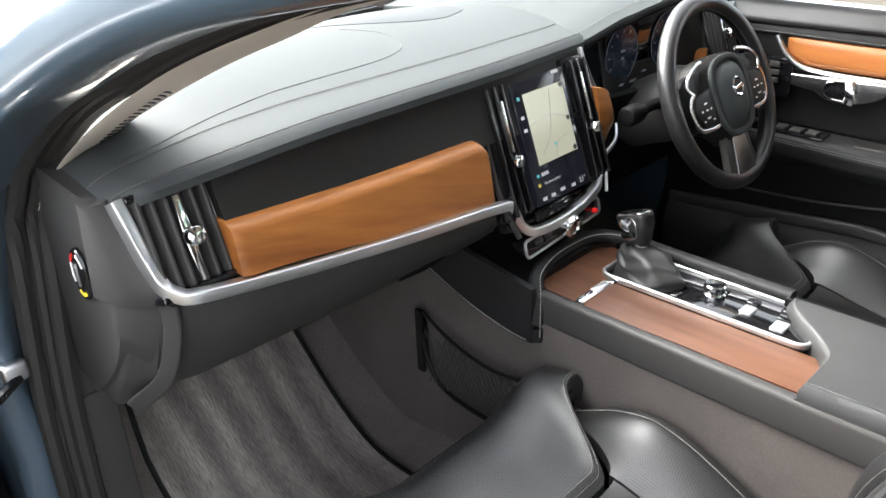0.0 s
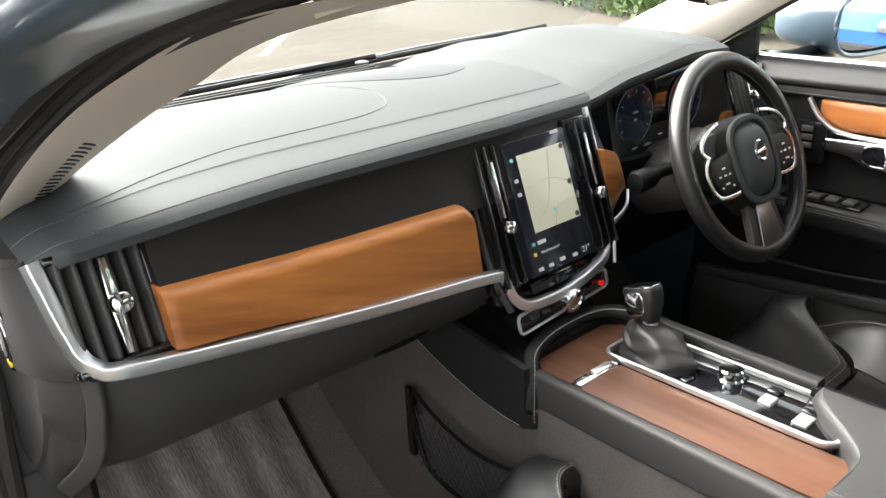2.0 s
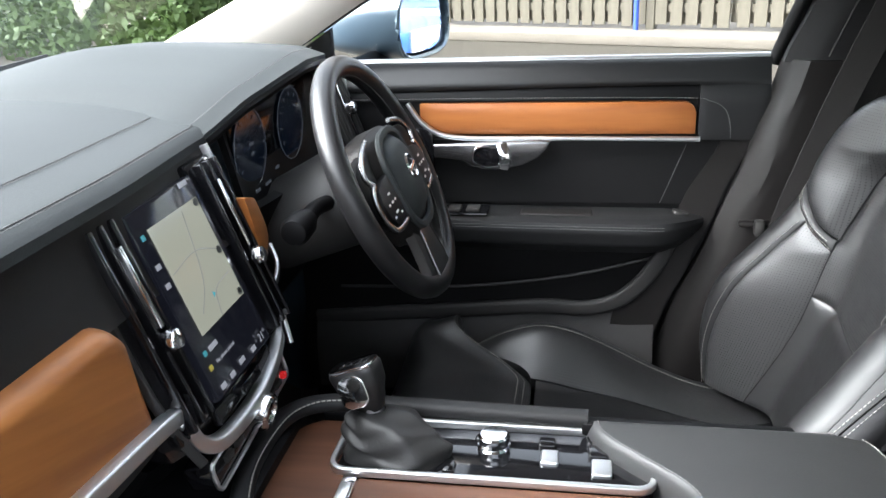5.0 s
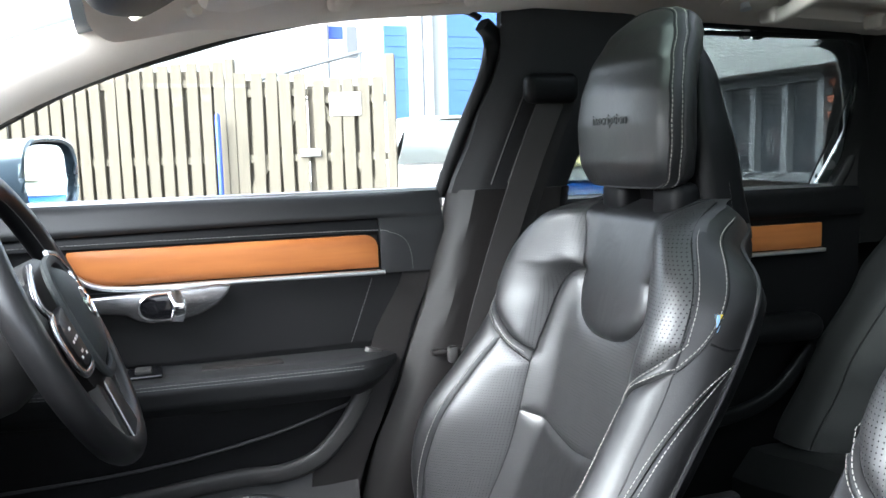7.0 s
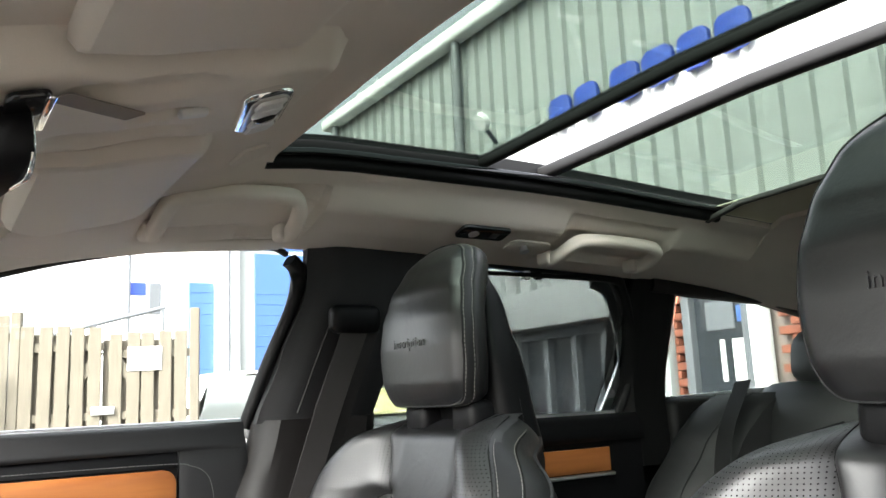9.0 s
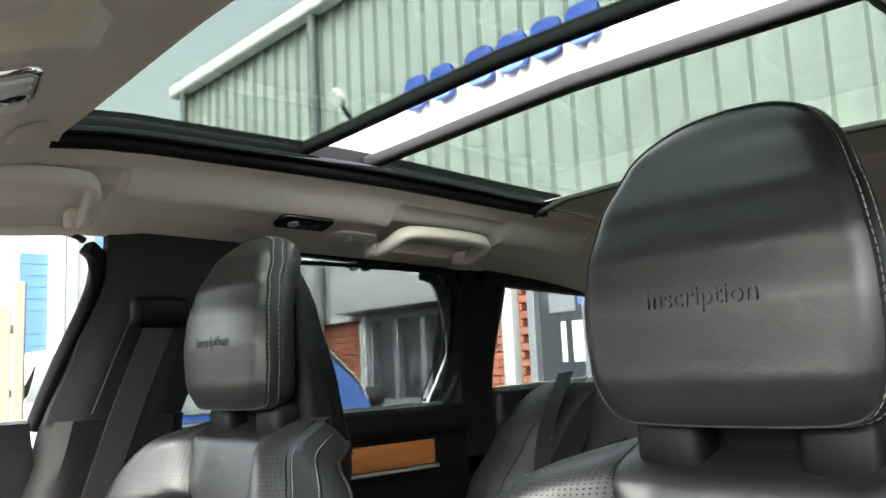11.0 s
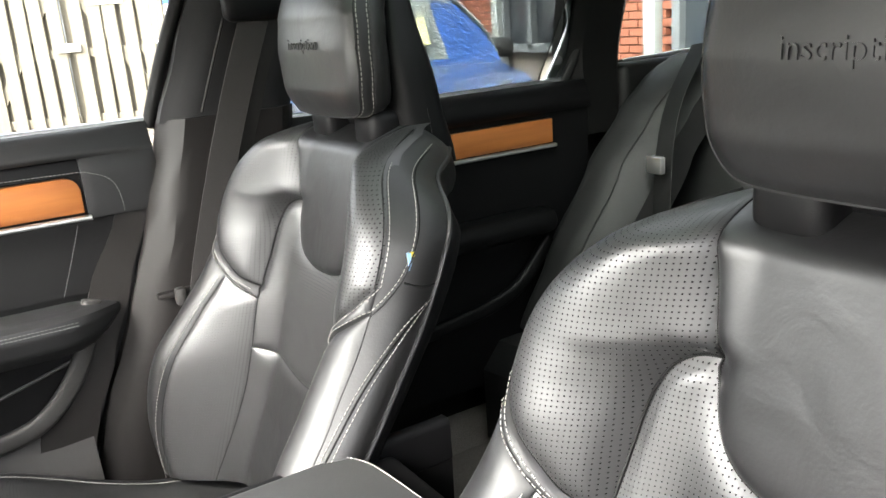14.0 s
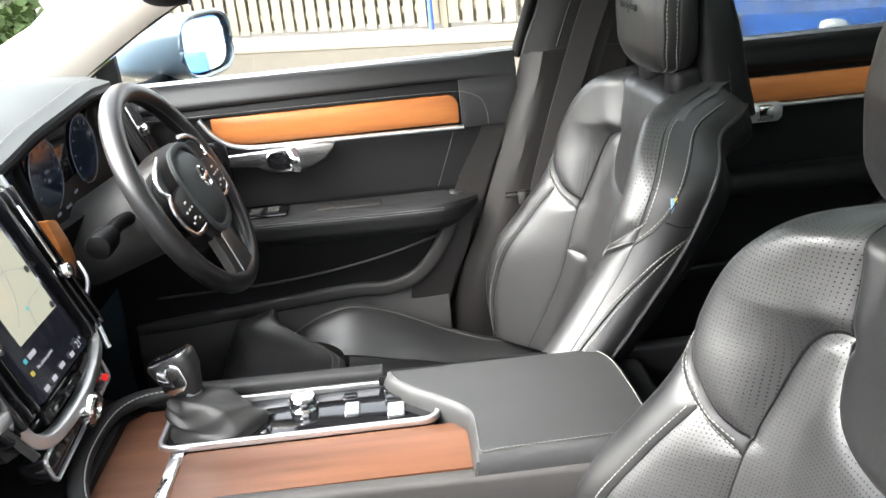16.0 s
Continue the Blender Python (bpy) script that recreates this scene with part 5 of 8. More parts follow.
M_LID = coated(grain(principled("smooth armrest leather", (0.0165, 0.0170, 0.0170), 0.55, spec=0.6), 420, 0.3, 0.25, 0.0006, 0.3, 10, rough_var=0.15, wrinkle=0.1), 0.35, 0.55)
lid = part("armrest_lid", sheet(lid_f, 60, 60, 0.03, (0, 0, -1)), M_LID, console, "padded leather armrest lid")
rim_pts = [lid_f(0.045, lerp(0.05, 0.95, k / 10)) for k in range(11)] + [lid_f(lerp(0.045, 0.955, k / 10), 0.955) for k in range(1, 11)]
part("stitch_line", stitches([(x, y, z + 0.0012) for x, y, z in rim_pts], 0.006, 0.0042, 0.0007), M_STITCH_DK, lid)
part("stitch_line", stitches([(lambda p: (p[0], p[1], p[2] + 0.0012))(lid_f(lerp(0.05, 0.95, k / 10), 0.05)) for k in range(11)], 0.006, 0.0042, 0.0008), M_STITCH, lid)
part("lid_base", box((-0.118, 0.06, 0.64), (0.112, 0.33, 0.708), 0.012, 3), M_SOFT, console)
part("lid_hinge", box((0.096, 0.408, 0.712), (0.110, 0.428, 0.730), 0.005), M_SOFT, console)
# net pocket in the footwell side
net = thing("net_pocket", "dark elastic net pocket on the console side", "net pocket")
M_NET = principled("black elastic cord", (0.016, 0.016, 0.017), 0.7)
part("net_post", box((-0.160, 0.985, 0.46), (-0.150, 1.005, 0.60), 0.004), M_GLOSS, net)
part("net_post", box((-0.145, 0.655, 0.46), (-0.132, 0.675, 0.595), 0.004), M_GLOSS, net)
part("net_frame", tube([(-0.158, 0.98, 0.60), (-0.158, 0.975, 0.50), (-0.158, 0.93, 0.445), (-0.158, 0.80, 0.43), (-0.158, 0.645, 0.445)], 0.005, 6), M_RUBBER, net)
cords = []
for k in range(26):
    a = k / 26
    for d in (1, -1):
        y0 = lerp(0.97, 0.65, a)
        pts = [Vector((-0.161 - 0.001 * d, y0 + d * 0.055 * q, lerp(0.45, 0.585 - 0.04 * math.sin(math.pi * a), q))) for q in (0, 0.5, 1)]
        pts = [p for p in pts if 0.64 < p.y < 0.985]
        if len(pts) > 1:
            cords.append(sweep(pts, circle(0.0013, 4)))
part("net_weave", join(*cords), M_NET, net)
part("net_top_cord", tube([(-0.160, 0.98, 0.60), (-0.161, 0.90, 0.565), (-0.161, 0.80, 0.55), (-0.160, 0.645, 0.585)], 0.004, 6), M_RUBBER, net)

# ---------------------------------------------------------------- doors
def door_x(y, z):
    """Inner face of a front door card (distance from the car's middle)."""
    return 0.712 + 0.03 * ramp01(0.98, 1.055, z) + 0.012 * ramp01(0.75, 0.95, z) + 0.03 * ramp01(0.72, 0.86, z) * 0 - 0.03 * ramp01(0.60, 0.50, z)


def face(y0, y1, zlo, zhi, off, nu=16, nv=8, thick=0.02, side=1, bulge=0.0, fx=door_x):
    """A patch of door card between two lines zlo(y), zhi(y), set into the cabin by off."""
    def f(s, t):
        y = lerp(y0, y1, s)
        z = lerp(zlo(y), zhi(y), t)
        b = bulge * (1 - (2 * t - 1) ** 4) * (1 - (2 * s - 1) ** 8)
        return (side * (fx(y, z) - off - b), y, z)
    return sheet(f, nu, nv, thick, (side, 0, 0))


def const(v):
    return lambda y: v


def low_edge(y):
    return table(((0.20, 0.70), (0.26, 0.62), (0.34, 0.595), (0.5, 0.60), (0.8, 0.575), (0.95, 0.56)), y)


def front_door(side):
    d = thing("front_door", "black front door card with walnut strip and aluminium handle", "car door", "front doors")
    s = side
    part("card", face(0.135, 0.98, lambda y: table(((0.13, 0.93), (0.19, 0.80), (0.235, 0.69), (0.28, 0.59), (0.36, 0.42), (1.0, 0.40)), y), const(1.0), 0.0, 30, 16, side=s), M_CARD, d, "black soft-touch door card")
    part("top_roll", face(0.125, 0.98, lambda y: 1.008 - 0.006 * ramp01(0.3, 0.9, y), const(1.05), 0.014, 24, 10, side=s, bulge=0.010), M_LEDGE, d, "dark grey leather window ledge")
    # black strip painted in for the shade between ledge and veneer
    part("ledge_band", face(0.185, 0.98, const(0.985), lambda y: 1.010 - 0.006 * ramp01(0.3, 0.9, y), 0.008, 24, 5, side=s), M_SOFT, d, "black band with the shade under the ledge put into its colour")
    part("window_seal", sweep([Vector((s * 0.750, y, 1.049)) for y in (0.11, 0.4, 0.7, 0.98)], rounded(0.014, 0.014, 0.005)), M_CHROME, d, "bright window seal")
    part("shoulder_end", face(0.126, 0.240, lambda y: table(((0.126, 0.94), (0.14, 0.915), (0.24, 0.915)), y), lambda y: table(((0.126, 1.014), (0.24, 1.012)), y), 0.013, 16, 14, side=s, bulge=0.003), M_LEDGE, d)
    part("stitch_line", stitches([(s * 0.698, 0.95, 0.992), (s * 0.696, 0.6, 0.993), (s * 0.696, 0.28, 0.991), (s * 0.694, 0.225, 0.985), (s * 0.694, 0.200, 0.970), (s * 0.694, 0.191, 0.945), (s * 0.694, 0.189, 0.918)], 0.006, 0.0045, 0.0007), M_STITCH_DK, d)
    wt = face(0.245, 0.725, lambda y: 0.926 + 0.02 * ramp01(0.66, 0.74, y), lambda y: 0.981 - 0.022 * (1 - math.sqrt(max(0.0, 1 - max(0.0, (0.267 - y) / 0.0222) ** 2))), 0.014, 140, 10, side=s, bulge=0.006)
    part("wood_trim", wt, M_WOOD_DOOR, d, "golden walnut veneer strip")
    part("chrome_strip", sweep(smooth_path([(s * 0.699, 0.238, 0.919), (s * 0.699, 0.5, 0.921), (s * 0.699, 0.66, 0.923), (s * 0.699, 0.715, 0.945), (s * 0.70, 0.745, 0.985)], 5), rounded(0.012, 0.008, 0.003)), M_CHROME, d, "satin aluminium strip")
    part("insert", face(0.19, 0.72, lambda y: 0.80, const(0.915), 0.006, 16, 8, side=s), M_CARD, d, "black soft door insert")
    part("stitch_line", stitches([(s * 0.703, 0.258, 0.912), (s * 0.7025, 0.278, 0.857), (s * 0.702, 0.299, 0.802)], 0.006, 0.0045, 0.0007), M_STITCH_DK, d)
    # release handle
    plate = [(0.700, 0.913), (0.640, 0.915), (0.560, 0.918), (0.510, 0.921), (0.490, 0.918), (0.494, 0.906), (0.512, 0.888), (0.540, 0.874), (0.575, 0.866), (0.610, 0.866), (0.632, 0.872), (0.648, 0.882), (0.700, 0.888)]
    yz = Matrix(((0, 0, -s, s * 0.700), (1, 0, 0, 0), (0, 1, 0, 0), (0, 0, 0, 1)))
    h = part("door_handle", prism(plate, 0.014, yz, 0.005, 3), M_SATIN, d, "satin aluminium door release")
    cup = [(0.594 + 0.034 * math.copysign(abs(math.cos(a)) ** 0.8, math.cos(a)), 0.8915 + 0.0195 * math.copysign(abs(math.sin(a)) ** 0.8, math.sin(a))) for a in [2 * math.pi * k / 32 for k in range(32)]]
    # no hollow here: a flat black oval stands for the cup's dark inside
    part("cup_disc", prism(cup, 0.0148, yz, 0.0004), M_GLOSS, h, "flat black disc for the dark of the finger cup")
    part("cup_rim", sweep([yz @ Vector((y, z, 0.0148)) for y, z in cup], circle(0.0022, 6), up=(s, 0, 0), closed=True), M_BRIGHT, h)
    part("handle_lever", sweep(smooth_path([(s * 0.684, 0.577, 0.914), (s * 0.676, 0.572, 0.900), (s * 0.675, 0.570, 0.886), (s * 0.684, 0.574, 0.870)], 5), rounded(0.006, 0.020, 0.0025, 3), up=(0, 1, 0)), M_BRIGHT, h)
    # armrest
    def arm_f(a, t):
        y = lerp(0.222, 0.93, a)
        w = 0.078 * (1 - 0.80 * max(0.0, 1 - a / 0.16) ** 2.2) * (1 - 0.35 * ramp01(0.7, 1.0, a))
        lift = 0.006 * ramp01(0.3, 0.9, y)
        k = t * 6
        i = min(5, int(k))
        prof = ((-0.002, 0.790), (w - 0.020, 0.788), (w - 0.004, 0.782), (w, 0.768), (w - 0.004, 0.742), (w - 0.020, 0.724), (-0.002, 0.716))
        ox, z = [lerp(prof[i][q], prof[i + 1][q], k - i) for q in (0, 1)]
        return (s * (0.715 - ox), y, 0.772 + (z - 0.772) * (1 - 0.62 * max(0.0, 1 - a / 0.12) ** 2) + lift)
    part("armrest", sheet(arm_f, 30, 24, 0.01), M_LEDGE, d, "padded leather armrest")
    for z in (0.7775, 0.7725):
        part("stitch_line", stitches([(s * (0.7135 - 0.078 * (1 - 0.35 * ramp01(0.7, 1.0, (y - 0.222) / 0.708)) + 0.002), y, z + 0.006 * ramp01(0.3, 0.9, y)) for y in [lerp(0.29, 0.90, k / 16) for k in range(17)]], 0.006, 0.0045, 0.0007), M_STITCH_DK, d)
    part("grab_cup", box((s * 0.664, 0.415, 0.780), (s * 0.702, 0.545, 0.7925), 0.006, 4), M_PILLAR, d)
    sw = part("switch_block", box((s * 0.650, 0.60, 0.790), (s * 0.70, 0.76, 0.797), 0.004), M_GLOSS, d, "window switches")
    for k in range(4):
        part("switch", box((s * 0.657, 0.615 + 0.034 * k, 0.796), (s * 0.685, 0.640 + 0.034 * k, 0.803), 0.003), M_GREYPLAS, sw)
    mem = part("seat_memory", box((s * 0.696, 0.70, 0.855), (s * 0.703, 0.775, 0.94), 0.004), M_GLOSS, d, "seat memory keys")
    for k in range(3):
        part("key", box((s * 0.692, 0.728, 0.885 + 0.017 * k), (s * 0.697, 0.752, 0.897 + 0.017 * k), 0.002), M_GREYPLAS, mem)
    # lower pocket with its swept lip
    part("pocket_lip", sweep(smooth_path([(s * 0.690, y, low_edge(y)) for y in (0.95, 0.8, 0.65, 0.5, 0.43)] + [(s * 0.690, 0.372, 0.613), (s * 0.690, 0.330, 0.648), (s * 0.691, 0.298, 0.693), (s * 0.694, 0.276, 0.745), (s * 0.697, 0.262, 0.790)], 5), rounded(0.018, 0.030, 0.008, 3)), M_GREYPLAS, d, "swept grey plastic pocket lip")
    part("pocket_face", face(0.30, 0.95, lambda y: 0.42, lambda y: low_edge(y) + 0.04 * ramp01(0.38, 0.30, y), 0.018, 16, 8, side=s), M_GREYPLAS, d)
    part("rear_edge", sheet(lambda a, t: (s * table(((0.44, 0.668), (0.60, 0.690), (0.75, 0.704), (0.915, 0.716)), lerp(0.44, 0.915, a)), lerp(table(((0.44, 0.350), (0.59, 0.288), (0.69, 0.243), (0.80, 0.198), (0.915, 0.150)), lerp(0.44, 0.915, a)), table(((0.44, 0.40), (0.60, 0.375), (0.645, 0.335), (0.69, 0.302), (0.745, 0.280), (0.80, 0.262), (0.915, 0.2)), lerp(0.44, 0.915, a)), t), lerp(0.44, 0.915, a)), 20, 6, 0.016, (s, 0, 0)), M_PILLAR, d, "grey moulded rear edge of the door card")
    part("pocket_line", sweep(smooth_path([(s * 0.701, 0.30, 0.70), (s * 0.701, 0.45, 0.66), (s * 0.701, 0.65, 0.632), (s * 0.70, 0.9, 0.625)], 5), circle(0.003, 6)), M_GREYPLAS, d)
    # window frame
    fr = [(s * 0.752, 0.115, 1.04), (s * 0.712, 0.085, 1.15), (s * 0.672, 0.048, 1.27), (s * 0.655, 0.07, 1.322), (s * 0.65, 0.16, 1.335), (s * 0.662, 0.36, 1.308), (s * 0.675, 0.51, 1.272), (s * 0.70, 0.72, 1.20), (s * 0.748, 0.985, 1.055)]
    line = smooth_path(fr, 6)
    part("window_frame", sweep(line[:19], rounded(0.03, 0.022, 0.007, 3)), M_RUBBER, d, "black window frame")
    part("window_frame", sweep([p + Vector((s * 0.012, 0, 0.012)) for p in line[18:]], rounded(0.012, 0.010, 0.004, 3)), M_GREYPLAS, d, "slim grey upper window frame")
    return d


driver_door = front_door(1)
# the mirror sail and the driver's door mirror
part("mirror_sail", prism([(0.885, 1.045), (1.0, 1.045), (0.885, 1.115)], 0.02, Matrix(((0, 0, 1, 0.73), (1, 0, 0, 0), (0, 1, 0, 0), (0, 0, 0, 1))), 0.004), M_RUBBER, driver_door)
mirror = thing("door_mirror", "slate blue door mirror reflecting the yard", "door mirror")


MM = Matrix.Translation((1.035, 0.775, 1.090)) @ pose(0, 0, 0, 0, 0, -16)


def oval(a, rx, rz, p=0.6):
    return (rx * math.copysign(abs(math.cos(a)) ** p, math.cos(a)), rz * math.copysign(abs(math.sin(a)) ** p, math.sin(a)))


def mir_f(s, t):
    a = 2 * math.pi * s
    r = math.sin(math.pi * t / 2 * 0.999) ** 0.6
    x, z = oval(a, 0.118 * r * (1 - 0.25 * (1 - t)), 0.070 * r * (1 - 0.2 * (1 - t)))
    return MM @ Vector((x - 0.02 * (1 - t), 0.20 * (1 - t ** 4), z))


part("shell", sheet(mir_f, 32, 12, 0.006), M_BLUE, mirror)
part("mirror_rim", sweep([MM @ Vector((oval(a, 0.116, 0.068)[0], -0.002, oval(a, 0.116, 0.068)[1])) for a in [2 * math.pi * k / 36 for k in range(36)]], circle(0.006, 6), closed=True), principled("pale blue mirror rim", (0.16, 0.22, 0.27), 0.25, 0.3, coat=0.8), mirror)
part("mirror_glass", sheet(lambda s, t: MM @ Vector((oval(2 * math.pi * s, 0.104 * t, 0.058 * t)[0], 0.004, oval(2 * math.pi * s, 0.104 * t, 0.058 * t)[1])), 32, 4, 0.003, (0, 1, 0)), M_MIRROR, mirror, "mirror glass")
part("mirror_arm", tube([(0.80, 0.90, 1.03), (0.90, 0.88, 1.02), (1.0, 0.85, 1.03)], 0.022, 10), M_GLOSS, mirror)

# the open passenger door, swung out past its stop
left_door = thing("passenger_door", "wide open passenger door with a black card", "car door")
DM = Matrix.Translation((-0.905, 1.125, 0)) @ pose(0, 0, 0, 0, 0, 220) @ Matrix.Translation((0, 0, 0))
part("door_skin", box((-0.03, -0.12, 0.30), (1.02, -0.02, 1.02), 0.04, 3, DM), M_BLUE, left_door)
part("door_card", box((0.02, -0.02, 0.33), (0.98, 0.05, 1.03), 0.03, 3, DM), M_LEDGE, left_door)
part("door_armrest", box((0.15, 0.04, 0.70), (0.85, 0.11, 0.78), 0.03, 3, DM), M_LEATHER, left_door)


def rear_door(side):
    s = side
    d = thing("rear_door", "black rear door card with walnut strip", "car door", "rear doors")
    fx = lambda y, z: 0.715 + 0.03 * ramp01(0.98, 1.055, z)
    part("card", face(-0.80, -0.06, const(0.40), const(0.985), 0.0, 16, 12, side=s, fx=fx), M_SOFT, d)
    part("top_roll", face(-0.80, -0.06, const(0.965), const(1.022), 0.012, 16, 6, side=s, bulge=0.012, fx=fx), M_SOFT, d)
    part("window_seal", sweep([Vector((s * 0.750, y, 1.022)) for y in (-0.80, -0.4, -0.06)], rounded(0.014, 0.014, 0.005)), M_CHROME, d)
    part("wood_trim", face(-0.69, -0.08, const(0.902), const(0.952), 0.012, 24, 8, side=s, bulge=0.006, fx=fx), M_WOOD_DOOR, d, "golden walnut veneer strip")
    part("chrome_strip", sweep([Vector((s * 0.70, y, 0.896)) for y in (-0.695, -0.3, -0.08)], rounded(0.010, 0.008, 0.003)), M_CHROME, d)
    h = part("door_handle", prism(rounded(0.10, 0.040, 0.014, 4), 0.012, Matrix.Translation((s * 0.702, -0.35, 0.885)) @ pose(0, 0, 0, 90, 0, -90 * s), 0.003), M_CHROME, d, "satin aluminium door release")
    part("handle_lever", box((s * 0.676, -0.375, 0.870), (s * 0.690, -0.345, 0.902), 0.004), M_BRIGHT, h)
    part("armrest", box((s * 0.645, -0.66, 0.72), (s * 0.715, -0.1, 0.775), 0.025, 4), M_SOFT, d)
    part("pocket_lip", sweep(smooth_path([(s * 0.69, -0.06, 0.55), (s * 0.69, -0.35, 0.565), (s * 0.69, -0.55, 0.60), (s * 0.69, -0.66, 0.70)], 5), rounded(0.02, 0.03, 0.008)), M_SOFT, d)
    fr = [(s * 0.752, -0.10, 1.04), (s * 0.700, -0.17, 1.20), (s * 0.655, -0.235, 1.325), (s * 0.65, -0.45, 1.332), (s * 0.652, -0.68, 1.318), (s * 0.665, -0.728, 1.29), (s * 0.690, -0.772, 1.21), (s * 0.715, -0.800, 1.14), (s * 0.735, -0.785, 1.07), (s * 0.748, -0.765, 1.02)]
    part("window_frame", sweep(smooth_path(fr, 6), rounded(0.026, 0.020, 0.006, 3)), M_RUBBER, d)
    part("quarter_frame", sweep(smooth_path([(s * 0.680, -0.650, 1.312), (s * 0.682, -0.700, 1.292), (s * 0.700, -0.742, 1.21), (s * 0.724, -0.768, 1.14), (s * 0.744, -0.752, 1.075), (s * 0.766, -0.735, 1.02)], 5), rounded(0.026, 0.010, 0.004), up=(s, 0, 0.4)), M_CHROME, d, "bright window surround")
    return d


rear_door(1)
rear_door(-1)


def mesh_material():
    m = bpy.data.materials.new("black blind mesh")
    m.use_nodes = True
    n, l = m.node_tree.nodes, m.node_tree.links
    b = n["Principled BSDF"]
    b.inputs["Base Color"].default_value = (0.012, 0.012, 0.013, 1)
    uv = n.new("ShaderNodeTexCoord")
    w1 = n.new("ShaderNodeVectorMath")
    w1.operation = "SCALE"
    w1.inputs["Scale"].default_value = 420
    l.new(uv.outputs["Object"], w1.inputs[0])
    fr = n.new("ShaderNodeVectorMath")
    fr.operation = "FRACTION"
    l.new(w1.outputs[0], fr.inputs[0])
    sep = n.new("ShaderNodeSeparateXYZ")
    l.new(fr.outputs[0], sep.inputs[0])
    g1 = n.new("ShaderNodeMath")
    g1.operation = "LESS_THAN"
    g1.inputs[1].default_value = 0.30
    l.new(sep.outputs["Y"], g1.inputs[0])
    g2 = n.new("ShaderNodeMath")
    g2.operation = "LESS_THAN"
    g2.inputs[1].default_value = 0.30
    l.new(sep.outputs["Z"], g2.inputs[0])
    mx = n.new("ShaderNodeMath")
    mx.operation = "MAXIMUM"
    l.new(g1.outputs[0], mx.inputs[0])
    l.new(g2.outputs[0], mx.inputs[1])
    l.new(mx.outputs[0], b.inputs["Alpha"])
    return m


blind = thing("window_blind", "drawn black mesh sun blind in the rear window", "sun blind")


def blind_f(s, t):
    z = lerp(1.025, 1.315, t)
    far = table(((1.018, -0.691), (1.06, -0.698), (1.11, -0.710), (1.20, -0.728), (1.25, -0.728), (1.28, -0.712), (1.315, -0.67)), z)
    return (lerp(0.742, 0.640, (z - 1.04) / 0.28), lerp(-0.10 - 0.12 * t, far, s), z)


part("mesh", sheet(blind_f, 8, 12, 0.0005, (1, 0, 0)), mesh_material(), blind, smooth=False)
part("blind_bar", tube([blind_f(0, 1), blind_f(0.5, 1), blind_f(1, 0.99)], 0.005, 6), M_RUBBER, blind)
part("blind_edge", tube([blind_f(1, k / 8) for k in range(9)], 0.0018, 6), M_RUBBER, blind)
for y in (-0.445, -0.475):
    part("hook", box((0.640, y - 0.007, 1.306), (0.656, y + 0.007, 1.326), 0.003), M_WHITE if y > -0.45 else M_RUBBER, blind)

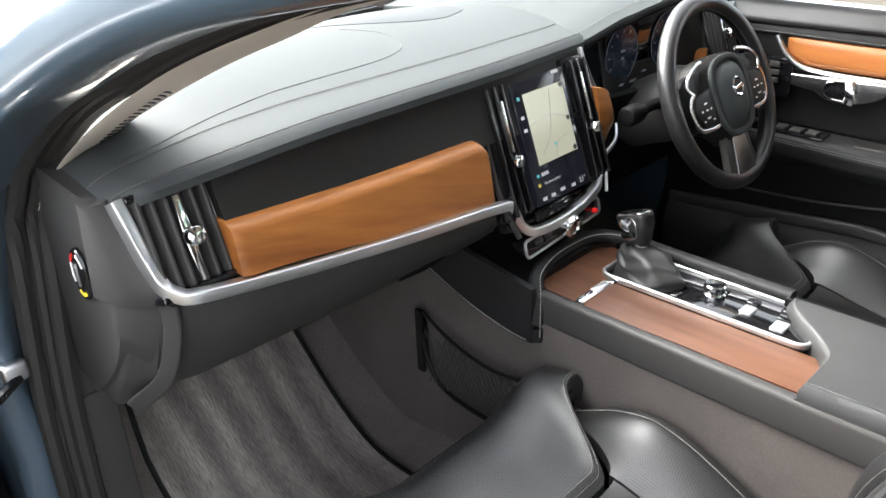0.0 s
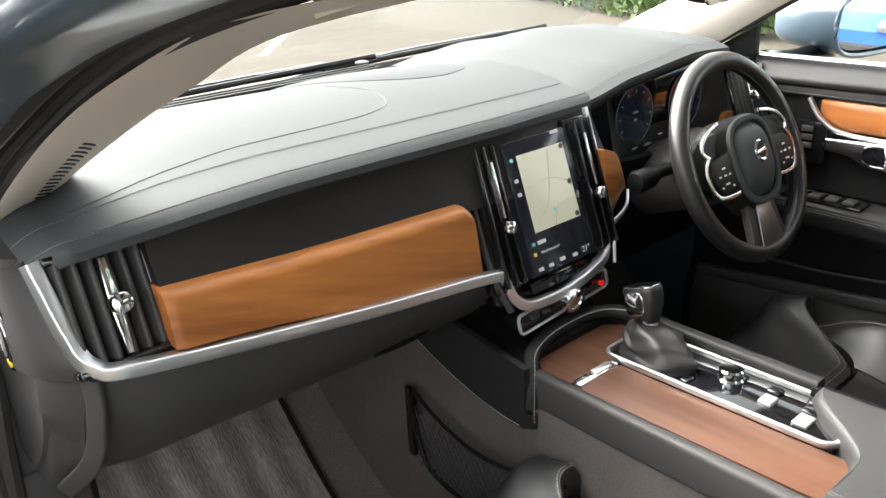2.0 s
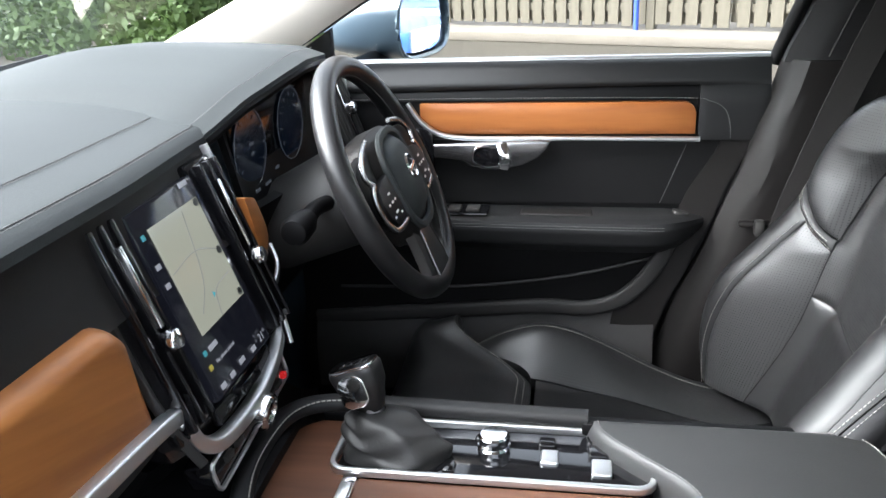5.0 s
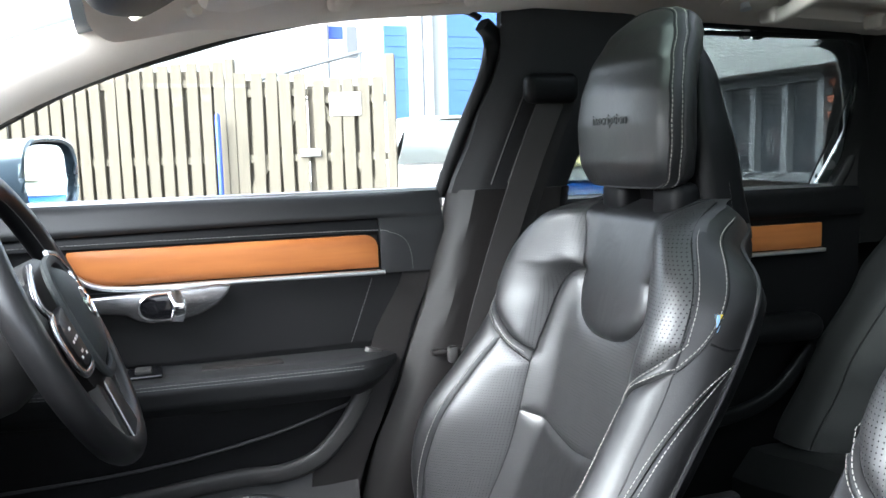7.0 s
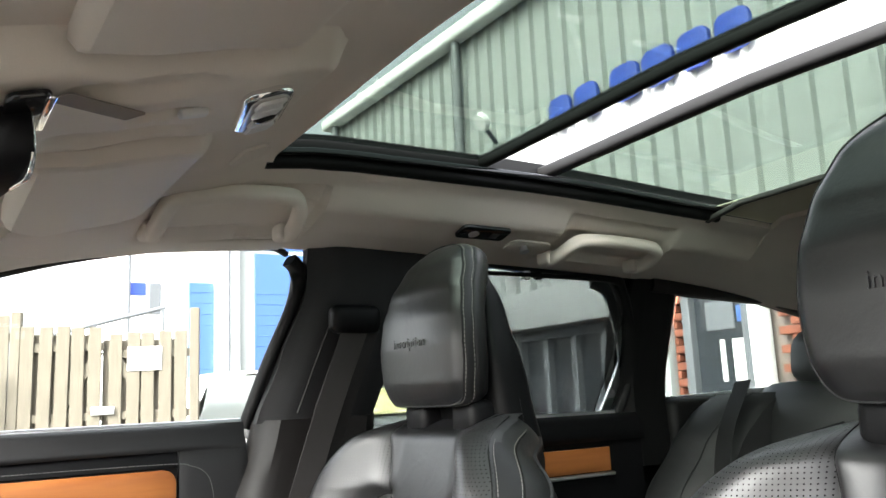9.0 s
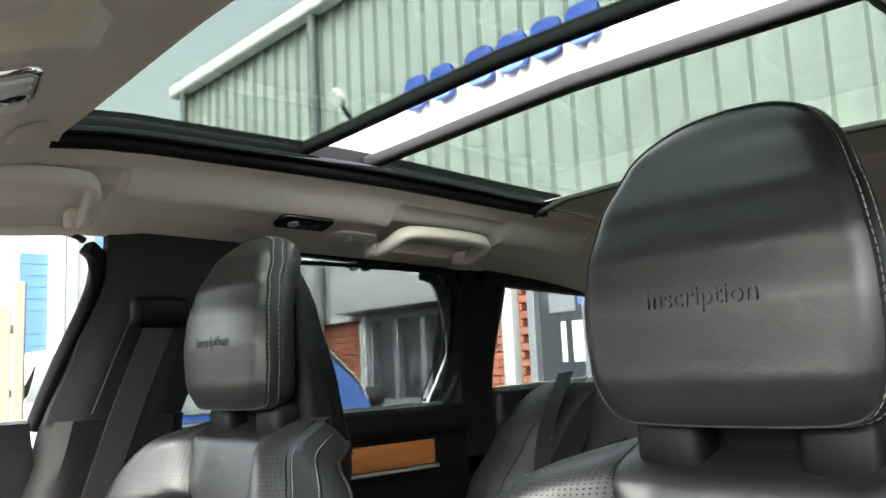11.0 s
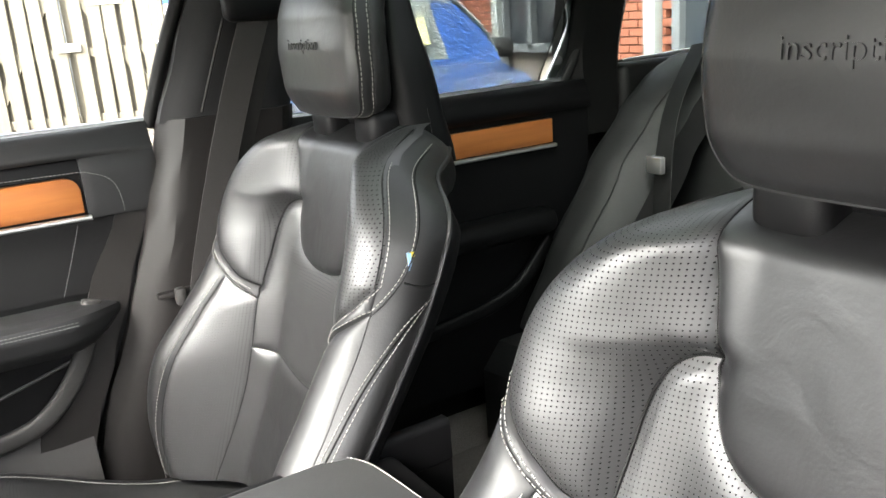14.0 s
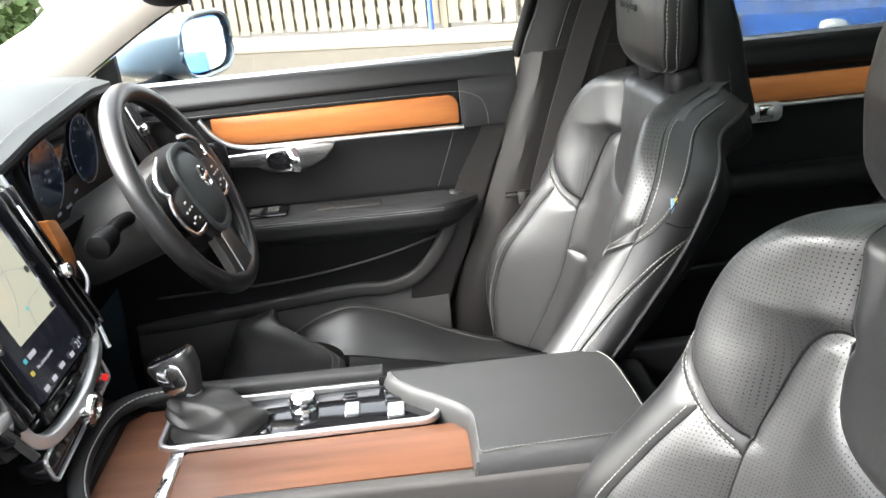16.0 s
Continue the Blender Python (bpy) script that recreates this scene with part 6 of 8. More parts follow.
# middle pillars with belts
def pillar_b(side):
    s = side
    p = thing("pillar_trim", "dark grey middle pillar trim with belt guide", "pillar trim", "middle pillars")
    def low_f(a, t):
        z = lerp(0.40, 1.05, t)
        yf = table(((0.40, 0.33), (0.6, 0.272), (0.69, 0.232), (0.75, 0.206), (0.9, 0.155), (1.05, 0.110)), z)
        yb = table(((0.40, -0.02), (0.7, -0.06), (1.05, -0.12)), z)
        bx = 0.668 + 0.03 * ramp01(0.93, 0.98, z) * 0.5
        return (s * (bx + 0.035 * ramp01(0.75, 1.0, abs(2 * a - 1))), lerp(yf, yb, a), z)
    part("lower_trim", sheet(low_f, 14, 14, 0.02, (s, 0, 0)), M_PILLAR, p)
    def up_f(a, t):
        z = lerp(1.045, 1.345, t)
        yf = table(((1.045, 0.112), (1.15, 0.078), (1.27, 0.040), (1.345, 0.045)), z)
        yb = table(((1.045, -0.11), (1.345, -0.235)), z)
        return (s * (lerp(0.690, 0.612, t) + 0.02 * ramp01(0.6, 1.0, abs(2 * a - 1))), lerp(yf, yb, a), z)
    part("upper_trim", sheet(up_f, 12, 12, 0.02, (s, 0, 0)), grain(principled("black upper pillar trim", (0.016, 0.016, 0.017), 0.7), 700, 0.3, 0.3, 0.0004), p)
    part("step", box((s * 0.655, 0.06, 0.775), (s * 0.672, 0.17, 0.785), 0.004), M_PILLAR, p)
    part("belt_knob", box((s * 0.640, 0.130, 0.764), (s * 0.656, 0.146, 0.792), 0.004), M_GREYPLAS, p)
    part("guide_slot", sweep([Vector((s * 0.664, 0.02, 1.06)), Vector((s * 0.645, -0.005, 1.14)), Vector((s * 0.622, -0.03, 1.22))], rounded(0.004, 0.012, 0.001)), M_RUBBER, p)
    part("guide_slot", sweep([Vector((s * 0.664, 0.055, 1.06)), Vector((s * 0.645, 0.03, 1.14)), Vector((s * 0.622, 0.005, 1.22))], rounded(0.003, 0.004, 0.001)), M_PILLAR, p)
    g = part("belt_guide", box((s * 0.585, -0.075, 1.190), (s * 0.620, 0.020, 1.240), 0.016, 4), M_SOFT, p, "black belt guide")
    b = thing("seat_belt", "dark grey seat belt hanging from the middle pillar", "seat belt", "seat belts")
    prof = rounded(0.047, 0.0016, 0.0007, 1)
    pts = smooth_path([(s * 0.598, -0.03, 1.205), (s * 0.612, 0.015, 1.08), (s * 0.632, 0.06, 0.93), (s * 0.645, 0.10, 0.78), (s * 0.652, 0.135, 0.60), (s * 0.655, 0.16, 0.42)], 5)
    part("webbing", sweep(pts, prof, up=(s, 0, 0)), M_BELT, b)
    part("webbing", sweep([q + Vector((s * 0.012, -0.028, 0)) for q in pts], prof, up=(s, 0.2, 0)), M_BELT, b)
    return p


pillar_b(1)
pillar_b(-1)
for s in (1, -1):
    c = thing("rear_pillar_trim", "black rear pillar trim", "pillar trim", "rear pillars")
    def c_f(a, t):
        z = lerp(0.9, 1.36, t)
        return (s * (lerp(0.72, 0.635, ramp01(1.03, 1.36, z)) + 0.03 * ramp01(0.6, 1, abs(2 * a - 1))), lerp(lerp(-0.78, -0.72, t), lerp(-0.935, -0.915, t), a), z)
    part("trim_face", sheet(c_f, 10, 10, 0.03, (s, 0, 0)), M_RUBBER, c)
    part("quarter_ledge", box((s * 0.70, -1.75, 0.9), (s * 0.80, -0.90, 1.046), 0.02, 3), M_RUBBER, c)
    part("ledge_strip", sweep([Vector((s * 0.742, -0.93, 1.046)), Vector((s * 0.735, -1.2, 1.054)), Vector((s * 0.72, -1.6, 1.066))], rounded(0.016, 0.012, 0.004)), M_CHROME, c)
    part("quarter_top", sweep([Vector((s * 0.655, -0.80, 1.315)), Vector((s * 0.65, -1.2, 1.295)), Vector((s * 0.63, -1.7, 1.2))], rounded(0.05, 0.05, 0.015)), M_PILLAR, c)
    part("tail_pillar", sweep([Vector((s * 0.70, -1.62, 1.04)), Vector((s * 0.66, -1.66, 1.2)), Vector((s * 0.6, -1.72, 1.36))], rounded(0.08, 0.06, 0.02)), M_RUBBER, c)

# ---------------------------------------------------------------- front seats
def curve(points, v):
    """A smooth curve through a short table."""
    if v <= points[0][0]:
        return points[0][1]
    if v >= points[-1][0]:
        return points[-1][1]
    n = len(points)
    i = next(k for k in range(n - 1) if v <= points[k + 1][0])

    def slope(k):
        a, b = points[max(0, k - 1)], points[min(n - 1, k + 1)]
        return (b[1] - a[1]) / (b[0] - a[0])
    (x0, y0), (x1, y1) = points[i], points[i + 1]
    h = x1 - x0
    u = (v - x0) / h
    return (2 * u ** 3 - 3 * u * u + 1) * y0 + (u ** 3 - 2 * u * u + u) * h * slope(i) + (3 * u * u - 2 * u ** 3) * y1 + (u ** 3 - u * u) * h * slope(i + 1)


def sbase(z):
    """Forward position of the middle of the backrest face at a height."""
    return curve(((0.50, 0.125), (0.60, 0.085), (0.704, 0.047), (0.80, 0.020), (0.90, -0.008), (1.04, -0.045)), z)


def half_w(z):
    """Half width at the front edge."""
    return curve(((0.50, 0.255), (0.60, 0.276), (0.70, 0.273), (0.80, 0.254), (0.87, 0.247), (0.90, 0.247), (0.935, 0.243), (0.96, 0.232), (0.98, 0.217), (1.0, 0.196), (1.02, 0.167), (1.035, 0.132), (1.04, 0.112)), z)


def shell_w(z):
    """Half width where the leather flank meets the shell."""
    return curve(((0.45, 0.264), (0.60, 0.286), (0.70, 0.282), (0.80, 0.266), (0.87, 0.258), (0.93, 0.256), (0.965, 0.246), (0.985, 0.231), (1.005, 0.205), (1.022, 0.172), (1.034, 0.140), (1.04, 0.116)), z)


def bol(z):
    return curve(((0.50, 0.09), (0.6, 0.135), (0.69, 0.145), (0.76, 0.115), (0.82, 0.088), (0.87, 0.076), (0.93, 0.068), (0.98, 0.060), (1.015, 0.044), (1.04, 0.012)), z)


def seat_front(x, z):
    a = abs(x)
    w = half_w(z)
    y = sbase(z) + bol(z) * ramp01(inner_b(z) * 0.62, w * 0.88, a) - 0.014 * max(0, (a - w * 0.86) / (w * 0.14)) ** 2.2
    y -= 0.05 * ramp01(1.0, 1.045, z) ** 2
    return y


def inner_b(z):
    """Half width of the inner zone between the bolsters."""
    return curve(((0.50, 0.175), (0.62, 0.165), (0.75, 0.150), (0.84, 0.152), (0.89, 0.146), (0.92, 0.128), (0.937, 0.104)), z)


def flank_d(z):
    """Depth of the leather flank from the front edge to the shell."""
    return curve(((0.45, 0.058), (0.80, 0.066), (0.90, 0.074), (1.0, 0.066), (1.04, 0.044)), z)


def puff(s, t, h, p=6):
    return h * (1 - abs(2 * s - 1) ** p) * (1 - abs(2 * t - 1) ** p)


# seams of the backrest, as (x, z) lines on its right half
U_SEAM = ((0.0, 0.842), (0.030, 0.844), (0.058, 0.853), (0.077, 0.870), (0.087, 0.893), (0.092, 0.920), (0.0925, 0.927), (0.096, 0.955), (0.100, 0.990), (0.106, 1.030), (0.107, 1.040))
CREASE = ((0.0925, 0.927), (0.108, 0.926), (0.123, 0.917), (0.133, 0.900), (0.138, 0.878), (0.141, 0.850), (0.144, 0.815), (0.1435, 0.797), (0.142, 0.780), (0.141, 0.740), (0.140, 0.707), (0.142, 0.640), (0.150, 0.560), (0.158, 0.500))
STRAP_TOP = ((0.1435, 0.797), (0.169, 0.814), (0.190, 0.835), (0.211, 0.853), (0.228, 0.867), (0.2462, 0.888))
STRAP_LOW = ((0.142, 0.780), (0.165, 0.797), (0.188, 0.817), (0.210, 0.836), (0.230, 0.849), (0.2488, 0.862))
RIDGE = ((0.185, 0.8145), (0.194, 0.780), (0.201, 0.750), (0.211, 0.690), (0.219, 0.620), (0.221, 0.560), (0.218, 0.500))


def line2(pts, n=8):
    return [(p.x, p.y) for p in smooth_path([(a, b, 0) for a, b in pts], n)]


def between(line, za, zb):
    """The stretch of a seam between two heights, kept in its order."""
    return [p for p in line if min(za, zb) - 1e-6 <= p[1] <= max(za, zb) + 1e-6]


L_U, L_CREASE, L_TOP, L_LOW, L_RIDGE = line2(U_SEAM), line2(CREASE), line2(STRAP_TOP), line2(STRAP_LOW), line2(RIDGE)
L_LUMBAR = [(0.140 * k / 14, 0.683 + 0.024 * (k / 14) ** 1.5) for k in range(15)]
L_EDGE = [(half_w(z), z) for z in [lerp(0.50, 1.040, k / 60) for k in range(61)]]


def seam_gap(X, Z, lines):
    """Distance from each place to the nearest of some lines."""
    best = np.full(X.shape, 9.0)
    for ln in lines:
        for (ax, az), (bx, bz) in zip(ln, ln[1:]):
            dx, dz = bx - ax, bz - az
            q = np.clip(((X - ax) * dx + (Z - az) * dz) / max(1e-12, dx * dx + dz * dz), 0, 1)
            best = np.minimum(best, np.hypot(X - ax - q * dx, Z - az - q * dz))
    return best


def seat_arc():
    """Distance over the leather from the middle line out to x, for the punched holes."""
    xs = np.linspace(0, 0.29, 59)
    zs = np.linspace(0.48, 1.05, 58)
    rows = []
    for z in zs:
        y = np.array([seat_front(x, z) for x in xs])
        rows.append(np.concatenate([[0], np.cumsum(np.hypot(np.diff(xs), np.diff(y)))]))
    y = np.array([seat_front(0.15, z) for z in zs])
    return xs, zs, np.array(rows), np.concatenate([[0], np.cumsum(np.hypot(np.diff(zs), np.diff(y)))])


ARC = seat_arc()


def arc_u(x, z):
    xs, zs, rows, _ = ARC
    k = min(len(zs) - 2, max(0, int((z - zs[0]) / (zs[1] - zs[0]))))
    f = min(1, max(0, (z - zs[k]) / (zs[1] - zs[0])))
    return math.copysign(lerp(np.interp(abs(x), xs, rows[k]), np.interp(abs(x), xs, rows[k + 1]), f), x)


def upholstery(poly, height, soft, side, pitch=0.0034, thick=0.022):
    """A padded leather panel inside a closed (x, z) outline on the backrest, thinning into its seams."""
    P = np.array(poly)
    Q = np.roll(P, -1, axis=0)
    x0, z0 = P.min(axis=0) - pitch
    nx, nz = [int(v) + 3 for v in (P.max(axis=0) - P.min(axis=0)) / pitch]
    X, Z = np.meshgrid(x0 + pitch * np.arange(nx), z0 + pitch * np.arange(nz), indexing="ij")
    inside = np.zeros(X.shape, bool)
    near = np.full(X.shape, 9.0)
    NX, NZ = X.copy(), Z.copy()
    for (ax, az), (bx, bz) in zip(P, Q):
        if abs(bz - az) > 1e-12:
            cross = ((az > Z) != (bz > Z)) & (X < ax + (Z - az) * (bx - ax) / (bz - az))
            inside ^= cross
        dx, dz = bx - ax, bz - az
        q = np.clip(((X - ax) * dx + (Z - az) * dz) / max(1e-12, dx * dx + dz * dz), 0, 1)
        px, pz = ax + q * dx, az + q * dz
        d = np.hypot(X - px, Z - pz)
        m = d < near
        near[m], NX[m], NZ[m] = d[m], px[m], pz[m]
    X, Z = np.where(inside, X, NX), np.where(inside, Z, NZ)
    gap = np.where(inside, near, 0.0)
    up = height * (1 - np.exp(-gap / soft))
    valley = seam_gap(np.abs(X), Z, [[p for p in L_CREASE if p[1] > 0.80]])
    up = up - 0.007 * np.exp(-(valley / 0.011) ** 2)
    bm = bmesh.new()
    lay = bm.loops.layers.uv.new("UVMap")
    A, B, where = {}, {}, {}
    used = [(i, j) for i in range(nx - 1) for j in range(nz - 1) if inside[i:i + 2, j:j + 2].any()]

    def vert(i, j):
        if (i, j) not in A:
            x, z = float(X[i, j]), float(Z[i, j])
            y = seat_front(x, z) + float(up[i, j])
            A[i, j] = bm.verts.new((side * x, y, z))
            B[i, j] = bm.verts.new((side * x * 0.99, y - thick, z))
            where[A[i, j]] = (side * arc_u(x, z), float(np.interp(z, ARC[1], ARC[3])))
        return A[i, j]
    rim = {}
    for i, j in used:
        ring = [(i, j), (i + 1, j), (i + 1, j + 1), (i, j + 1)]
        f = bm.faces.new([vert(*c) for c in ring])
        for lo in f.loops:
            lo[lay].uv = where[lo.vert]
        bm.faces.new([B[c] for c in ring[::-1]])
        for a, b in zip(ring, ring[1:] + ring[:1]):
            if (b, a) in rim:
                del rim[b, a]
            else:
                rim[a, b] = True
    for a, b in rim:
        bm.faces.new((A[b], A[a], B[a], B[b]))
    bmesh.ops.remove_doubles(bm, verts=bm.verts, dist=0.00005)
    bmesh.ops.dissolve_degenerate(bm, edges=bm.edges, dist=0.00004)
    return bm


def cush_z(x, y):
    a = abs(x)
    mid = table(((0.05, 0.455), (0.2, 0.470), (0.40, 0.512), (0.52, 0.535), (0.60, 0.540), (0.70, 0.545), (0.76, 0.52)), y)
    crest = curve(((0.05, 0.462), (0.22, 0.486), (0.31, 0.520), (0.38, 0.556), (0.44, 0.582), (0.50, 0.594), (0.56, 0.580), (0.60, 0.560), (0.64, 0.538), (0.76, 0.50)), y)
    w = 0.262
    return mid + max(0.0, crest - mid) * ramp01(0.105, 0.212, a) - 0.10 * max(0, (a - w * 0.86) / (w * 0.14)) ** 2.2


def cushion_patch(xa, xb, ylo, yhi, h, nu, nv, thick=0.02):
    def f(s, t):
        y = lerp(ylo(s), yhi(s), t)
        x = lerp(xa(y), xb(y), s)
        return Vector((x, y, cush_z(x, y) + puff(s, t, h)))
    return sheet(f, nu, nv, thick, (0, 0, -1), True)


HEAD_HALF = ((0.0, 1.0555), (0.050, 1.0558), (0.082, 1.0575), (0.099, 1.0655), (0.1085, 1.083), (0.1130, 1.105), (0.1145, 1.130), (0.1130, 1.162), (0.1070, 1.195), (0.0970, 1.228), (0.0830, 1.258), (0.0640, 1.279), (0.0360, 1.291), (0.0, 1.2945))


def headrest(parent):
    half = line2(HEAD_HALF, 5)
    outline = half[:-1] + [(-x, z) for x, z in half[:0:-1]]
    n = len(outline)
    cz = 1.165

    def face_y(x, z):
        return table(((1.056, -0.010), (1.09, -0.001), (1.14, 0.001), (1.18, -0.003), (1.22, -0.014), (1.26, -0.034), (1.295, -0.060)), z) - 0.011 * (abs(x) / 0.115) ** 2.4

    def ring_pt(k, grow, back):
        x, z = outline[k % n]
        r = Vector((x, z - cz))
        r = r * (1 + grow / r.length)
        return Vector((r.x, face_y(x, z) - back, cz + r.y))

    def front(s, t):
        k = s * n
        i = int(k) % n
        p, q = outline[i], outline[(i + 1) % n]
        x, z = lerp(p[0], q[0], k - int(k)), lerp(p[1], q[1], k - int(k))
        x, z = x * t, cz + (z - cz) * t
        return Vector((x, face_y(x, z) - 0.0065 * max(0.0, (t - 0.86) / 0.14) ** 2.4, z))
    h = part("headrest", sheet(front, n * 2, 26, 0.02, (0, -1, 0)), M_LEATHER_SOFT, parent, "smooth leather headrest with an embossed word")

    def band(levels):
        bm = bmesh.new()
        rings = [[bm.verts.new(ring_pt(k, g, b)) for k in range(n)] for g, b in levels]
        for a, c in zip(rings, rings[1:]):
            for k in range(n):
                bm.faces.new((a[k], a[(k + 1) % n], c[(k + 1) % n], c[k]))
        return bm
    side = band(((-0.004, 0.012), (-0.0005, 0.0075), (0.0008, 0.009), (0.0025, 0.014), (0.003, 0.022), (0.0022, 0.0275), (0.0005, 0.0285), (-0.004, 0.030)))
    part("side_band", side, M_LEATHER, h, "stitched leather edge band")
    rear = band(((-0.003, 0.026), (0.0010, 0.0295), (0.0018, 0.033), (-0.001, 0.044), (-0.008, 0.054), (-0.022, 0.062), (-0.060, 0.066), (-0.100, 0.067)))
    part("rear_cover", rear, M_LEATHER, h)
    part("piping", sweep([ring_pt(k, 0.0008, 0.0075) for k in range(n)], circle(0.0014, 5), closed=True), M_LEATHER_MATT, h)
    for g, b in ((0.0016, 0.0105), (0.0028, 0.0245)):
        part("stitch_line", stitches([ring_pt(k, g, b) for k in range(3, n - 2)], 0.0062, 0.0042, 0.00065, 6), M_STITCH, h)

    # moulded neck support that carries the headrest and widens into the shoulders
    def neck(s, t):
        z = lerp(0.985, 1.255, t)
        w = table(((0, 0.112), (0.18, 0.112), (0.45, 0.108), (0.8, 0.084), (1, 0.052)), t)
        f = table(((0, -0.085), (0.25, -0.070), (0.5, -0.065), (1, -0.085)), t)
        r = table(((0, -0.168), (0.3, -0.150), (0.7, -0.128), (1, -0.112)), t)
        a = 2 * math.pi * s
        return Vector((w * math.copysign(abs(math.cos(a)) ** 0.5, math.cos(a)), lerp(r, f, 0.5 + 0.5 * math.copysign(abs(math.sin(a)) ** 0.5, math.sin(a))), z))
    part("neck_support", sheet(neck, 36, 14, 0.004), M_SOFT, h, "black moulded neck support")
    for sd in (-1, 1):
        part("post", box((sd * 0.066 - 0.030, -0.088, 1.010), (sd * 0.066 + 0.030, -0.040, 1.062), 0.014, 3), M_SOFT, h)
        part("stitch_line", stitches([(sd * 0.1125, -0.120, 1.0), (sd * 0.110, -0.112, 1.06), (sd * 0.104, -0.108, 1.11)], 0.0058, 0.0043, 0.0007), M_STITCH_DK, h)
    arc_text("inscription", 0.0210, 0.0007, M_LEATHER_SOFT, h, pose(0.0, 0.0012, 1.147, 88, 0, 180), "embossed_word")
    return h


def front_seat(label):
    st = thing("front_seat", label, "car seat", "front seats")

    def spot(x, z, lift=0.0022):
        return Vector((x, seat_front(x, z) + lift, z))

    def shifted(line, d):
        """A line beside a seam, set off by d to its left."""
        out = []
        for k, (x, z) in enumerate(line):
            a, b = line[max(0, k - 1)], line[min(len(line) - 1, k + 1)]
            v = Vector((b[0] - a[0], b[1] - a[1])).normalized()
            out.append((x - v.y * d, z + v.x * d))
        return out
    u_poly = L_U + [(-x, z) for x, z in L_U[:0:-1]]
    part("smooth_panel", upholstery(u_poly, 0.0105, 0.007, 1), M_LEATHER_SOFT, st, "smooth leather upper back panel")
    mid = between(L_CREASE, 0.927, 0.707)
    low_u = between(L_U, 0.842, 0.927)
    mid_poly = low_u + mid[1:] + L_LUMBAR[-2::-1] + [(-x, z) for x, z in L_LUMBAR[1:]] + [(-x, z) for x, z in mid[-2::-1]] + [(-x, z) for x, z in low_u[-2:0:-1]]
    part("middle_panel", upholstery(mid_poly, 0.007, 0.009, 1), M_PERF, st, "perforated leather middle panel")
    low_c = between(L_CREASE, 0.706, 0.50)
    lum_poly = L_LUMBAR + low_c[1:] + [(-x, z) for x, z in low_c[::-1]] + [(-x, z) for x, z in L_LUMBAR[:0:-1]]
    part("lumbar_panel", upholstery(lum_poly, 0.006, 0.008, 1), M_LEATHER_SOFT, st, "smooth leather lumbar panel")
    for sd in (-1, 1):
        edge_hi = [p for p in L_EDGE if p[1] > 0.889]
        edge_lo = [p for p in L_EDGE if p[1] < 0.861]
        edge_mid = [p for p in L_EDGE if 0.8625 < p[1] < 0.8875]
        upper_u = between(L_U, 1.04, 0.9275)[::-1]
        sh = upper_u + between(L_CREASE, 0.927, 0.797) + L_TOP[1:] + edge_hi
        part("shoulder", upholstery(sh, 0.012, 0.010, sd), M_PERF, st, "perforated leather shoulder bolster")
        strap = L_TOP + edge_mid[::-1] + L_LOW[::-1]
        part("strap", upholstery(strap, 0.0065, 0.003, sd), M_LEATHER, st, "stitched leather strap across the bolster")
        cut = min(range(len(L_LOW)), key=lambda k: abs(L_LOW[k][0] - L_RIDGE[0][0]))
        inner = L_LOW[:cut + 1] + L_RIDGE[1:] + between(L_CREASE, 0.50, 0.779)[::-1]
        part("side_bolster", upholstery(inner, 0.008, 0.010, sd), M_PERF, st, "perforated leather side bolster")
        outer = L_LOW[cut:] + edge_lo[::-1] + L_RIDGE[:0:-1]
        part("bolster_edge", upholstery(outer, 0.006, 0.006, sd), M_LEATHER, st, "smooth leather bolster edge")

        # outer side from the front edge back to the shell
        def flank(s, t, z0=0.47, z1=1.040):
            z = lerp(z0, z1, 1 - (1 - t) ** 1.35)
            w = half_w(z)
            x = lerp(w - 0.001, shell_w(z), s) + 0.010 * math.sin(math.pi * s)
            return Vector((sd * x, seat_front(w, z) - flank_d(z) * s, z - 0.036 * s * ramp01(0.90, 1.04, z)))
        part("flank", sheet(flank, 14, 60, 0.01, (-sd, 0, 0)), M_LEATHER, st, "smooth leather flank")

        def shell(s, t):
            z = lerp(0.44, 1.040, 1 - (1 - t) ** 1.35)
            p = flank(1.0, t, 0.44)
            a = s * math.pi / 2
            return Vector((p.x * math.cos(a) ** 0.8, p.y - (0.088 - 0.055 * ramp01(0.88, 1.04, z)) * math.sin(a), p.z - 0.075 * math.sin(a) * ramp01(0.90, 1.04, z)))
        part("back_shell", sheet(shell, 14, 30, 0.004), M_SOFT, st, "black moulded seat back")
        part("piping", tube([flank(1.0, k / 24) + Vector((sd * 0.001, 0, 0)) for k in range(25)], 0.0032, 6, 3), M_LEATHER, st)

        def on_flank(q, z, lift=0.0014):
            return flank(q, 1 - (1 - min(1.0, (z - 0.47) / 0.57)) ** (1 / 1.35)) + Vector((sd * lift, 0.0004, 0))

        def smoothed(pts, times=6):
            for _ in range(times):
                pts = [pts[0]] + [(pts[k - 1] + pts[k] * 2 + pts[k + 1]) / 4 for k in range(1, len(pts) - 1)] + [pts[-1]]
            return pts
        # the strap runs on up the side: its two seams, and the double seam of the lower bolster
        first = [spot(sd * x, z, 0.0058) for x, z in shifted(L_TOP, -0.0040)] + smoothed([on_flank(0.05, lerp(0.892, 1.034, k / 24)) for k in range(25)])
        path2 = [(0.0, 0.866), (0.12, 0.877), (0.25, 0.893), (0.34, 0.912), (0.39, 0.94), (0.41, 0.97), (0.42, 1.0), (0.42, 1.02), (0.42, 1.034)]
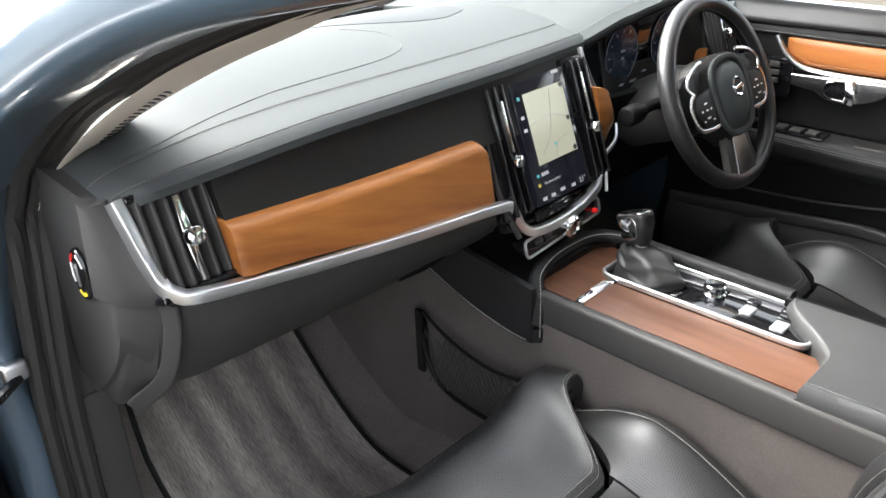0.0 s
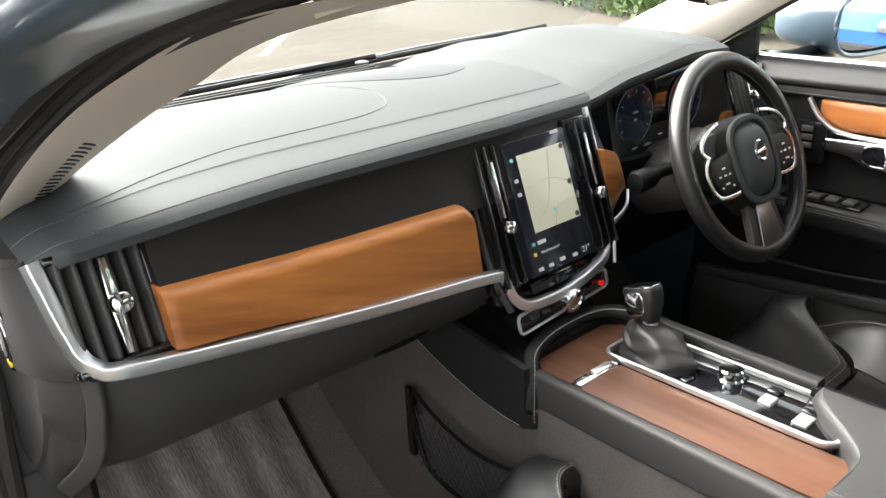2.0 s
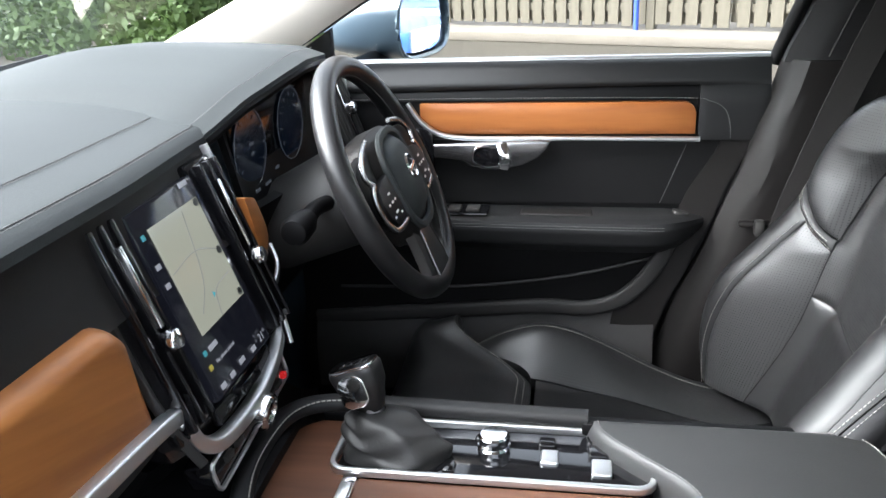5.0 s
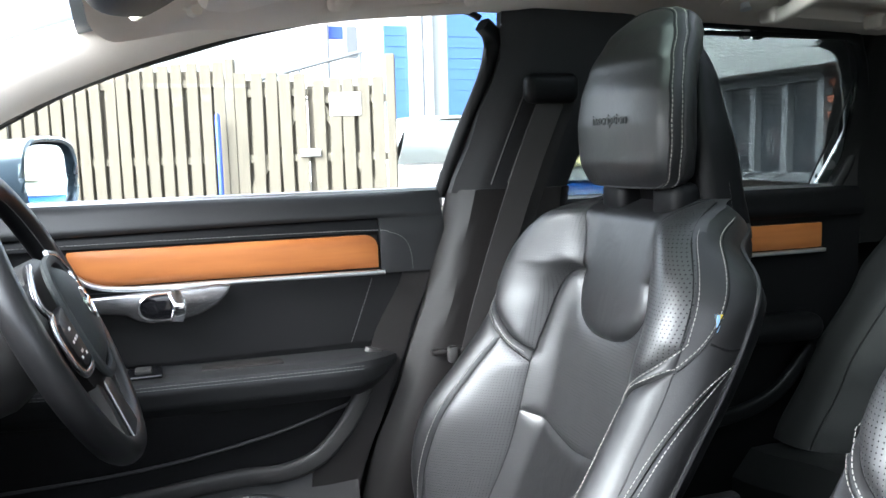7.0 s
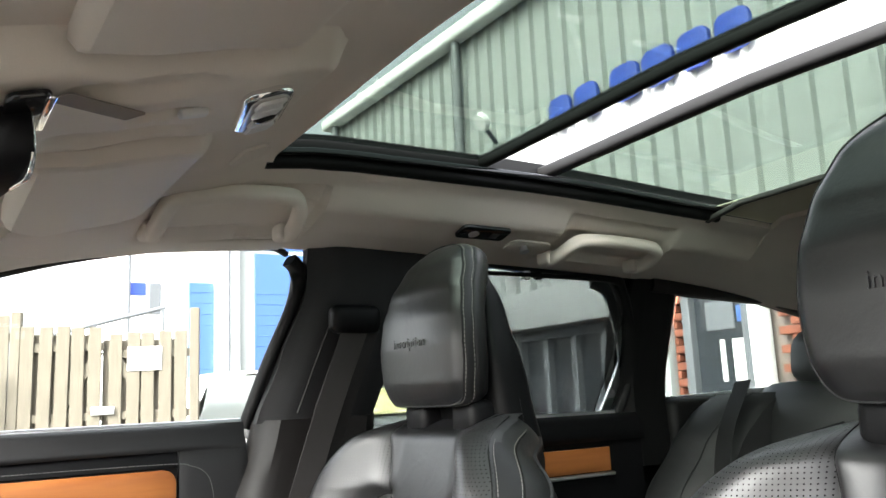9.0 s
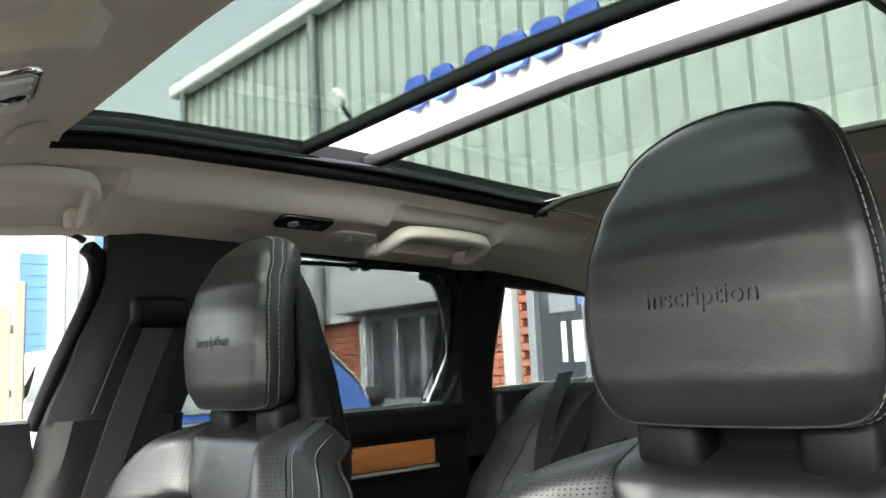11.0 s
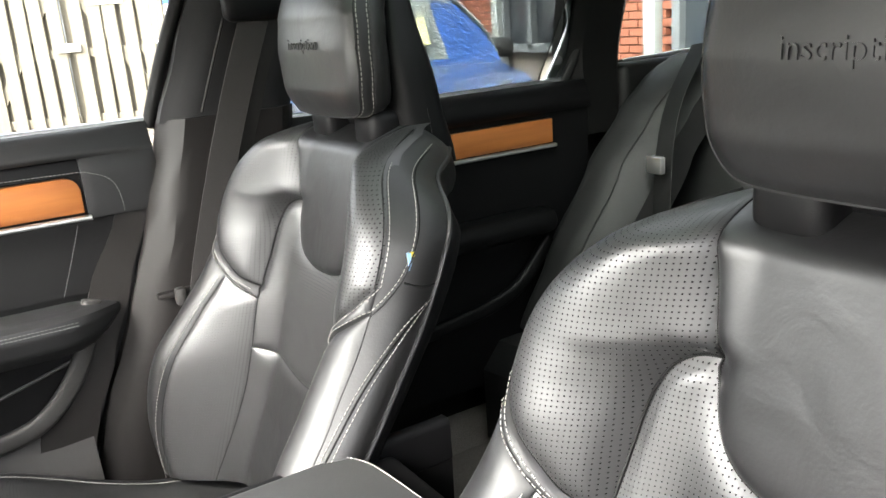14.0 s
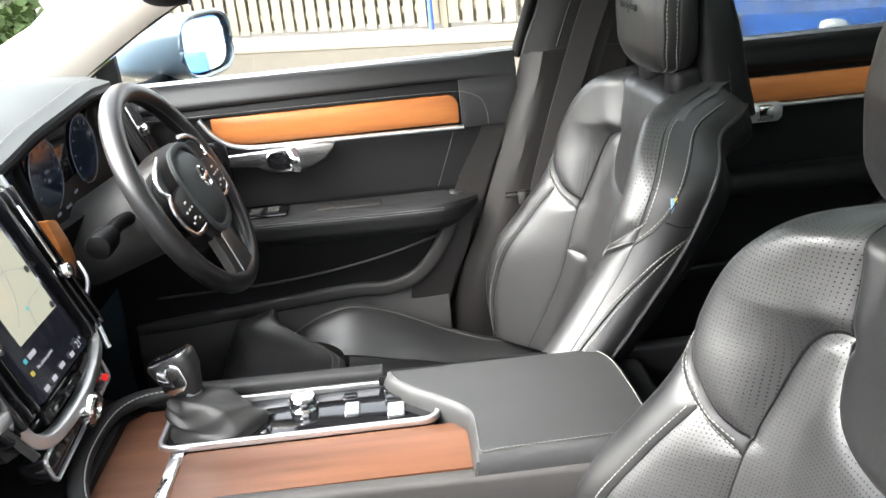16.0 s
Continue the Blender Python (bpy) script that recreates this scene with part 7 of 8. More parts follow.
        second = [spot(sd * x, z, 0.0058) for x, z in shifted(L_LOW, 0.004)] + smoothed([on_flank(p.x, p.y) for p in smooth_path([(a, b, 0) for a, b in path2], 4)], 3)
        part("stitch_line", stitches(first, 0.0060, 0.0040, 0.00052, 4), M_STITCH, st)
        part("stitch_line", stitches(second, 0.0060, 0.0040, 0.00052, 4), M_STITCH, st)
        part("seam", tube(smoothed([on_flank(p.x + 0.045, p.y - 0.003, 0.0002) for p in smooth_path([(a, b, 0) for a, b in path2], 4)], 3), 0.0013, 5, 1), M_RUBBER, st)
        part("seam", tube([on_flank(0.36, 0.893, 0.0002), on_flank(0.7, 0.884, 0.0002), on_flank(1.0, 0.882, 0.0002)], 0.0014, 5, 3), M_RUBBER, st)
        part("seam", tube(smoothed([on_flank(-0.02, lerp(0.889, 1.036, k / 24), 0.0002) for k in range(25)]), 0.0015, 5, 2), M_RUBBER, st)
        for off in (0.0, 0.085, 0.17):
            path3 = [(1.0, 0.868), (0.80, 0.852), (0.58, 0.828), (0.40, 0.795), (0.28, 0.75), (0.20, 0.69), (0.16, 0.62), (0.15, 0.52)]
            row = smoothed([on_flank(max(0.02, p.x - off * min(1, (1.0 - p.x) * 4)), p.y) for p in smooth_path([(a, b, 0) for a, b in path3], 5)], 4)
            if off == 0.085:
                part("seam", tube([p - Vector((sd * 0.0011, 0, 0)) for p in row], 0.0016, 5, 1), M_RUBBER, st)
            else:
                part("stitch_line", stitches(row, 0.0060, 0.0040, 0.00052, 4), M_STITCH, st)
        part("stitch_line", stitches([spot(sd * x, z, 0.0050) for x, z in shifted(L_RIDGE, 0.0045)], 0.0060, 0.0040, 0.00052, 4), M_STITCH, st)
    for ln in (L_U + [], L_CREASE, L_TOP, L_LOW, L_RIDGE, L_LUMBAR):
        for sd in (-1, 1):
            part("seam", tube([spot(sd * x, z, -0.0005 - 0.005 * ramp01(0.008, 0, min(math.hypot(x - a, z - b) for a, b in L_CREASE if b > 0.80))) for x, z in ln], 0.0013, 5, 1), M_RUBBER, st)
    part("top_cap", sheet(lambda s, t: Vector((lerp(-0.112, 0.112, s), lerp(-0.085, -0.140, t), 1.038 - 0.010 * abs(2 * s - 1) ** 3 - 0.030 * t * t)), 14, 5, 0.02, (0, 0, -1)), M_LEATHER, st)
    # cushion
    part("cushion_middle", cushion_patch(lambda y: -0.128, lambda y: 0.128, lambda s: 0.06, lambda s: 0.505, 0.006, 18, 18), M_LEATHER_SOFT, st, "smooth leather seat cushion")
    for sd in (-1, 1):
        part("cushion_bolster", cushion_patch(lambda y: sd * 0.131, lambda y: sd * 0.262, lambda s: 0.05, lambda s: lerp(0.515, 0.648, ramp01(0, 0.6, s)), 0.008, 24, 40), M_PERF, st, "perforated leather cushion bolster")
        part("stitch_line", stitches([(sd * 0.214, y, cush_z(0.214, y) + 0.0085) for y in [lerp(0.08, 0.635, k / 24) for k in range(25)]], 0.0055, 0.0040, 0.0007), M_STITCH, st)
        def cflank(s, t):
            y = lerp(0.04, 0.70, t)
            return Vector((sd * (0.2615 + 0.006 * math.sin(math.pi * s) - 0.012 * s), y, lerp(cush_z(0.262, y), 0.36, s)))
        part("cushion_flank", sheet(cflank, 8, 16, 0.01, (-sd, 0, 0)), M_LEATHER, st)
        part("seat_rail", box((sd * 0.19 - 0.02, -0.02, 0.28), (sd * 0.19 + 0.02, 0.5, 0.34), 0.005), M_GREYPLAS, st)
    def thigh(s, t):
        e = abs(2 * s - 1)
        x = lerp(-0.262, 0.262, s)
        y = lerp(0.512 + 0.134 * ramp01(0.42, 0.80, e), 0.762 - 0.035 * e ** 3, t)
        rear = 0.537 + 0.064 * ramp01(0.40, 0.84, e)
        crest = 0.562 + 0.028 * ramp01(0.2, 0.85, e)
        z = lerp(rear, crest, ramp01(0, 0.7, t)) - 0.075 * max(0.0, (t - 0.70) / 0.30) ** 2.2
        z -= 0.055 * max(0.0, (e - 0.86) / 0.14) ** 2.0
        return Vector((x, y, z + 0.010 * (1 - (1 - min(1.0, t / 0.10)) ** 2) * (1 - 0.6 * t)))
    part("thigh_support", sheet(thigh, 64, 30, 0.04, (0, 0, -1), True), M_PERF, st, "perforated leather thigh support")
    for tt in (0.045, 0.09):
        part("stitch_line", stitches([thigh(lerp(0.03, 0.97, k / 40), tt) + Vector((0, 0, 0.0012)) for k in range(41)], 0.0060, 0.0040, 0.00052, 4), M_STITCH, st)
    part("cushion_front", sheet(lambda s, t: Vector((lerp(-0.25, 0.25, s), 0.745 - 0.03 * abs(2 * s - 1) ** 3 - 0.08 * t, lerp(0.53, 0.36, t))), 12, 5, 0.02, (0, -1, 0)), M_LEATHER, st)
    part("seat_base", box((-0.23, 0.0, 0.33), (0.23, 0.66, 0.47), 0.03, 3), M_SOFT, st)
    part("flank_trim", box((-0.285, 0.02, 0.33), (-0.26, 0.5, 0.44), 0.01, 3), M_SOFT, st)
    part("flank_trim", box((0.26, 0.02, 0.33), (0.285, 0.5, 0.44), 0.01, 3), M_SOFT, st)
    headrest(st)
    return st


seat_p = front_seat("black perforated leather passenger seat with pale stitching")
seat_d = copy_thing(seat_p, pose(0.372, 0.0, 0.008))
seat_p.matrix_basis = pose(-0.37, 0, 0)
seat_d["label"] = "black perforated leather driver's seat behind the steering wheel"
flag = part("flag_tab", box((-0.0015, -0.0045, -0.010), (0.0015, 0.0045, 0.010), 0.0005, 2, pose(-0.2580, 0.014, 0.915, 0, 0, 0)), M_YELLOW, seat_d, "small blue and yellow cloth tab")
part("tab_stripe", box((-0.0019, 0.0, -0.010), (0.0019, 0.0045, 0.010), 0.0003, 1, pose(-0.2580, 0.014, 0.915)), principled("pale blue print", (0.25, 0.42, 0.62), 0.7), flag)
buckle = thing("belt_buckle", "belt buckle with a red release button beside the seat", "belt buckle")
part("buckle_body", box((-0.118, 0.10, 0.50), (-0.088, 0.16, 0.60), 0.008, 3), M_GREYPLAS, buckle)
part("buckle_button", box((-0.116, 0.105, 0.598), (-0.09, 0.155, 0.612), 0.005, 3), M_RED, buckle, "red release button")

# ---------------------------------------------------------------- rear bench
bench = thing("rear_bench", "black leather rear bench seat", "car seat")
for cx, w in ((-0.42, 0.27), (0.0, 0.15), (0.42, 0.27)):
    part("backrest", sheet(lambda s, t: Vector((cx + lerp(-w, w, s) * (1 - 0.12 * t ** 6), -0.94 - 0.15 * t + 0.03 * math.sin(math.pi * s) - 0.05 * ramp01(0.88, 1, t) ** 2 - 0.03 * abs(2 * s - 1) ** 6, lerp(0.50, 1.075, t) - 0.03 * abs(2 * s - 1) ** 6 * t)), 16, 18, 0.08, (0, -1, 0)), M_LEATHER, bench)
    part("headrest", sheet(lambda s, t: Vector((cx * 0.97 + lerp(-1, 1, s) * 0.125 * (1 - 0.25 * abs(2 * t - 1) ** 4), -1.09 - 0.03 * t - 0.02 * abs(2 * s - 1) ** 4 - 0.03 * abs(2 * t - 1) ** 4, lerp(1.06, 1.20, t))), 12, 10, 0.07, (0, -1, 0)), M_LEATHER, bench)
part("cushion", sheet(lambda s, t: Vector((lerp(-0.68, 0.68, s), lerp(-1.0, -0.46, t), 0.50 + 0.03 * t + 0.015 * math.cos(6 * math.pi * (s - 0.5)) - 0.06 * ramp01(0.9, 1, t))), 30, 12, 0.16, (0, 0, -1)), M_LEATHER, bench)
for sd in (-1, 1):
    def wing(s, t):
        z = lerp(0.52, 1.052, t)
        y = table(((0.52, -0.56), (0.66, -0.640), (0.84, -0.765), (0.95, -0.865), (1.0, -0.925), (1.035, -0.985), (1.052, -1.04)), z)
        return Vector((sd * lerp(0.545, 0.715, s), y - 0.075 * max(0.0, 1 - s / 0.55) ** 2 - 0.05 * max(0.0, (s - 0.75) / 0.25) ** 2, z))
    part("side_wing", sheet(wing, 18, 26, 0.10, (0, -1, 0)), M_LEATHER_MATT, bench, "leather side bolster of the bench")
    part("seam", tube([wing(0.30, k / 16) + Vector((0, 0.001, 0)) for k in range(17)], 0.0018, 5, 2), M_RUBBER, bench)
rb = thing("belt_buckle", "metal rear belt tongue on its webbing", "belt buckle")
part("rear_webbing", sweep(smooth_path([(0.56, -0.98, 1.08), (0.54, -0.87, 0.95), (0.50, -0.80, 0.78), (0.47, -0.78, 0.6)], 5), rounded(0.045, 0.002, 0.0008, 1), up=(0, 1, 0.3)), M_RUBBER, rb)
part("tongue", box((0.49, -0.80, 0.84), (0.53, -0.785, 0.875), 0.003), M_CHROME, rb)

# ---------------------------------------------------------------- roof fittings
def grab_handle(x, y0, y1, side):
    """An arched strap handle: a bar on the inner side, with two wide legs down to the roof edge."""
    g = thing("grab_handle", "beige folding grab handle on the roof edge", "grab handle", "grab handles")
    ym, L = (y0 + y1) / 2, (y1 - y0) / 2

    def at(f, v, n):
        xx = x - v
        return Vector((side * xx, ym + f * L, lerp(roof_z(xx, ym + f * L), roof_z(xx, ym), 0.5) - n))
    arch = [at(-0.93, -0.034, 0.000), at(-0.94, -0.020, 0.012), at(-0.935, 0.010, 0.017), at(-0.90, 0.044, 0.013), at(-0.80, 0.056, 0.010), at(-0.5, 0.060, 0.010), at(0, 0.061, 0.010), at(0.5, 0.060, 0.010), at(0.80, 0.056, 0.010), at(0.90, 0.044, 0.013), at(0.935, 0.014, 0.016), at(0.94, -0.020, 0.012), at(0.93, -0.034, 0.000)]
    part("handle_bar", sweep(smooth_path(arch, 5), rounded(0.022, 0.026, 0.008, 3), up=(side * 0.5, 0, 1)), M_BEIGE, g)
    for e in (-1, 1):
        part("handle_foot", box((-0.017, -0.020, -0.016), (0.017, 0.020, 0.012), 0.008, 3, Matrix.Translation(at(e * 0.93, -0.024, 0.006)) @ pose(0, 0, 0, 0, 0, 90)), M_HEAD, g)
    return g


grab_handle(0.515, 0.115, 0.338, 1)
grab_handle(0.540, -0.678, -0.428, 1)
grab_handle(0.540, -0.678, -0.428, -1)
hook = thing("coat_hook", "beige oval coat hook plate in the roof lining", "coat hook")
HM = roof_frame(0.540, -0.365)
part("hook_plate", prism(rounded(0.10, 0.050, 0.022, 5), 0.005, HM, 0.002), M_BEIGE, hook)
part("hook_knob", lathe([(0.007, 0.004), (0.008, 0.012), (0.010, 0.016)], 12, HM @ pose(-0.012, 0.004, 0)), M_CHROME, hook)
lamp = thing("reading_lamp", "black rear reading lamp unit in the roof lining", "lamp")
RM = roof_frame(0.503, -0.238)
part("lamp_housing", prism(rounded(0.105, 0.042, 0.010, 4), 0.008, RM, 0.003), M_GLOSS, lamp)
part("lens", lathe([(0.010, 0.008), (0.010, 0.010), (0.006, 0.011)], 16, RM @ pose(-0.022, 0.0, 0)), M_CHROME, lamp)
part("switch", box((-0.008, -0.008, 0.007), (0.008, 0.008, 0.011), 0.002, 2, RM @ pose(0.022, 0, 0)), M_GREYPLAS, lamp)
for side in (1, -1):
    v = thing("sun_visor", "beige folded sun visor under the front of the roof", "sun visor", "sun visors")
    def vis_f(s, t):
        y0 = 0.362 + 0.060 * ramp01(0.80, 1, s) ** 2 + 0.012 * ramp01(0.06, 0, s)
        y1 = 0.535 - 0.050 * ramp01(0.75, 1, s) ** 2
        x, y = lerp(0.115, 0.452, s), lerp(y1, y0, t)
        e = min(s * 0.34, (1 - s) * 0.34, (1 - t) * 0.17, t * 0.17)
        return (side * x, y, roof_z(min(x, 0.40), y) - (0.024 if side > 0 else 0.010) - 0.016 * (1 - (1 - min(1, e / 0.012)) ** 2))
    part("visor_board", sheet(vis_f, 48, 30, 0.016, (0, 0, 1)), M_BEIGE, v)
    part("visor_pin", join(tube([(side * 0.44, 0.53, roof_z(0.40, 0.53) - 0.030), (side * 0.475, 0.535, roof_z(0.44, 0.535) - 0.016), (side * 0.49, 0.535, roof_z(0.46, 0.535) + 0.004)], 0.007, 8), box((side * 0.478 - 0.014, 0.516, roof_z(0.45, 0.535) - 0.012), (side * 0.478 + 0.014, 0.552, roof_z(0.45, 0.535) + 0.004), 0.005)), M_BEIGE, v)
    if side < 0:
        lab = part("warning_label", sheet(lambda s, t: (-lerp(0.26, 0.40, s), lerp(0.455, 0.525, t), roof_z(0.33, lerp(0.455, 0.525, t)) - 0.0272), 4, 2, 0.0006), M_WHITE, v, "white and yellow warning label")
        part("label_band", sheet(lambda s, t: (-lerp(0.26, 0.40, s), lerp(0.505, 0.525, t), roof_z(0.33, lerp(0.505, 0.525, t)) - 0.0279), 2, 2, 0.0006), M_YELLOW, lab)
ocon = thing("overhead_console", "beige overhead console with a bright map lamp unit", "overhead console")


def con_drop(x, y):
    """How far the overhead console hangs below the lining: a plateau with two hollows and a finger slot."""
    w = table(((0.29, 0.045), (0.32, 0.082), (0.36, 0.100), (0.60, 0.124)), y)
    d = 0.034 * (1 - (1 - ramp01(0.0, 0.030, min(w - abs(x), y - 0.287))) ** 2)
    for side in (-1, 1):
        d -= 0.013 * ramp01(1.0, 0.55, math.hypot((x - side * 0.062) / 0.030, (y - 0.466) / 0.072))
    return d - 0.012 * ramp01(1.0, 0.6, math.hypot((x - 0.006) / 0.016, (y - 0.437) / 0.038))


def con_body(s, t):
    x, y = lerp(-0.128, 0.128, s), lerp(0.60, 0.286, t)
    return (x, y, roof_z(0.8 * x, y) + 0.002 - con_drop(x, y))


def con_frame(x, y, out=0.0):
    return roof_frame(x, y, con_drop(x, y) + out)


part("console_body", sheet(con_body, 64, 76, 0.01, (0, 0, 1)), M_BEIGE, ocon)
lamp_out = [Vector((u - 0.24 * v, v)) for u, v in rounded(0.050, 0.122, 0.018, 6)]
LU = roof_frame(0.014, 0.366, 0.030)
lu = part("map_lamp", prism([(p.x, p.y) for p in lamp_out], 0.008, LU, 0.003), M_BRIGHT, ocon, "chrome rimmed map lamp")
part("lamp_plate", prism([(p.x * 0.76, p.y * 0.88) for p in lamp_out], 0.003, LU @ pose(0, 0, 0.0065), 0.001), principled("pale lamp plate", (0.5, 0.5, 0.47), 0.2), lu)
for v in (-0.040, -0.016, 0.016, 0.040):
    part("lamp_key", box((-0.013, v - 0.010, 0.009), (0.013, v + 0.010, 0.013), 0.003, 2, LU @ pose(-0.24 * v, 0, 0)), M_WHITE, lu)
part("lamp_sensor", lathe([(0.011, 0.009), (0.011, 0.013), (0.007, 0.015)], 18, LU), M_GLOSS, lu, "dark round lens between the keys")
part("microphone_grille", prism(rounded(0.082, 0.022, 0.003, 3), 0.0015, con_frame(-0.038, 0.506, -0.001) @ pose(0, 0, 0, 0, 0, -38), 0.0005), principled("taupe mesh cloth", (0.30, 0.265, 0.235), 0.9, spec=0.1), ocon, "taupe microphone mesh strip")
part("slot_key", box((-0.013, -0.006, -0.002), (0.013, 0.006, 0.006), 0.003, 3, con_frame(0.012, 0.424, 0.006)), M_WHITE, ocon, "white release key")
call = part("call_panel", prism(rounded(0.030, 0.088, 0.008, 4), 0.006, con_frame(-0.045, 0.563, -0.001), 0.002), M_GLOSS, ocon, "gloss black call button panel")
part("panel_strip", prism(rounded(0.006, 0.080, 0.002, 2), 0.003, con_frame(-0.045, 0.549, 0.003), 0.001), M_BRIGHT, call)
for side in (1, -1):
    cov = thing("roof_cover", "small beige cover in the roof lining", "trim cover", "roof covers")
    part("cover_plate", prism(rounded(0.040, 0.072, 0.01, 3), 0.005, roof_frame(side * 0.355, 0.247), 0.001), M_BEIGE, cov)
rv = thing("rear_view_mirror", "black frameless rear-view mirror under the windscreen", "rear-view mirror")
RV = Matrix.Translation((0.065, 0.577, 1.273)) @ pose(0, 0, 0, -6, 0, 14)
part("mirror_housing", sheet(lambda s, t: RV @ Vector((oval(2 * math.pi * s, 0.125 * math.sin(math.pi / 2 * t) ** 0.6, 0)[0], 0.05 * (1 - t * t), oval(2 * math.pi * s, 0.1, 0.034 * math.sin(math.pi / 2 * t) ** 0.6)[1])), 28, 8, 0.004), M_SOFT, rv)
part("mirror_glass", prism(rounded(0.246, 0.064, 0.022, 5), 0.004, RV @ pose(0, 0.002, 0, 90, 0, 0), 0.001), M_MIRROR, rv)
part("mirror_stem", tube([RV @ Vector((0, 0.04, 0.01)), (0.04, 0.64, 1.30), (0.02, 0.69, 1.33)], 0.014, 8), M_SOFT, rv)
part("sensor_cover", box((-0.07, 0.60, 1.30), (0.07, 0.72, 1.345), 0.02, 3), M_SOFT, rv)

# ---------------------------------------------------------------- the yard outside
M_TARMAC = grain(principled("pale gravelly tarmac", (0.050, 0.044, 0.034), 0.9, spec=0.2), 45, 0.9, 0.6, 0.012, 0.4, 0.6)
M_KERB = grain(principled("concrete kerb", (0.13, 0.113, 0.090), 0.85), 40, 0.3, 0.3, 0.004, 0.3, 2)
M_TIMBER = grain(principled("weathered timber", (0.125, 0.112, 0.086), 0.85, spec=0.2), 30, 0.5, 0.3, 0.003, 0.5, 2.5, stretch=(1, 1, 0.08))
M_BRICK = grain(principled("red brick", (0.23, 0.082, 0.050), 0.85, spec=0.2), 40, 0.5, 0.3, 0.003, 0.4, 3)
M_MORTAR = grain(principled("grey mortar", (0.22, 0.19, 0.165), 0.9, spec=0.2), 60, 0.4, 0.3, 0.003, 0.3, 3)
M_CLAD = grain(principled("pale green-grey cladding", (0.30, 0.32, 0.31), 0.5), 20, 0.08, 0, 0, 0.15, 0.5)
M_CLADW = grain(principled("white cladding", (0.78, 0.78, 0.77), 0.6), 20, 0.05, 0, 0, 0.1, 0.5)
M_GREYSTEEL = grain(principled("grey painted steel", (0.13, 0.14, 0.148), 0.5), 30, 0.1, 0, 0, 0.15, 1)
M_DARKSTEEL = principled("dark blue-grey steel", (0.05, 0.07, 0.10), 0.5)
M_ROLLER = grain(principled("blue roller door", (0.05, 0.12, 0.32), 0.5), 30, 0.1, 0, 0, 0.1, 1)
M_SIGNBLUE = principled("blue sign", (0.03, 0.07, 0.36), 0.45)
M_LEAF = grain(principled("hedge leaves", (0.05, 0.09, 0.018), 0.6), 20, 0.8, 0, 0, 0.5, 2)
M_CARBLUE = principled("bright blue car paint", (0.02, 0.09, 0.34), 0.25, 0.2, coat=0.9)
M_CARWHITE = principled("white car paint", (0.75, 0.75, 0.75), 0.3, coat=0.8)
M_DARKGLASS = principled("dark glass", (0.03, 0.035, 0.04), 0.05, spec=0.8)
# the sky's reflection is mixed into this glass's base colour
M_SKYGLASS = principled("car glass paled for reflected sky", (0.20, 0.22, 0.21), 0.06, spec=0.8)
M_TYRE = grain(principled("tyre rubber", (0.02, 0.02, 0.02), 0.8), 50, 0.3)

bm = bmesh.new()
bmesh.ops.create_grid(bm, x_segments=60, y_segments=60, size=300)
struct("ground", bm, M_TARMAC, "pale gravelly tarmac yard", "ground", smooth=False)

# fence and gate, in a frame whose x runs along the fence from its right-hand end
FX = Matrix.Translation((8.45, -2.35, 0)) @ pose(0, 0, 0, 0, 0, 68)
struct("pavement", box((-9.0, -0.95, 0.0), (14, 0.6, 0.12), 0.015, 2, FX @ pose(0, 0, 0, 0, 0, 0) @ Matrix.Diagonal((1, 1, 1, 1))), M_KERB, "pale concrete kerb and verge below the fence", "pavement", angle=50)


def fence_panel(x0, x1, top, label, name, n):
    f = thing(name, label, "fence" if name == "fence" else "gate")
    w = (x1 - x0) / n
    mesh = mesh_of("board", box((-w * 0.41, -0.011, 0.16), (w * 0.36, 0.011, top), 0.004, 1), M_TIMBER)
    back = mesh_of("board", box((-w * 0.36, -0.011, 0.2), (w * 0.36, 0.011, top - 0.06), 0.004, 1), M_TIMBER)
    for k in range(n):
        o = new("board", mesh)
        o.parent = f
        o.matrix_basis = FX @ Matrix.Translation((x0 + (k + 0.5) * w, 0.045, random.uniform(-0.02, 0.02))) @ pose(0, 0, 0, 0, random.uniform(-0.5, 0.5), 0)
        o = new("board", back)
        o.parent = f
        o.matrix_basis = FX @ Matrix.Translation((x0 + (k + 1.0) * w, -0.035, random.uniform(-0.03, 0.01)))
    for z in (0.36, 1.05, top - 0.22):
        part("rail", box((x0, -0.022, z - 0.045), (x1, 0.033, z + 0.045), 0.004, 1, FX), M_TIMBER, f)
    return f


fence_panel(2.27, 7.0, 2.15, "weathered hit-and-miss timber fence", "fence", 29)
gate_r = fence_panel(0.43, 1.29, 1.93, "weathered timber gate leaf with a white notice", "gate", 5)
gate_l = fence_panel(1.33, 2.20, 2.02, "weathered timber gate leaf with a diagonal brace", "gate", 5)
for g, a, b in ((gate_r, 0.50, 1.25), (gate_l, 2.10, 1.38)):
    part("brace", sweep([FX @ Vector((a, 0.010, 0.55)), FX @ Vector((b, 0.010, 1.75))], rounded(0.046, 0.09, 0.004, 1)), M_TIMBER, g)
part("bolt", box((1.20, 0.056, 1.06), (1.44, 0.085, 1.15), 0.01, 2, FX), M_CHROME, gate_r)
notice = thing("notice_board", "white notice screwed to the gate", "notice")
part("notice_plate", box((0.72, 0.060, 1.52), (1.08, 0.070, 1.78), 0.004, 1, FX), M_WHITE, notice)
for k in range(3):
    part("printed_line", box((0.77, 0.0705, 1.58 + 0.06 * k), (1.03, 0.0725, 1.592 + 0.06 * k), 0, 1, FX), M_GREYSTEEL, notice, smooth=False)
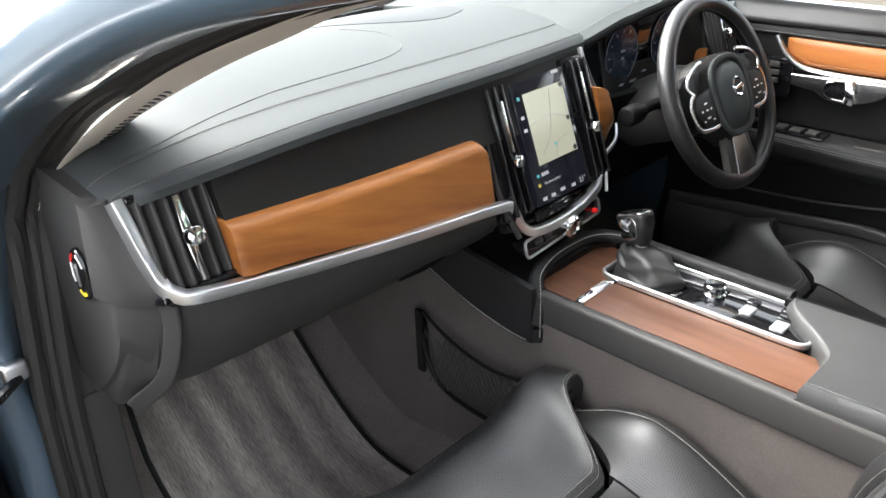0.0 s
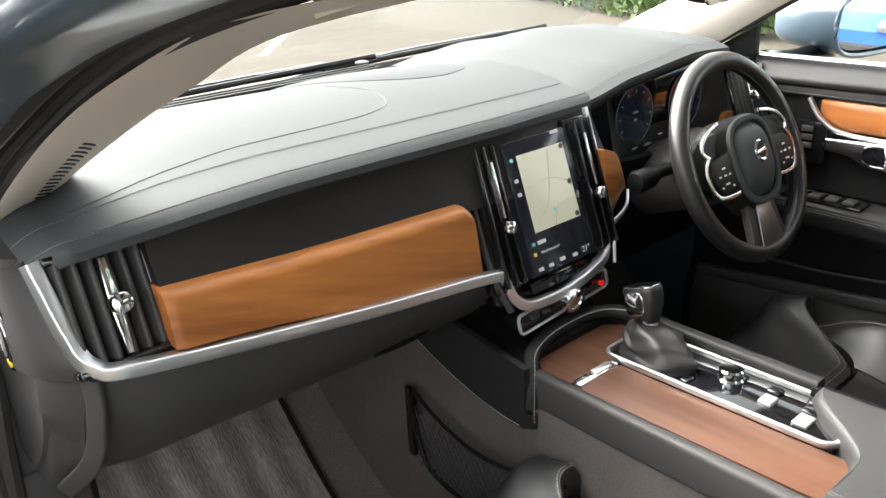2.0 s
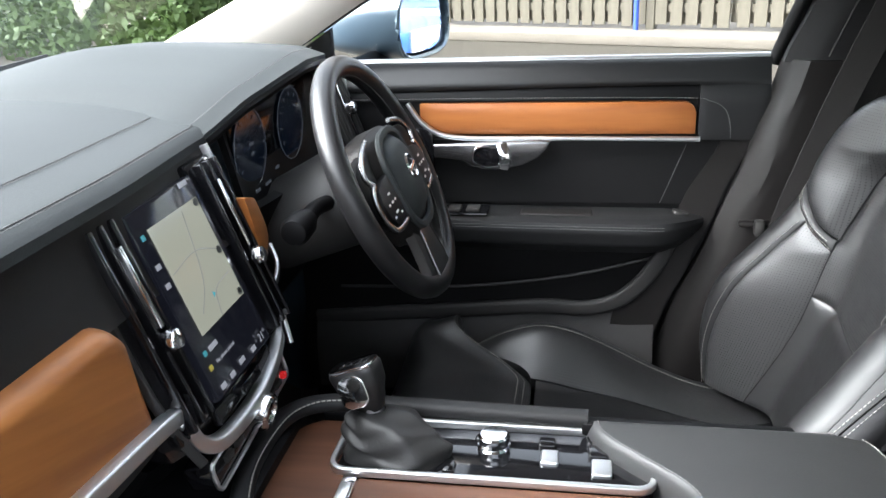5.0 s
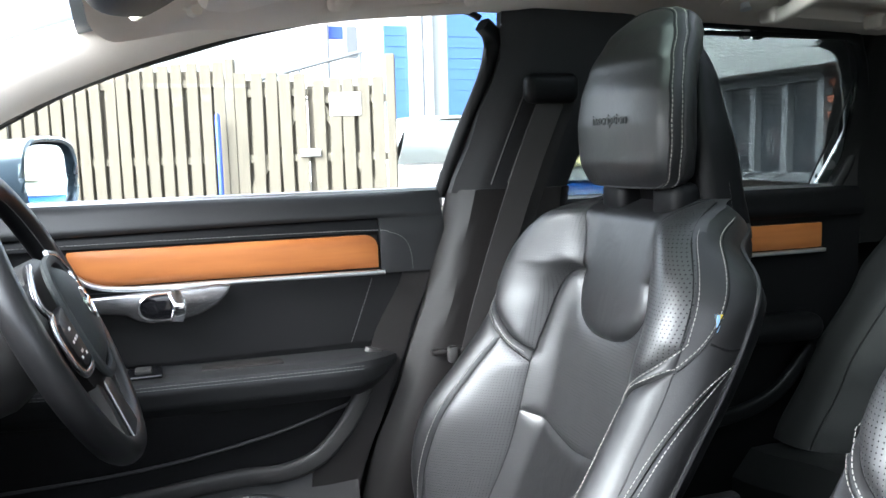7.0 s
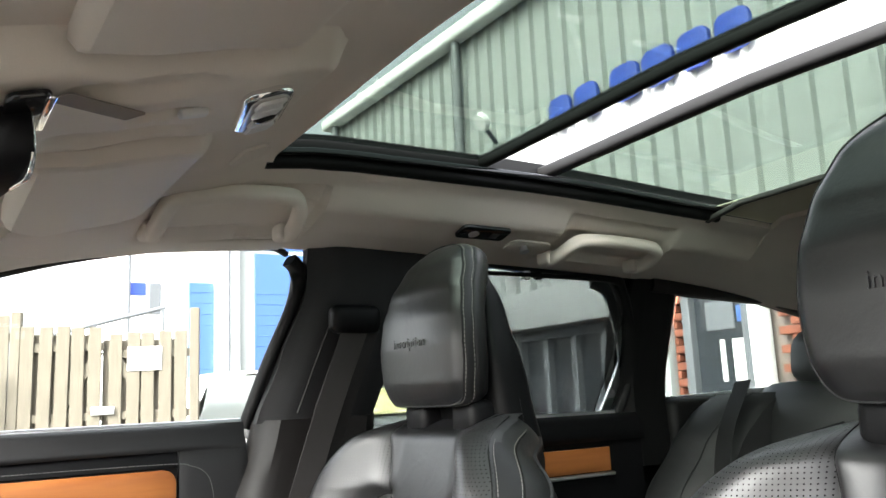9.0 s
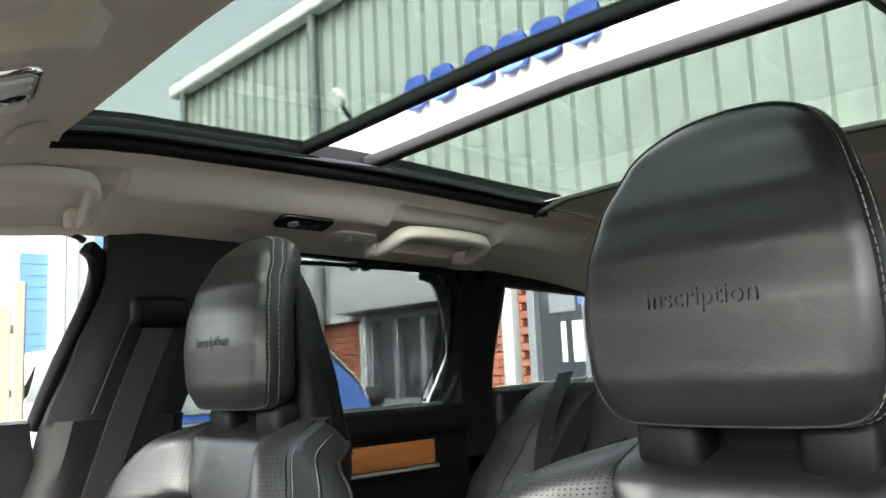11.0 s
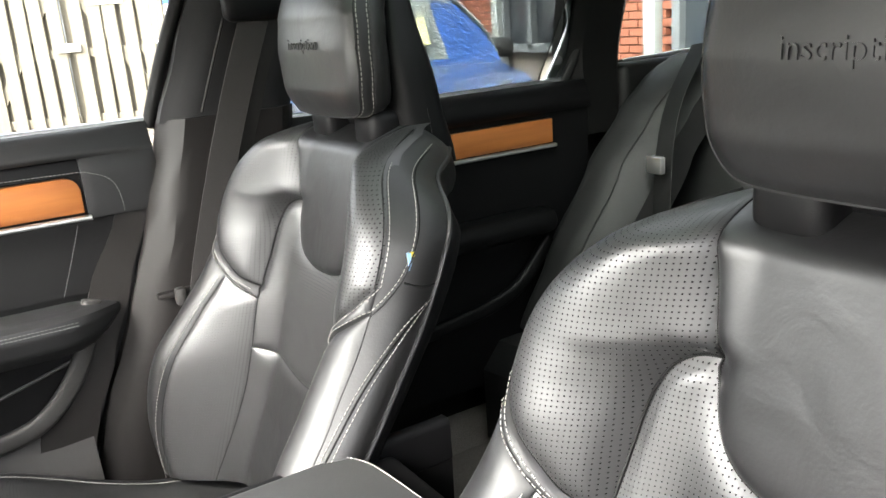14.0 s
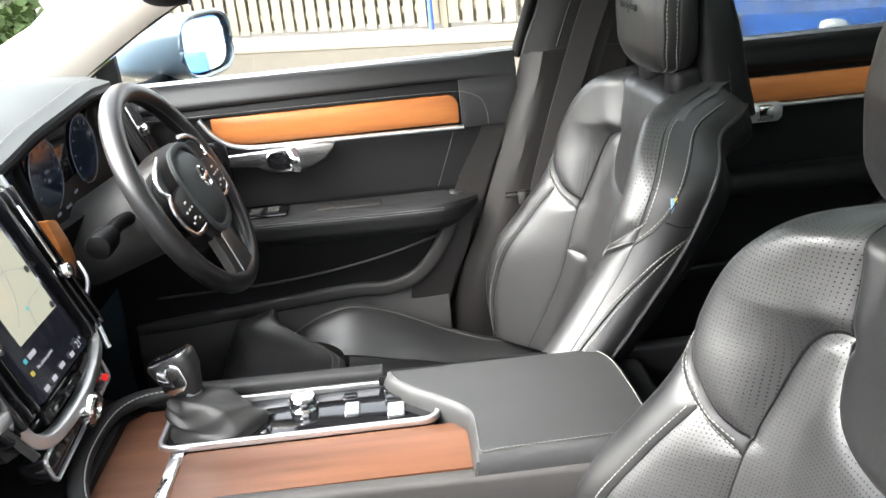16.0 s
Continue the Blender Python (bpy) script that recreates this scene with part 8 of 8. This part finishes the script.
for x in (0.38, 2.235, 7.05):
    p = thing("fence_post", "square timber fence post", "post", "fence posts")
    part("post_shaft", box((x - 0.05, -0.06, 0.05), (x + 0.05, 0.05, 2.2), 0.006, 1, FX), M_TIMBER, p)
bp = thing("bollard_post", "slim dark blue post in front of the fence", "post")
part("post_shaft", lathe([(0.03, 0.1), (0.03, 1.55), (0.015, 1.58)], 12, FX @ pose(2.36, 0.16, 0)), M_SIGNBLUE, bp)


# hedge and verge ahead and to the right
def leafy(name, label, cat, m, size, count, leaf=0.05):
    """A hedge or shrub of many small leaf blades over an uneven block."""
    bm = bmesh.new()
    rnd = random.Random(7)
    for _ in range(count):
        p = Vector((rnd.uniform(-0.5, 0.5), rnd.uniform(-0.5, 0.5), rnd.uniform(0, 1)))
        if rnd.random() < 0.75:
            ax = rnd.choice((0, 1, 2))
            if ax == 2:
                p.z = 1 - abs(rnd.gauss(0, 0.06))
            else:
                p[ax] = math.copysign(0.5 - abs(rnd.gauss(0, 0.03)), rnd.random() - 0.5)
        q = Vector((p.x * size[0], p.y * size[1], p.z * size[2] * (0.92 + 0.12 * noise.noise(Vector((p.x * size[0], p.y * 3, 0.0))))))
        a = Vector((rnd.gauss(0, 1), rnd.gauss(0, 1), rnd.gauss(0, 1))).normalized()
        b = a.orthogonal().normalized()
        k = leaf * rnd.uniform(0.6, 1.4)
        v = [bm.verts.new(m @ (q + a * k * u + b * k * w)) for u, w in ((-1, 0), (0, -0.5), (1, 0), (0, 0.5))]
        bm.faces.new(v)
    ob = part(name, bm, M_LEAF, None, "", smooth=False)
    return tagged(ob, label, cat, "", "stuff")


leafy("hedge", "clipped green hedge along the verge", "hedge", Matrix.Translation((9.2, 7.6, 0.05)) @ pose(0, 0, 0, 0, 0, 66), (7.5, 1.2, 1.1), 16000, 0.06)
leafy("shrub", "low leafy shrub by the drive", "shrub", Matrix.Translation((9.9, 3.9, 0.05)) @ pose(0, 0, 0, 0, 0, 68), (0.9, 0.7, 0.75), 2500, 0.05)
leafy("hedge", "distant green hedge at the edge of the yard", "hedge", Matrix.Translation((4, 26, 0.0)), (44, 2.0, 1.7), 14000, 0.16)
for x, y, r in ((6.6, 5.2, 0), (4.5, 9, 20), (1.5, 9.5, 20)):
    b = thing("parking_line", "faded white bay line on the tarmac", "bay line", "bay lines")
    part("paint", box((-0.05, -1.2, 0.0), (0.05, 1.2, 0.004), 0, 1, pose(x, y, 0.002, 0, 0, r - 60)), M_WHITE, b, smooth=False)

# ---- industrial unit that faces the car's flank: its front runs along x
WY = -5.25
unit = thing("industrial_unit", "industrial unit with ribbed cladding over red brick", "building")
part("wall_core", box((-1.8, WY - 6, 0), (11.6, WY - 0.12, 5.75), 0), M_MORTAR, unit, smooth=False)
ribs = bmesh.new()
x = -1.8
xs = []
while x < 11.6:
    xs += [(x, 0.0), (x + 0.22, 0.0), (x + 0.235, 0.06), (x + 0.265, 0.06)]
    x += 0.28
vs = [[ribs.verts.new((px, WY + d, z)) for z in (2.28 if px < 5.1 else 1.72, 5.75)] for px, d in xs]
for a, b in zip(vs, vs[1:]):
    ribs.faces.new((a[0], b[0], b[1], a[1]))
part("cladding", ribs, M_CLAD, unit, "pale ribbed metal cladding", smooth=False)
part("eaves_gutter", sweep([Vector((-2.0, WY + 0.14, 5.74)), Vector((11.7, WY + 0.14, 5.74))], rounded(0.22, 0.20, 0.05)), M_CLADW, unit)
part("roof", box((-2.0, WY - 6, 5.80), (11.7, WY + 0.05, 5.90), 0), M_GREYSTEEL, unit, smooth=False)
for px in (7.70, 11.4):
    part("downpipe", lathe([(0.06, 0.0), (0.06, 5.7)], 12, pose(px, WY + 0.14, 0)), M_GREYSTEEL, unit)
part("flashing", box((-1.8, WY - 0.05, 2.22), (5.1, WY + 0.07, 2.30), 0.01), M_CLADW, unit)
part("flashing", box((7.1, WY - 0.05, 1.68), (11.6, WY + 0.07, 1.73), 0.01), M_CLAD, unit)
# raised sign: plain blocks in the sign's colours
for k, (w, px) in enumerate(((0.34, 5.80), (0.34, 5.38), (0.38, 4.82), (0.38, 4.38), (0.36, 3.95), (0.36, 3.52))):
    part("sign_block", prism(rounded(w, 0.36, 0.10, 4), 0.06, Matrix.Translation((px, WY + 0.06, 4.07)) @ pose(0, 0, 0, 90, 0, 180), 0.01), M_SIGNBLUE, unit, "blue raised sign block")
cam_ = part("wall_lamp", tube([(7.05, WY + 0.05, 4.1), (6.85, WY + 0.4, 4.25)], 0.03, 6), M_DARKSTEEL, unit)
part("lamp_head", lathe([(0.10, 0), (0.12, 0.06), (0.04, 0.10)], 12, pose(6.82, WY + 0.45, 4.22, 60, 0, 0)), M_WHITE, cam_)


def opening(x0, x1, z0, z1, frame_mat, glazing, nmull, nm="window"):
    w = part(nm, box((x0, WY - 0.14, z0), (x1, WY - 0.06, z1), 0), glazing, unit, smooth=False)
    for px in [lerp(x0, x1, k / nmull) for k in range(nmull + 1)]:
        part("mullion", box((px - 0.045, WY - 0.08, z0), (px + 0.045, WY + 0.02, z1), 0.006, 1), frame_mat, w)
    for pz in (z0, z1):
        part("transom", box((x0, WY - 0.08, pz - 0.045), (x1, WY + 0.02, pz + 0.045), 0.006, 1), frame_mat, w)
    return w


opening(5.50, 6.88, 0.75, 1.70, M_GREYSTEEL, M_DARKGLASS, 3)
opening(8.35, 10.0, 0.85, 1.66, M_GREYSTEEL, M_DARKGLASS, 3)
opening(1.2, 2.2, 0.12, 2.1, M_GREYSTEEL, M_DARKGLASS, 2)
num = opening(3.78, 4.42, 0.10, 2.0, M_GREYSTEEL, M_DARKGLASS, 1, "entrance")
part("number_bar", box((4.07, WY - 0.055, 1.10), (4.12, WY - 0.045, 1.46), 0), M_WHITE, num, smooth=False)
part("number_bar", box((3.84, WY - 0.055, 1.10), (3.99, WY - 0.045, 1.46), 0), M_WHITE, num, smooth=False)
part("window_poster", box((3.95, WY - 0.058, 1.55), (4.25, WY - 0.05, 1.80), 0), M_GREYSTEEL, num, smooth=False)
part("window_poster", box((3.84, WY - 0.058, 1.60), (3.92, WY - 0.05, 1.74), 0), M_ROLLER, num, smooth=False)
part("canopy", box((5.05, WY - 0.05, 1.76), (7.20, WY + 0.30, 2.17), 0.02), M_CLAD, unit, "grey box canopy over the window")
part("canopy", box((8.30, WY - 0.05, 1.72), (10.2, WY + 0.34, 2.06), 0.02), M_DARKSTEEL, unit, "dark canopy")
part("white_jamb", box((3.58, WY - 0.05, 0), (3.73, WY + 0.06, 2.22), 0.01), M_CLADW, unit)
part("grey_jamb", box((4.60, WY - 0.05, 0), (4.74, WY + 0.08, 2.22), 0.01), M_CLAD, unit)
part("grey_jamb", box((6.88, WY - 0.05, 0), (7.0, WY + 0.08, 1.92), 0.01), M_CLAD, unit)

# brick courses that show between the openings
brick_mesh = mesh_of("brick", box((-0.107, -0.125, -0.0325), (0.107, -0.002, 0.0325), 0.004, 1), M_BRICK, smooth=False)
for x0, x1, z0, z1 in ((6.98, 8.32, 0.62, 1.68), (4.45, 5.46, 0.62, 2.20), (2.50, 3.57, 0.62, 2.20)):
    for row in range(int((z1 - z0) / 0.075)):
        px = x0 + 0.107 + (0.112 if row % 2 else 0.0)
        while px + 0.107 <= x1 + 0.01:
            o = new("brick", brick_mesh)
            o.parent = unit
            o.location = (px, WY - 0.02 + random.uniform(-0.002, 0.002), z0 + 0.0375 + 0.075 * row)
            px += 0.225

# ---- white unit beyond the gate
wu = thing("white_unit", "white clad unit with blue roller doors", "building")
WM2 = Matrix.Translation((26.5, -5.2, 0))
part("front_wall", box((0, -14, 0), (8, 0.34, 7.4), 0, 1, WM2), M_CLADW, wu, smooth=False)
part("roof_edge", box((-0.25, -14, 7.25), (8, 0.55, 7.5), 0.02, 1, WM2), M_GREYSTEEL, wu)
part("window", box((-0.04, -0.72, 4.15), (0.1, -0.36, 5.15), 0.01, 1, WM2), M_GREYSTEEL, wu)
part("wall_sign", box((-0.04, -0.25, 4.75), (0.05, 0.22, 5.15), 0.01, 1, WM2), M_SIGNBLUE, wu, "small blue wall sign")
for y1, ya, yb, top in ((-1.22, -1.60, -2.42, 5.2), (-3.26, -3.84, -6.2, 6.3)):
    part("bay", box((-0.06, yb - 0.05, 0), (0.1, y1, top + 0.12), 0.01, 1, WM2), M_CLAD, wu)
    door = part("roller_door", box((-0.10, yb, 0), (0.05, ya, top), 0.01, 1, WM2), M_ROLLER, wu, "blue roller door")
    for k in range(14):
        part("slat", box((-0.115, yb, 0.2 + 0.36 * k), (-0.095, ya, 0.22 + 0.36 * k), 0.004, 1, WM2), M_ROLLER, door)
part("white_column", box((-0.30, -3.24, 0), (0.05, -2.46, 6.8), 0.01, 1, WM2), M_CLADW, wu)
for y in (0.30, -2.84):
    part("downpipe", lathe([(0.06, 0), (0.06, 7.3)], 10, WM2 @ pose(-0.36 if y < 0 else -0.12, y, 0)), M_GREYSTEEL, wu)
low = thing("side_railing", "sloping metal handrail behind the gate", "railing")
part("rail_bar", sweep([Vector((16, -0.9, 2.4)), Vector((16, -3.5, 3.1))], circle(0.04, 8)), M_GREYSTEEL, low)
for yy, zz in ((-0.95, 2.4), (-2.2, 2.75), (-3.45, 3.1)):
    part("rail_post", lathe([(0.035, 0), (0.035, zz)], 8, pose(16, yy, 0)), M_GREYSTEEL, low)


# ---- parked cars
def parked_car(label, m, paint, length=4.0, width=1.72, height=1.46, sign=False):
    c = thing("parked_car", label, "car", "parked cars")
    L, W, Hh = length, width, height
    # side outline from the nose (x = 0) back
    roofz = Hh
    prof = [(0.0, 0.45), (0.02, 0.62), (0.12, 0.70), (0.55, 0.79), (1.05, 0.86), (L * 0.40, roofz * 0.93), (L * 0.47, roofz), (L * 0.72, roofz * 0.985), (L * 0.90, roofz * 0.86), (L * 0.975, 0.98), (L, 0.72), (L * 0.99, 0.42)]

    def body_f(s, t):
        k = s * (len(prof) - 1)
        i = min(int(k), len(prof) - 2)
        u = k - i
        u = u * u * (3 - 2 * u) * 0.4 + u * 0.6
        x = lerp(prof[i][0], prof[i + 1][0], u)
        z = lerp(prof[i][1], prof[i + 1][1], u)
        a = 2 * t - 1
        tuck = 0.20 * ramp01(0.98, roofz, z)
        nose = 0.16 * ramp01(0.6, 0.0, x) + 0.10 * ramp01(L - 0.4, L, x)
        w = W / 2 * (1 - tuck - nose)
        cx = 0.10 * a * a * ramp01(0.7, 0.0, x)
        return m @ Vector((x + cx, w * math.copysign(abs(a) ** 0.9, a), z - 0.04 * a ** 4 * ramp01(0.7, 1, z)))
    body = part("body", sheet(body_f, 44, 18, 0.02), paint, c)
    for sd in (-1, 1):
        def side_f(s, t):
            x = lerp(0.12, L - 0.06, s)
            top = table(((0.0, 0.62), (0.12, 0.70), (0.55, 0.77), (1.05, 0.84), (L * 0.97, 0.96), (L, 0.72)), x)
            return m @ Vector((x, sd * (W / 2 * (1 - 0.16 * ramp01(0.6, 0, x) - 0.1 * ramp01(L - 0.4, L, x)) - 0.03 * (1 - math.sin(math.pi * t))), lerp(0.24, top, t)))
        part("side_panel", sheet(side_f, 26, 8, 0.02), paint, body)
        def win_f(s, t):
            x0, x1 = lerp(1.15, L * 0.40, t), lerp(L * 0.95, L * 0.88, t)
            z = lerp(0.90, roofz * 0.93, t)
            return m @ Vector((lerp(x0, x1, s), sd * (W / 2 * (1 - 0.20 * ramp01(0.98, roofz, z)) + 0.012), z))
        part("side_window", sheet(win_f, 8, 4, 0.01), M_SKYGLASS, body)
        for wx in (0.78, L - 0.72):
            wh = part("wheel", lathe([(0.18, -0.09), (0.31, -0.10), (0.325, -0.05), (0.325, 0.05), (0.31, 0.10), (0.18, 0.09)], 24, m @ pose(wx, sd * (W / 2 - 0.08), 0.32, 90, 0, 0)), M_TYRE, c)
            part("wheel_rim", lathe([(0.03, 0.095), (0.20, 0.085), (0.21, 0.10)], 20, m @ pose(wx, sd * (W / 2 - 0.08), 0.32, 90 * sd * -1 + 180 * (0 if sd < 0 else 0), 0, 0)), M_CHROME, wh)
        part("headlight", sheet(lambda s, t: m @ Vector((lerp(0.02, 0.34, s) + 0.02, sd * lerp(0.42, 0.68, s) * W / 1.72, lerp(0.60, 0.74, t) + 0.05 * s)), 6, 4, 0.03), M_CHROME, body, "clear headlight")
    part("windscreen", sheet(lambda s, t: m @ Vector((lerp(1.08, L * 0.40, t) - 0.02 + 0.10 * (2 * s - 1) ** 2, lerp(-1, 1, s) * W / 2 * lerp(0.90, 0.76, t), lerp(0.875, roofz * 0.93, t) + 0.012)), 10, 6, 0.01), M_SKYGLASS, body, "windscreen with reflected sky put into its colour")
    part("grille", box((-0.03, -0.5, 0.36), (0.05, 0.5, 0.55), 0.03, 2, m), M_TYRE, body)
    part("badge", lathe([(0.055, 0), (0.06, 0.01), (0.03, 0.02)], 18, m @ pose(0.015, 0, 0.66, 0, -78, 0) @ Matrix.Diagonal((0.62, 1.1, 1, 1))), M_CHROME, body)
    for sd in (-1, 1):
        part("door_mirror", box((1.22, sd * (W / 2 + 0.16), 0.86), (1.40, sd * (W / 2 - 0.02), 0.99), 0.05, 3, m), M_TYRE, c)
    if sign:
        part("window_sign", sheet(lambda s, t: m @ Vector((1.14 + 0.16 * t, lerp(-0.40, 0.30, s), 0.985 + 0.17 * t)), 4, 3, 0.01), principled("pale yellow card", (0.75, 0.72, 0.35), 0.6), c, "pale yellow price card")
    return c


parked_car("bright blue hatchback parked nose towards the estate car", Matrix.Translation((3.05, -1.75, 0)) @ pose(0, 0, 0, 0, 0, -18), M_CARBLUE, 3.9, 1.7, 1.36, sign=True)
parked_car("white car parked beyond the gate", Matrix.Translation((13.3, -6.45, 0)) @ pose(0, 0, 0, 0, 0, 108), M_CARWHITE, 4.4, 1.85, 1.66)
parked_car("dark car far off beside the fence", Matrix.Translation((15.5, 3.2, 0)) @ pose(0, 0, 0, 0, 0, 10), principled("dark red car paint", (0.12, 0.02, 0.03), 0.3, coat=0.8), 4.2, 1.75, 1.5)
parked_car("white van-like car parked ahead of the bonnet", Matrix.Translation((-2.6, 7.0, 0)) @ pose(0, 0, 0, 0, 0, 100), M_CARWHITE, 4.3, 1.8, 1.6)
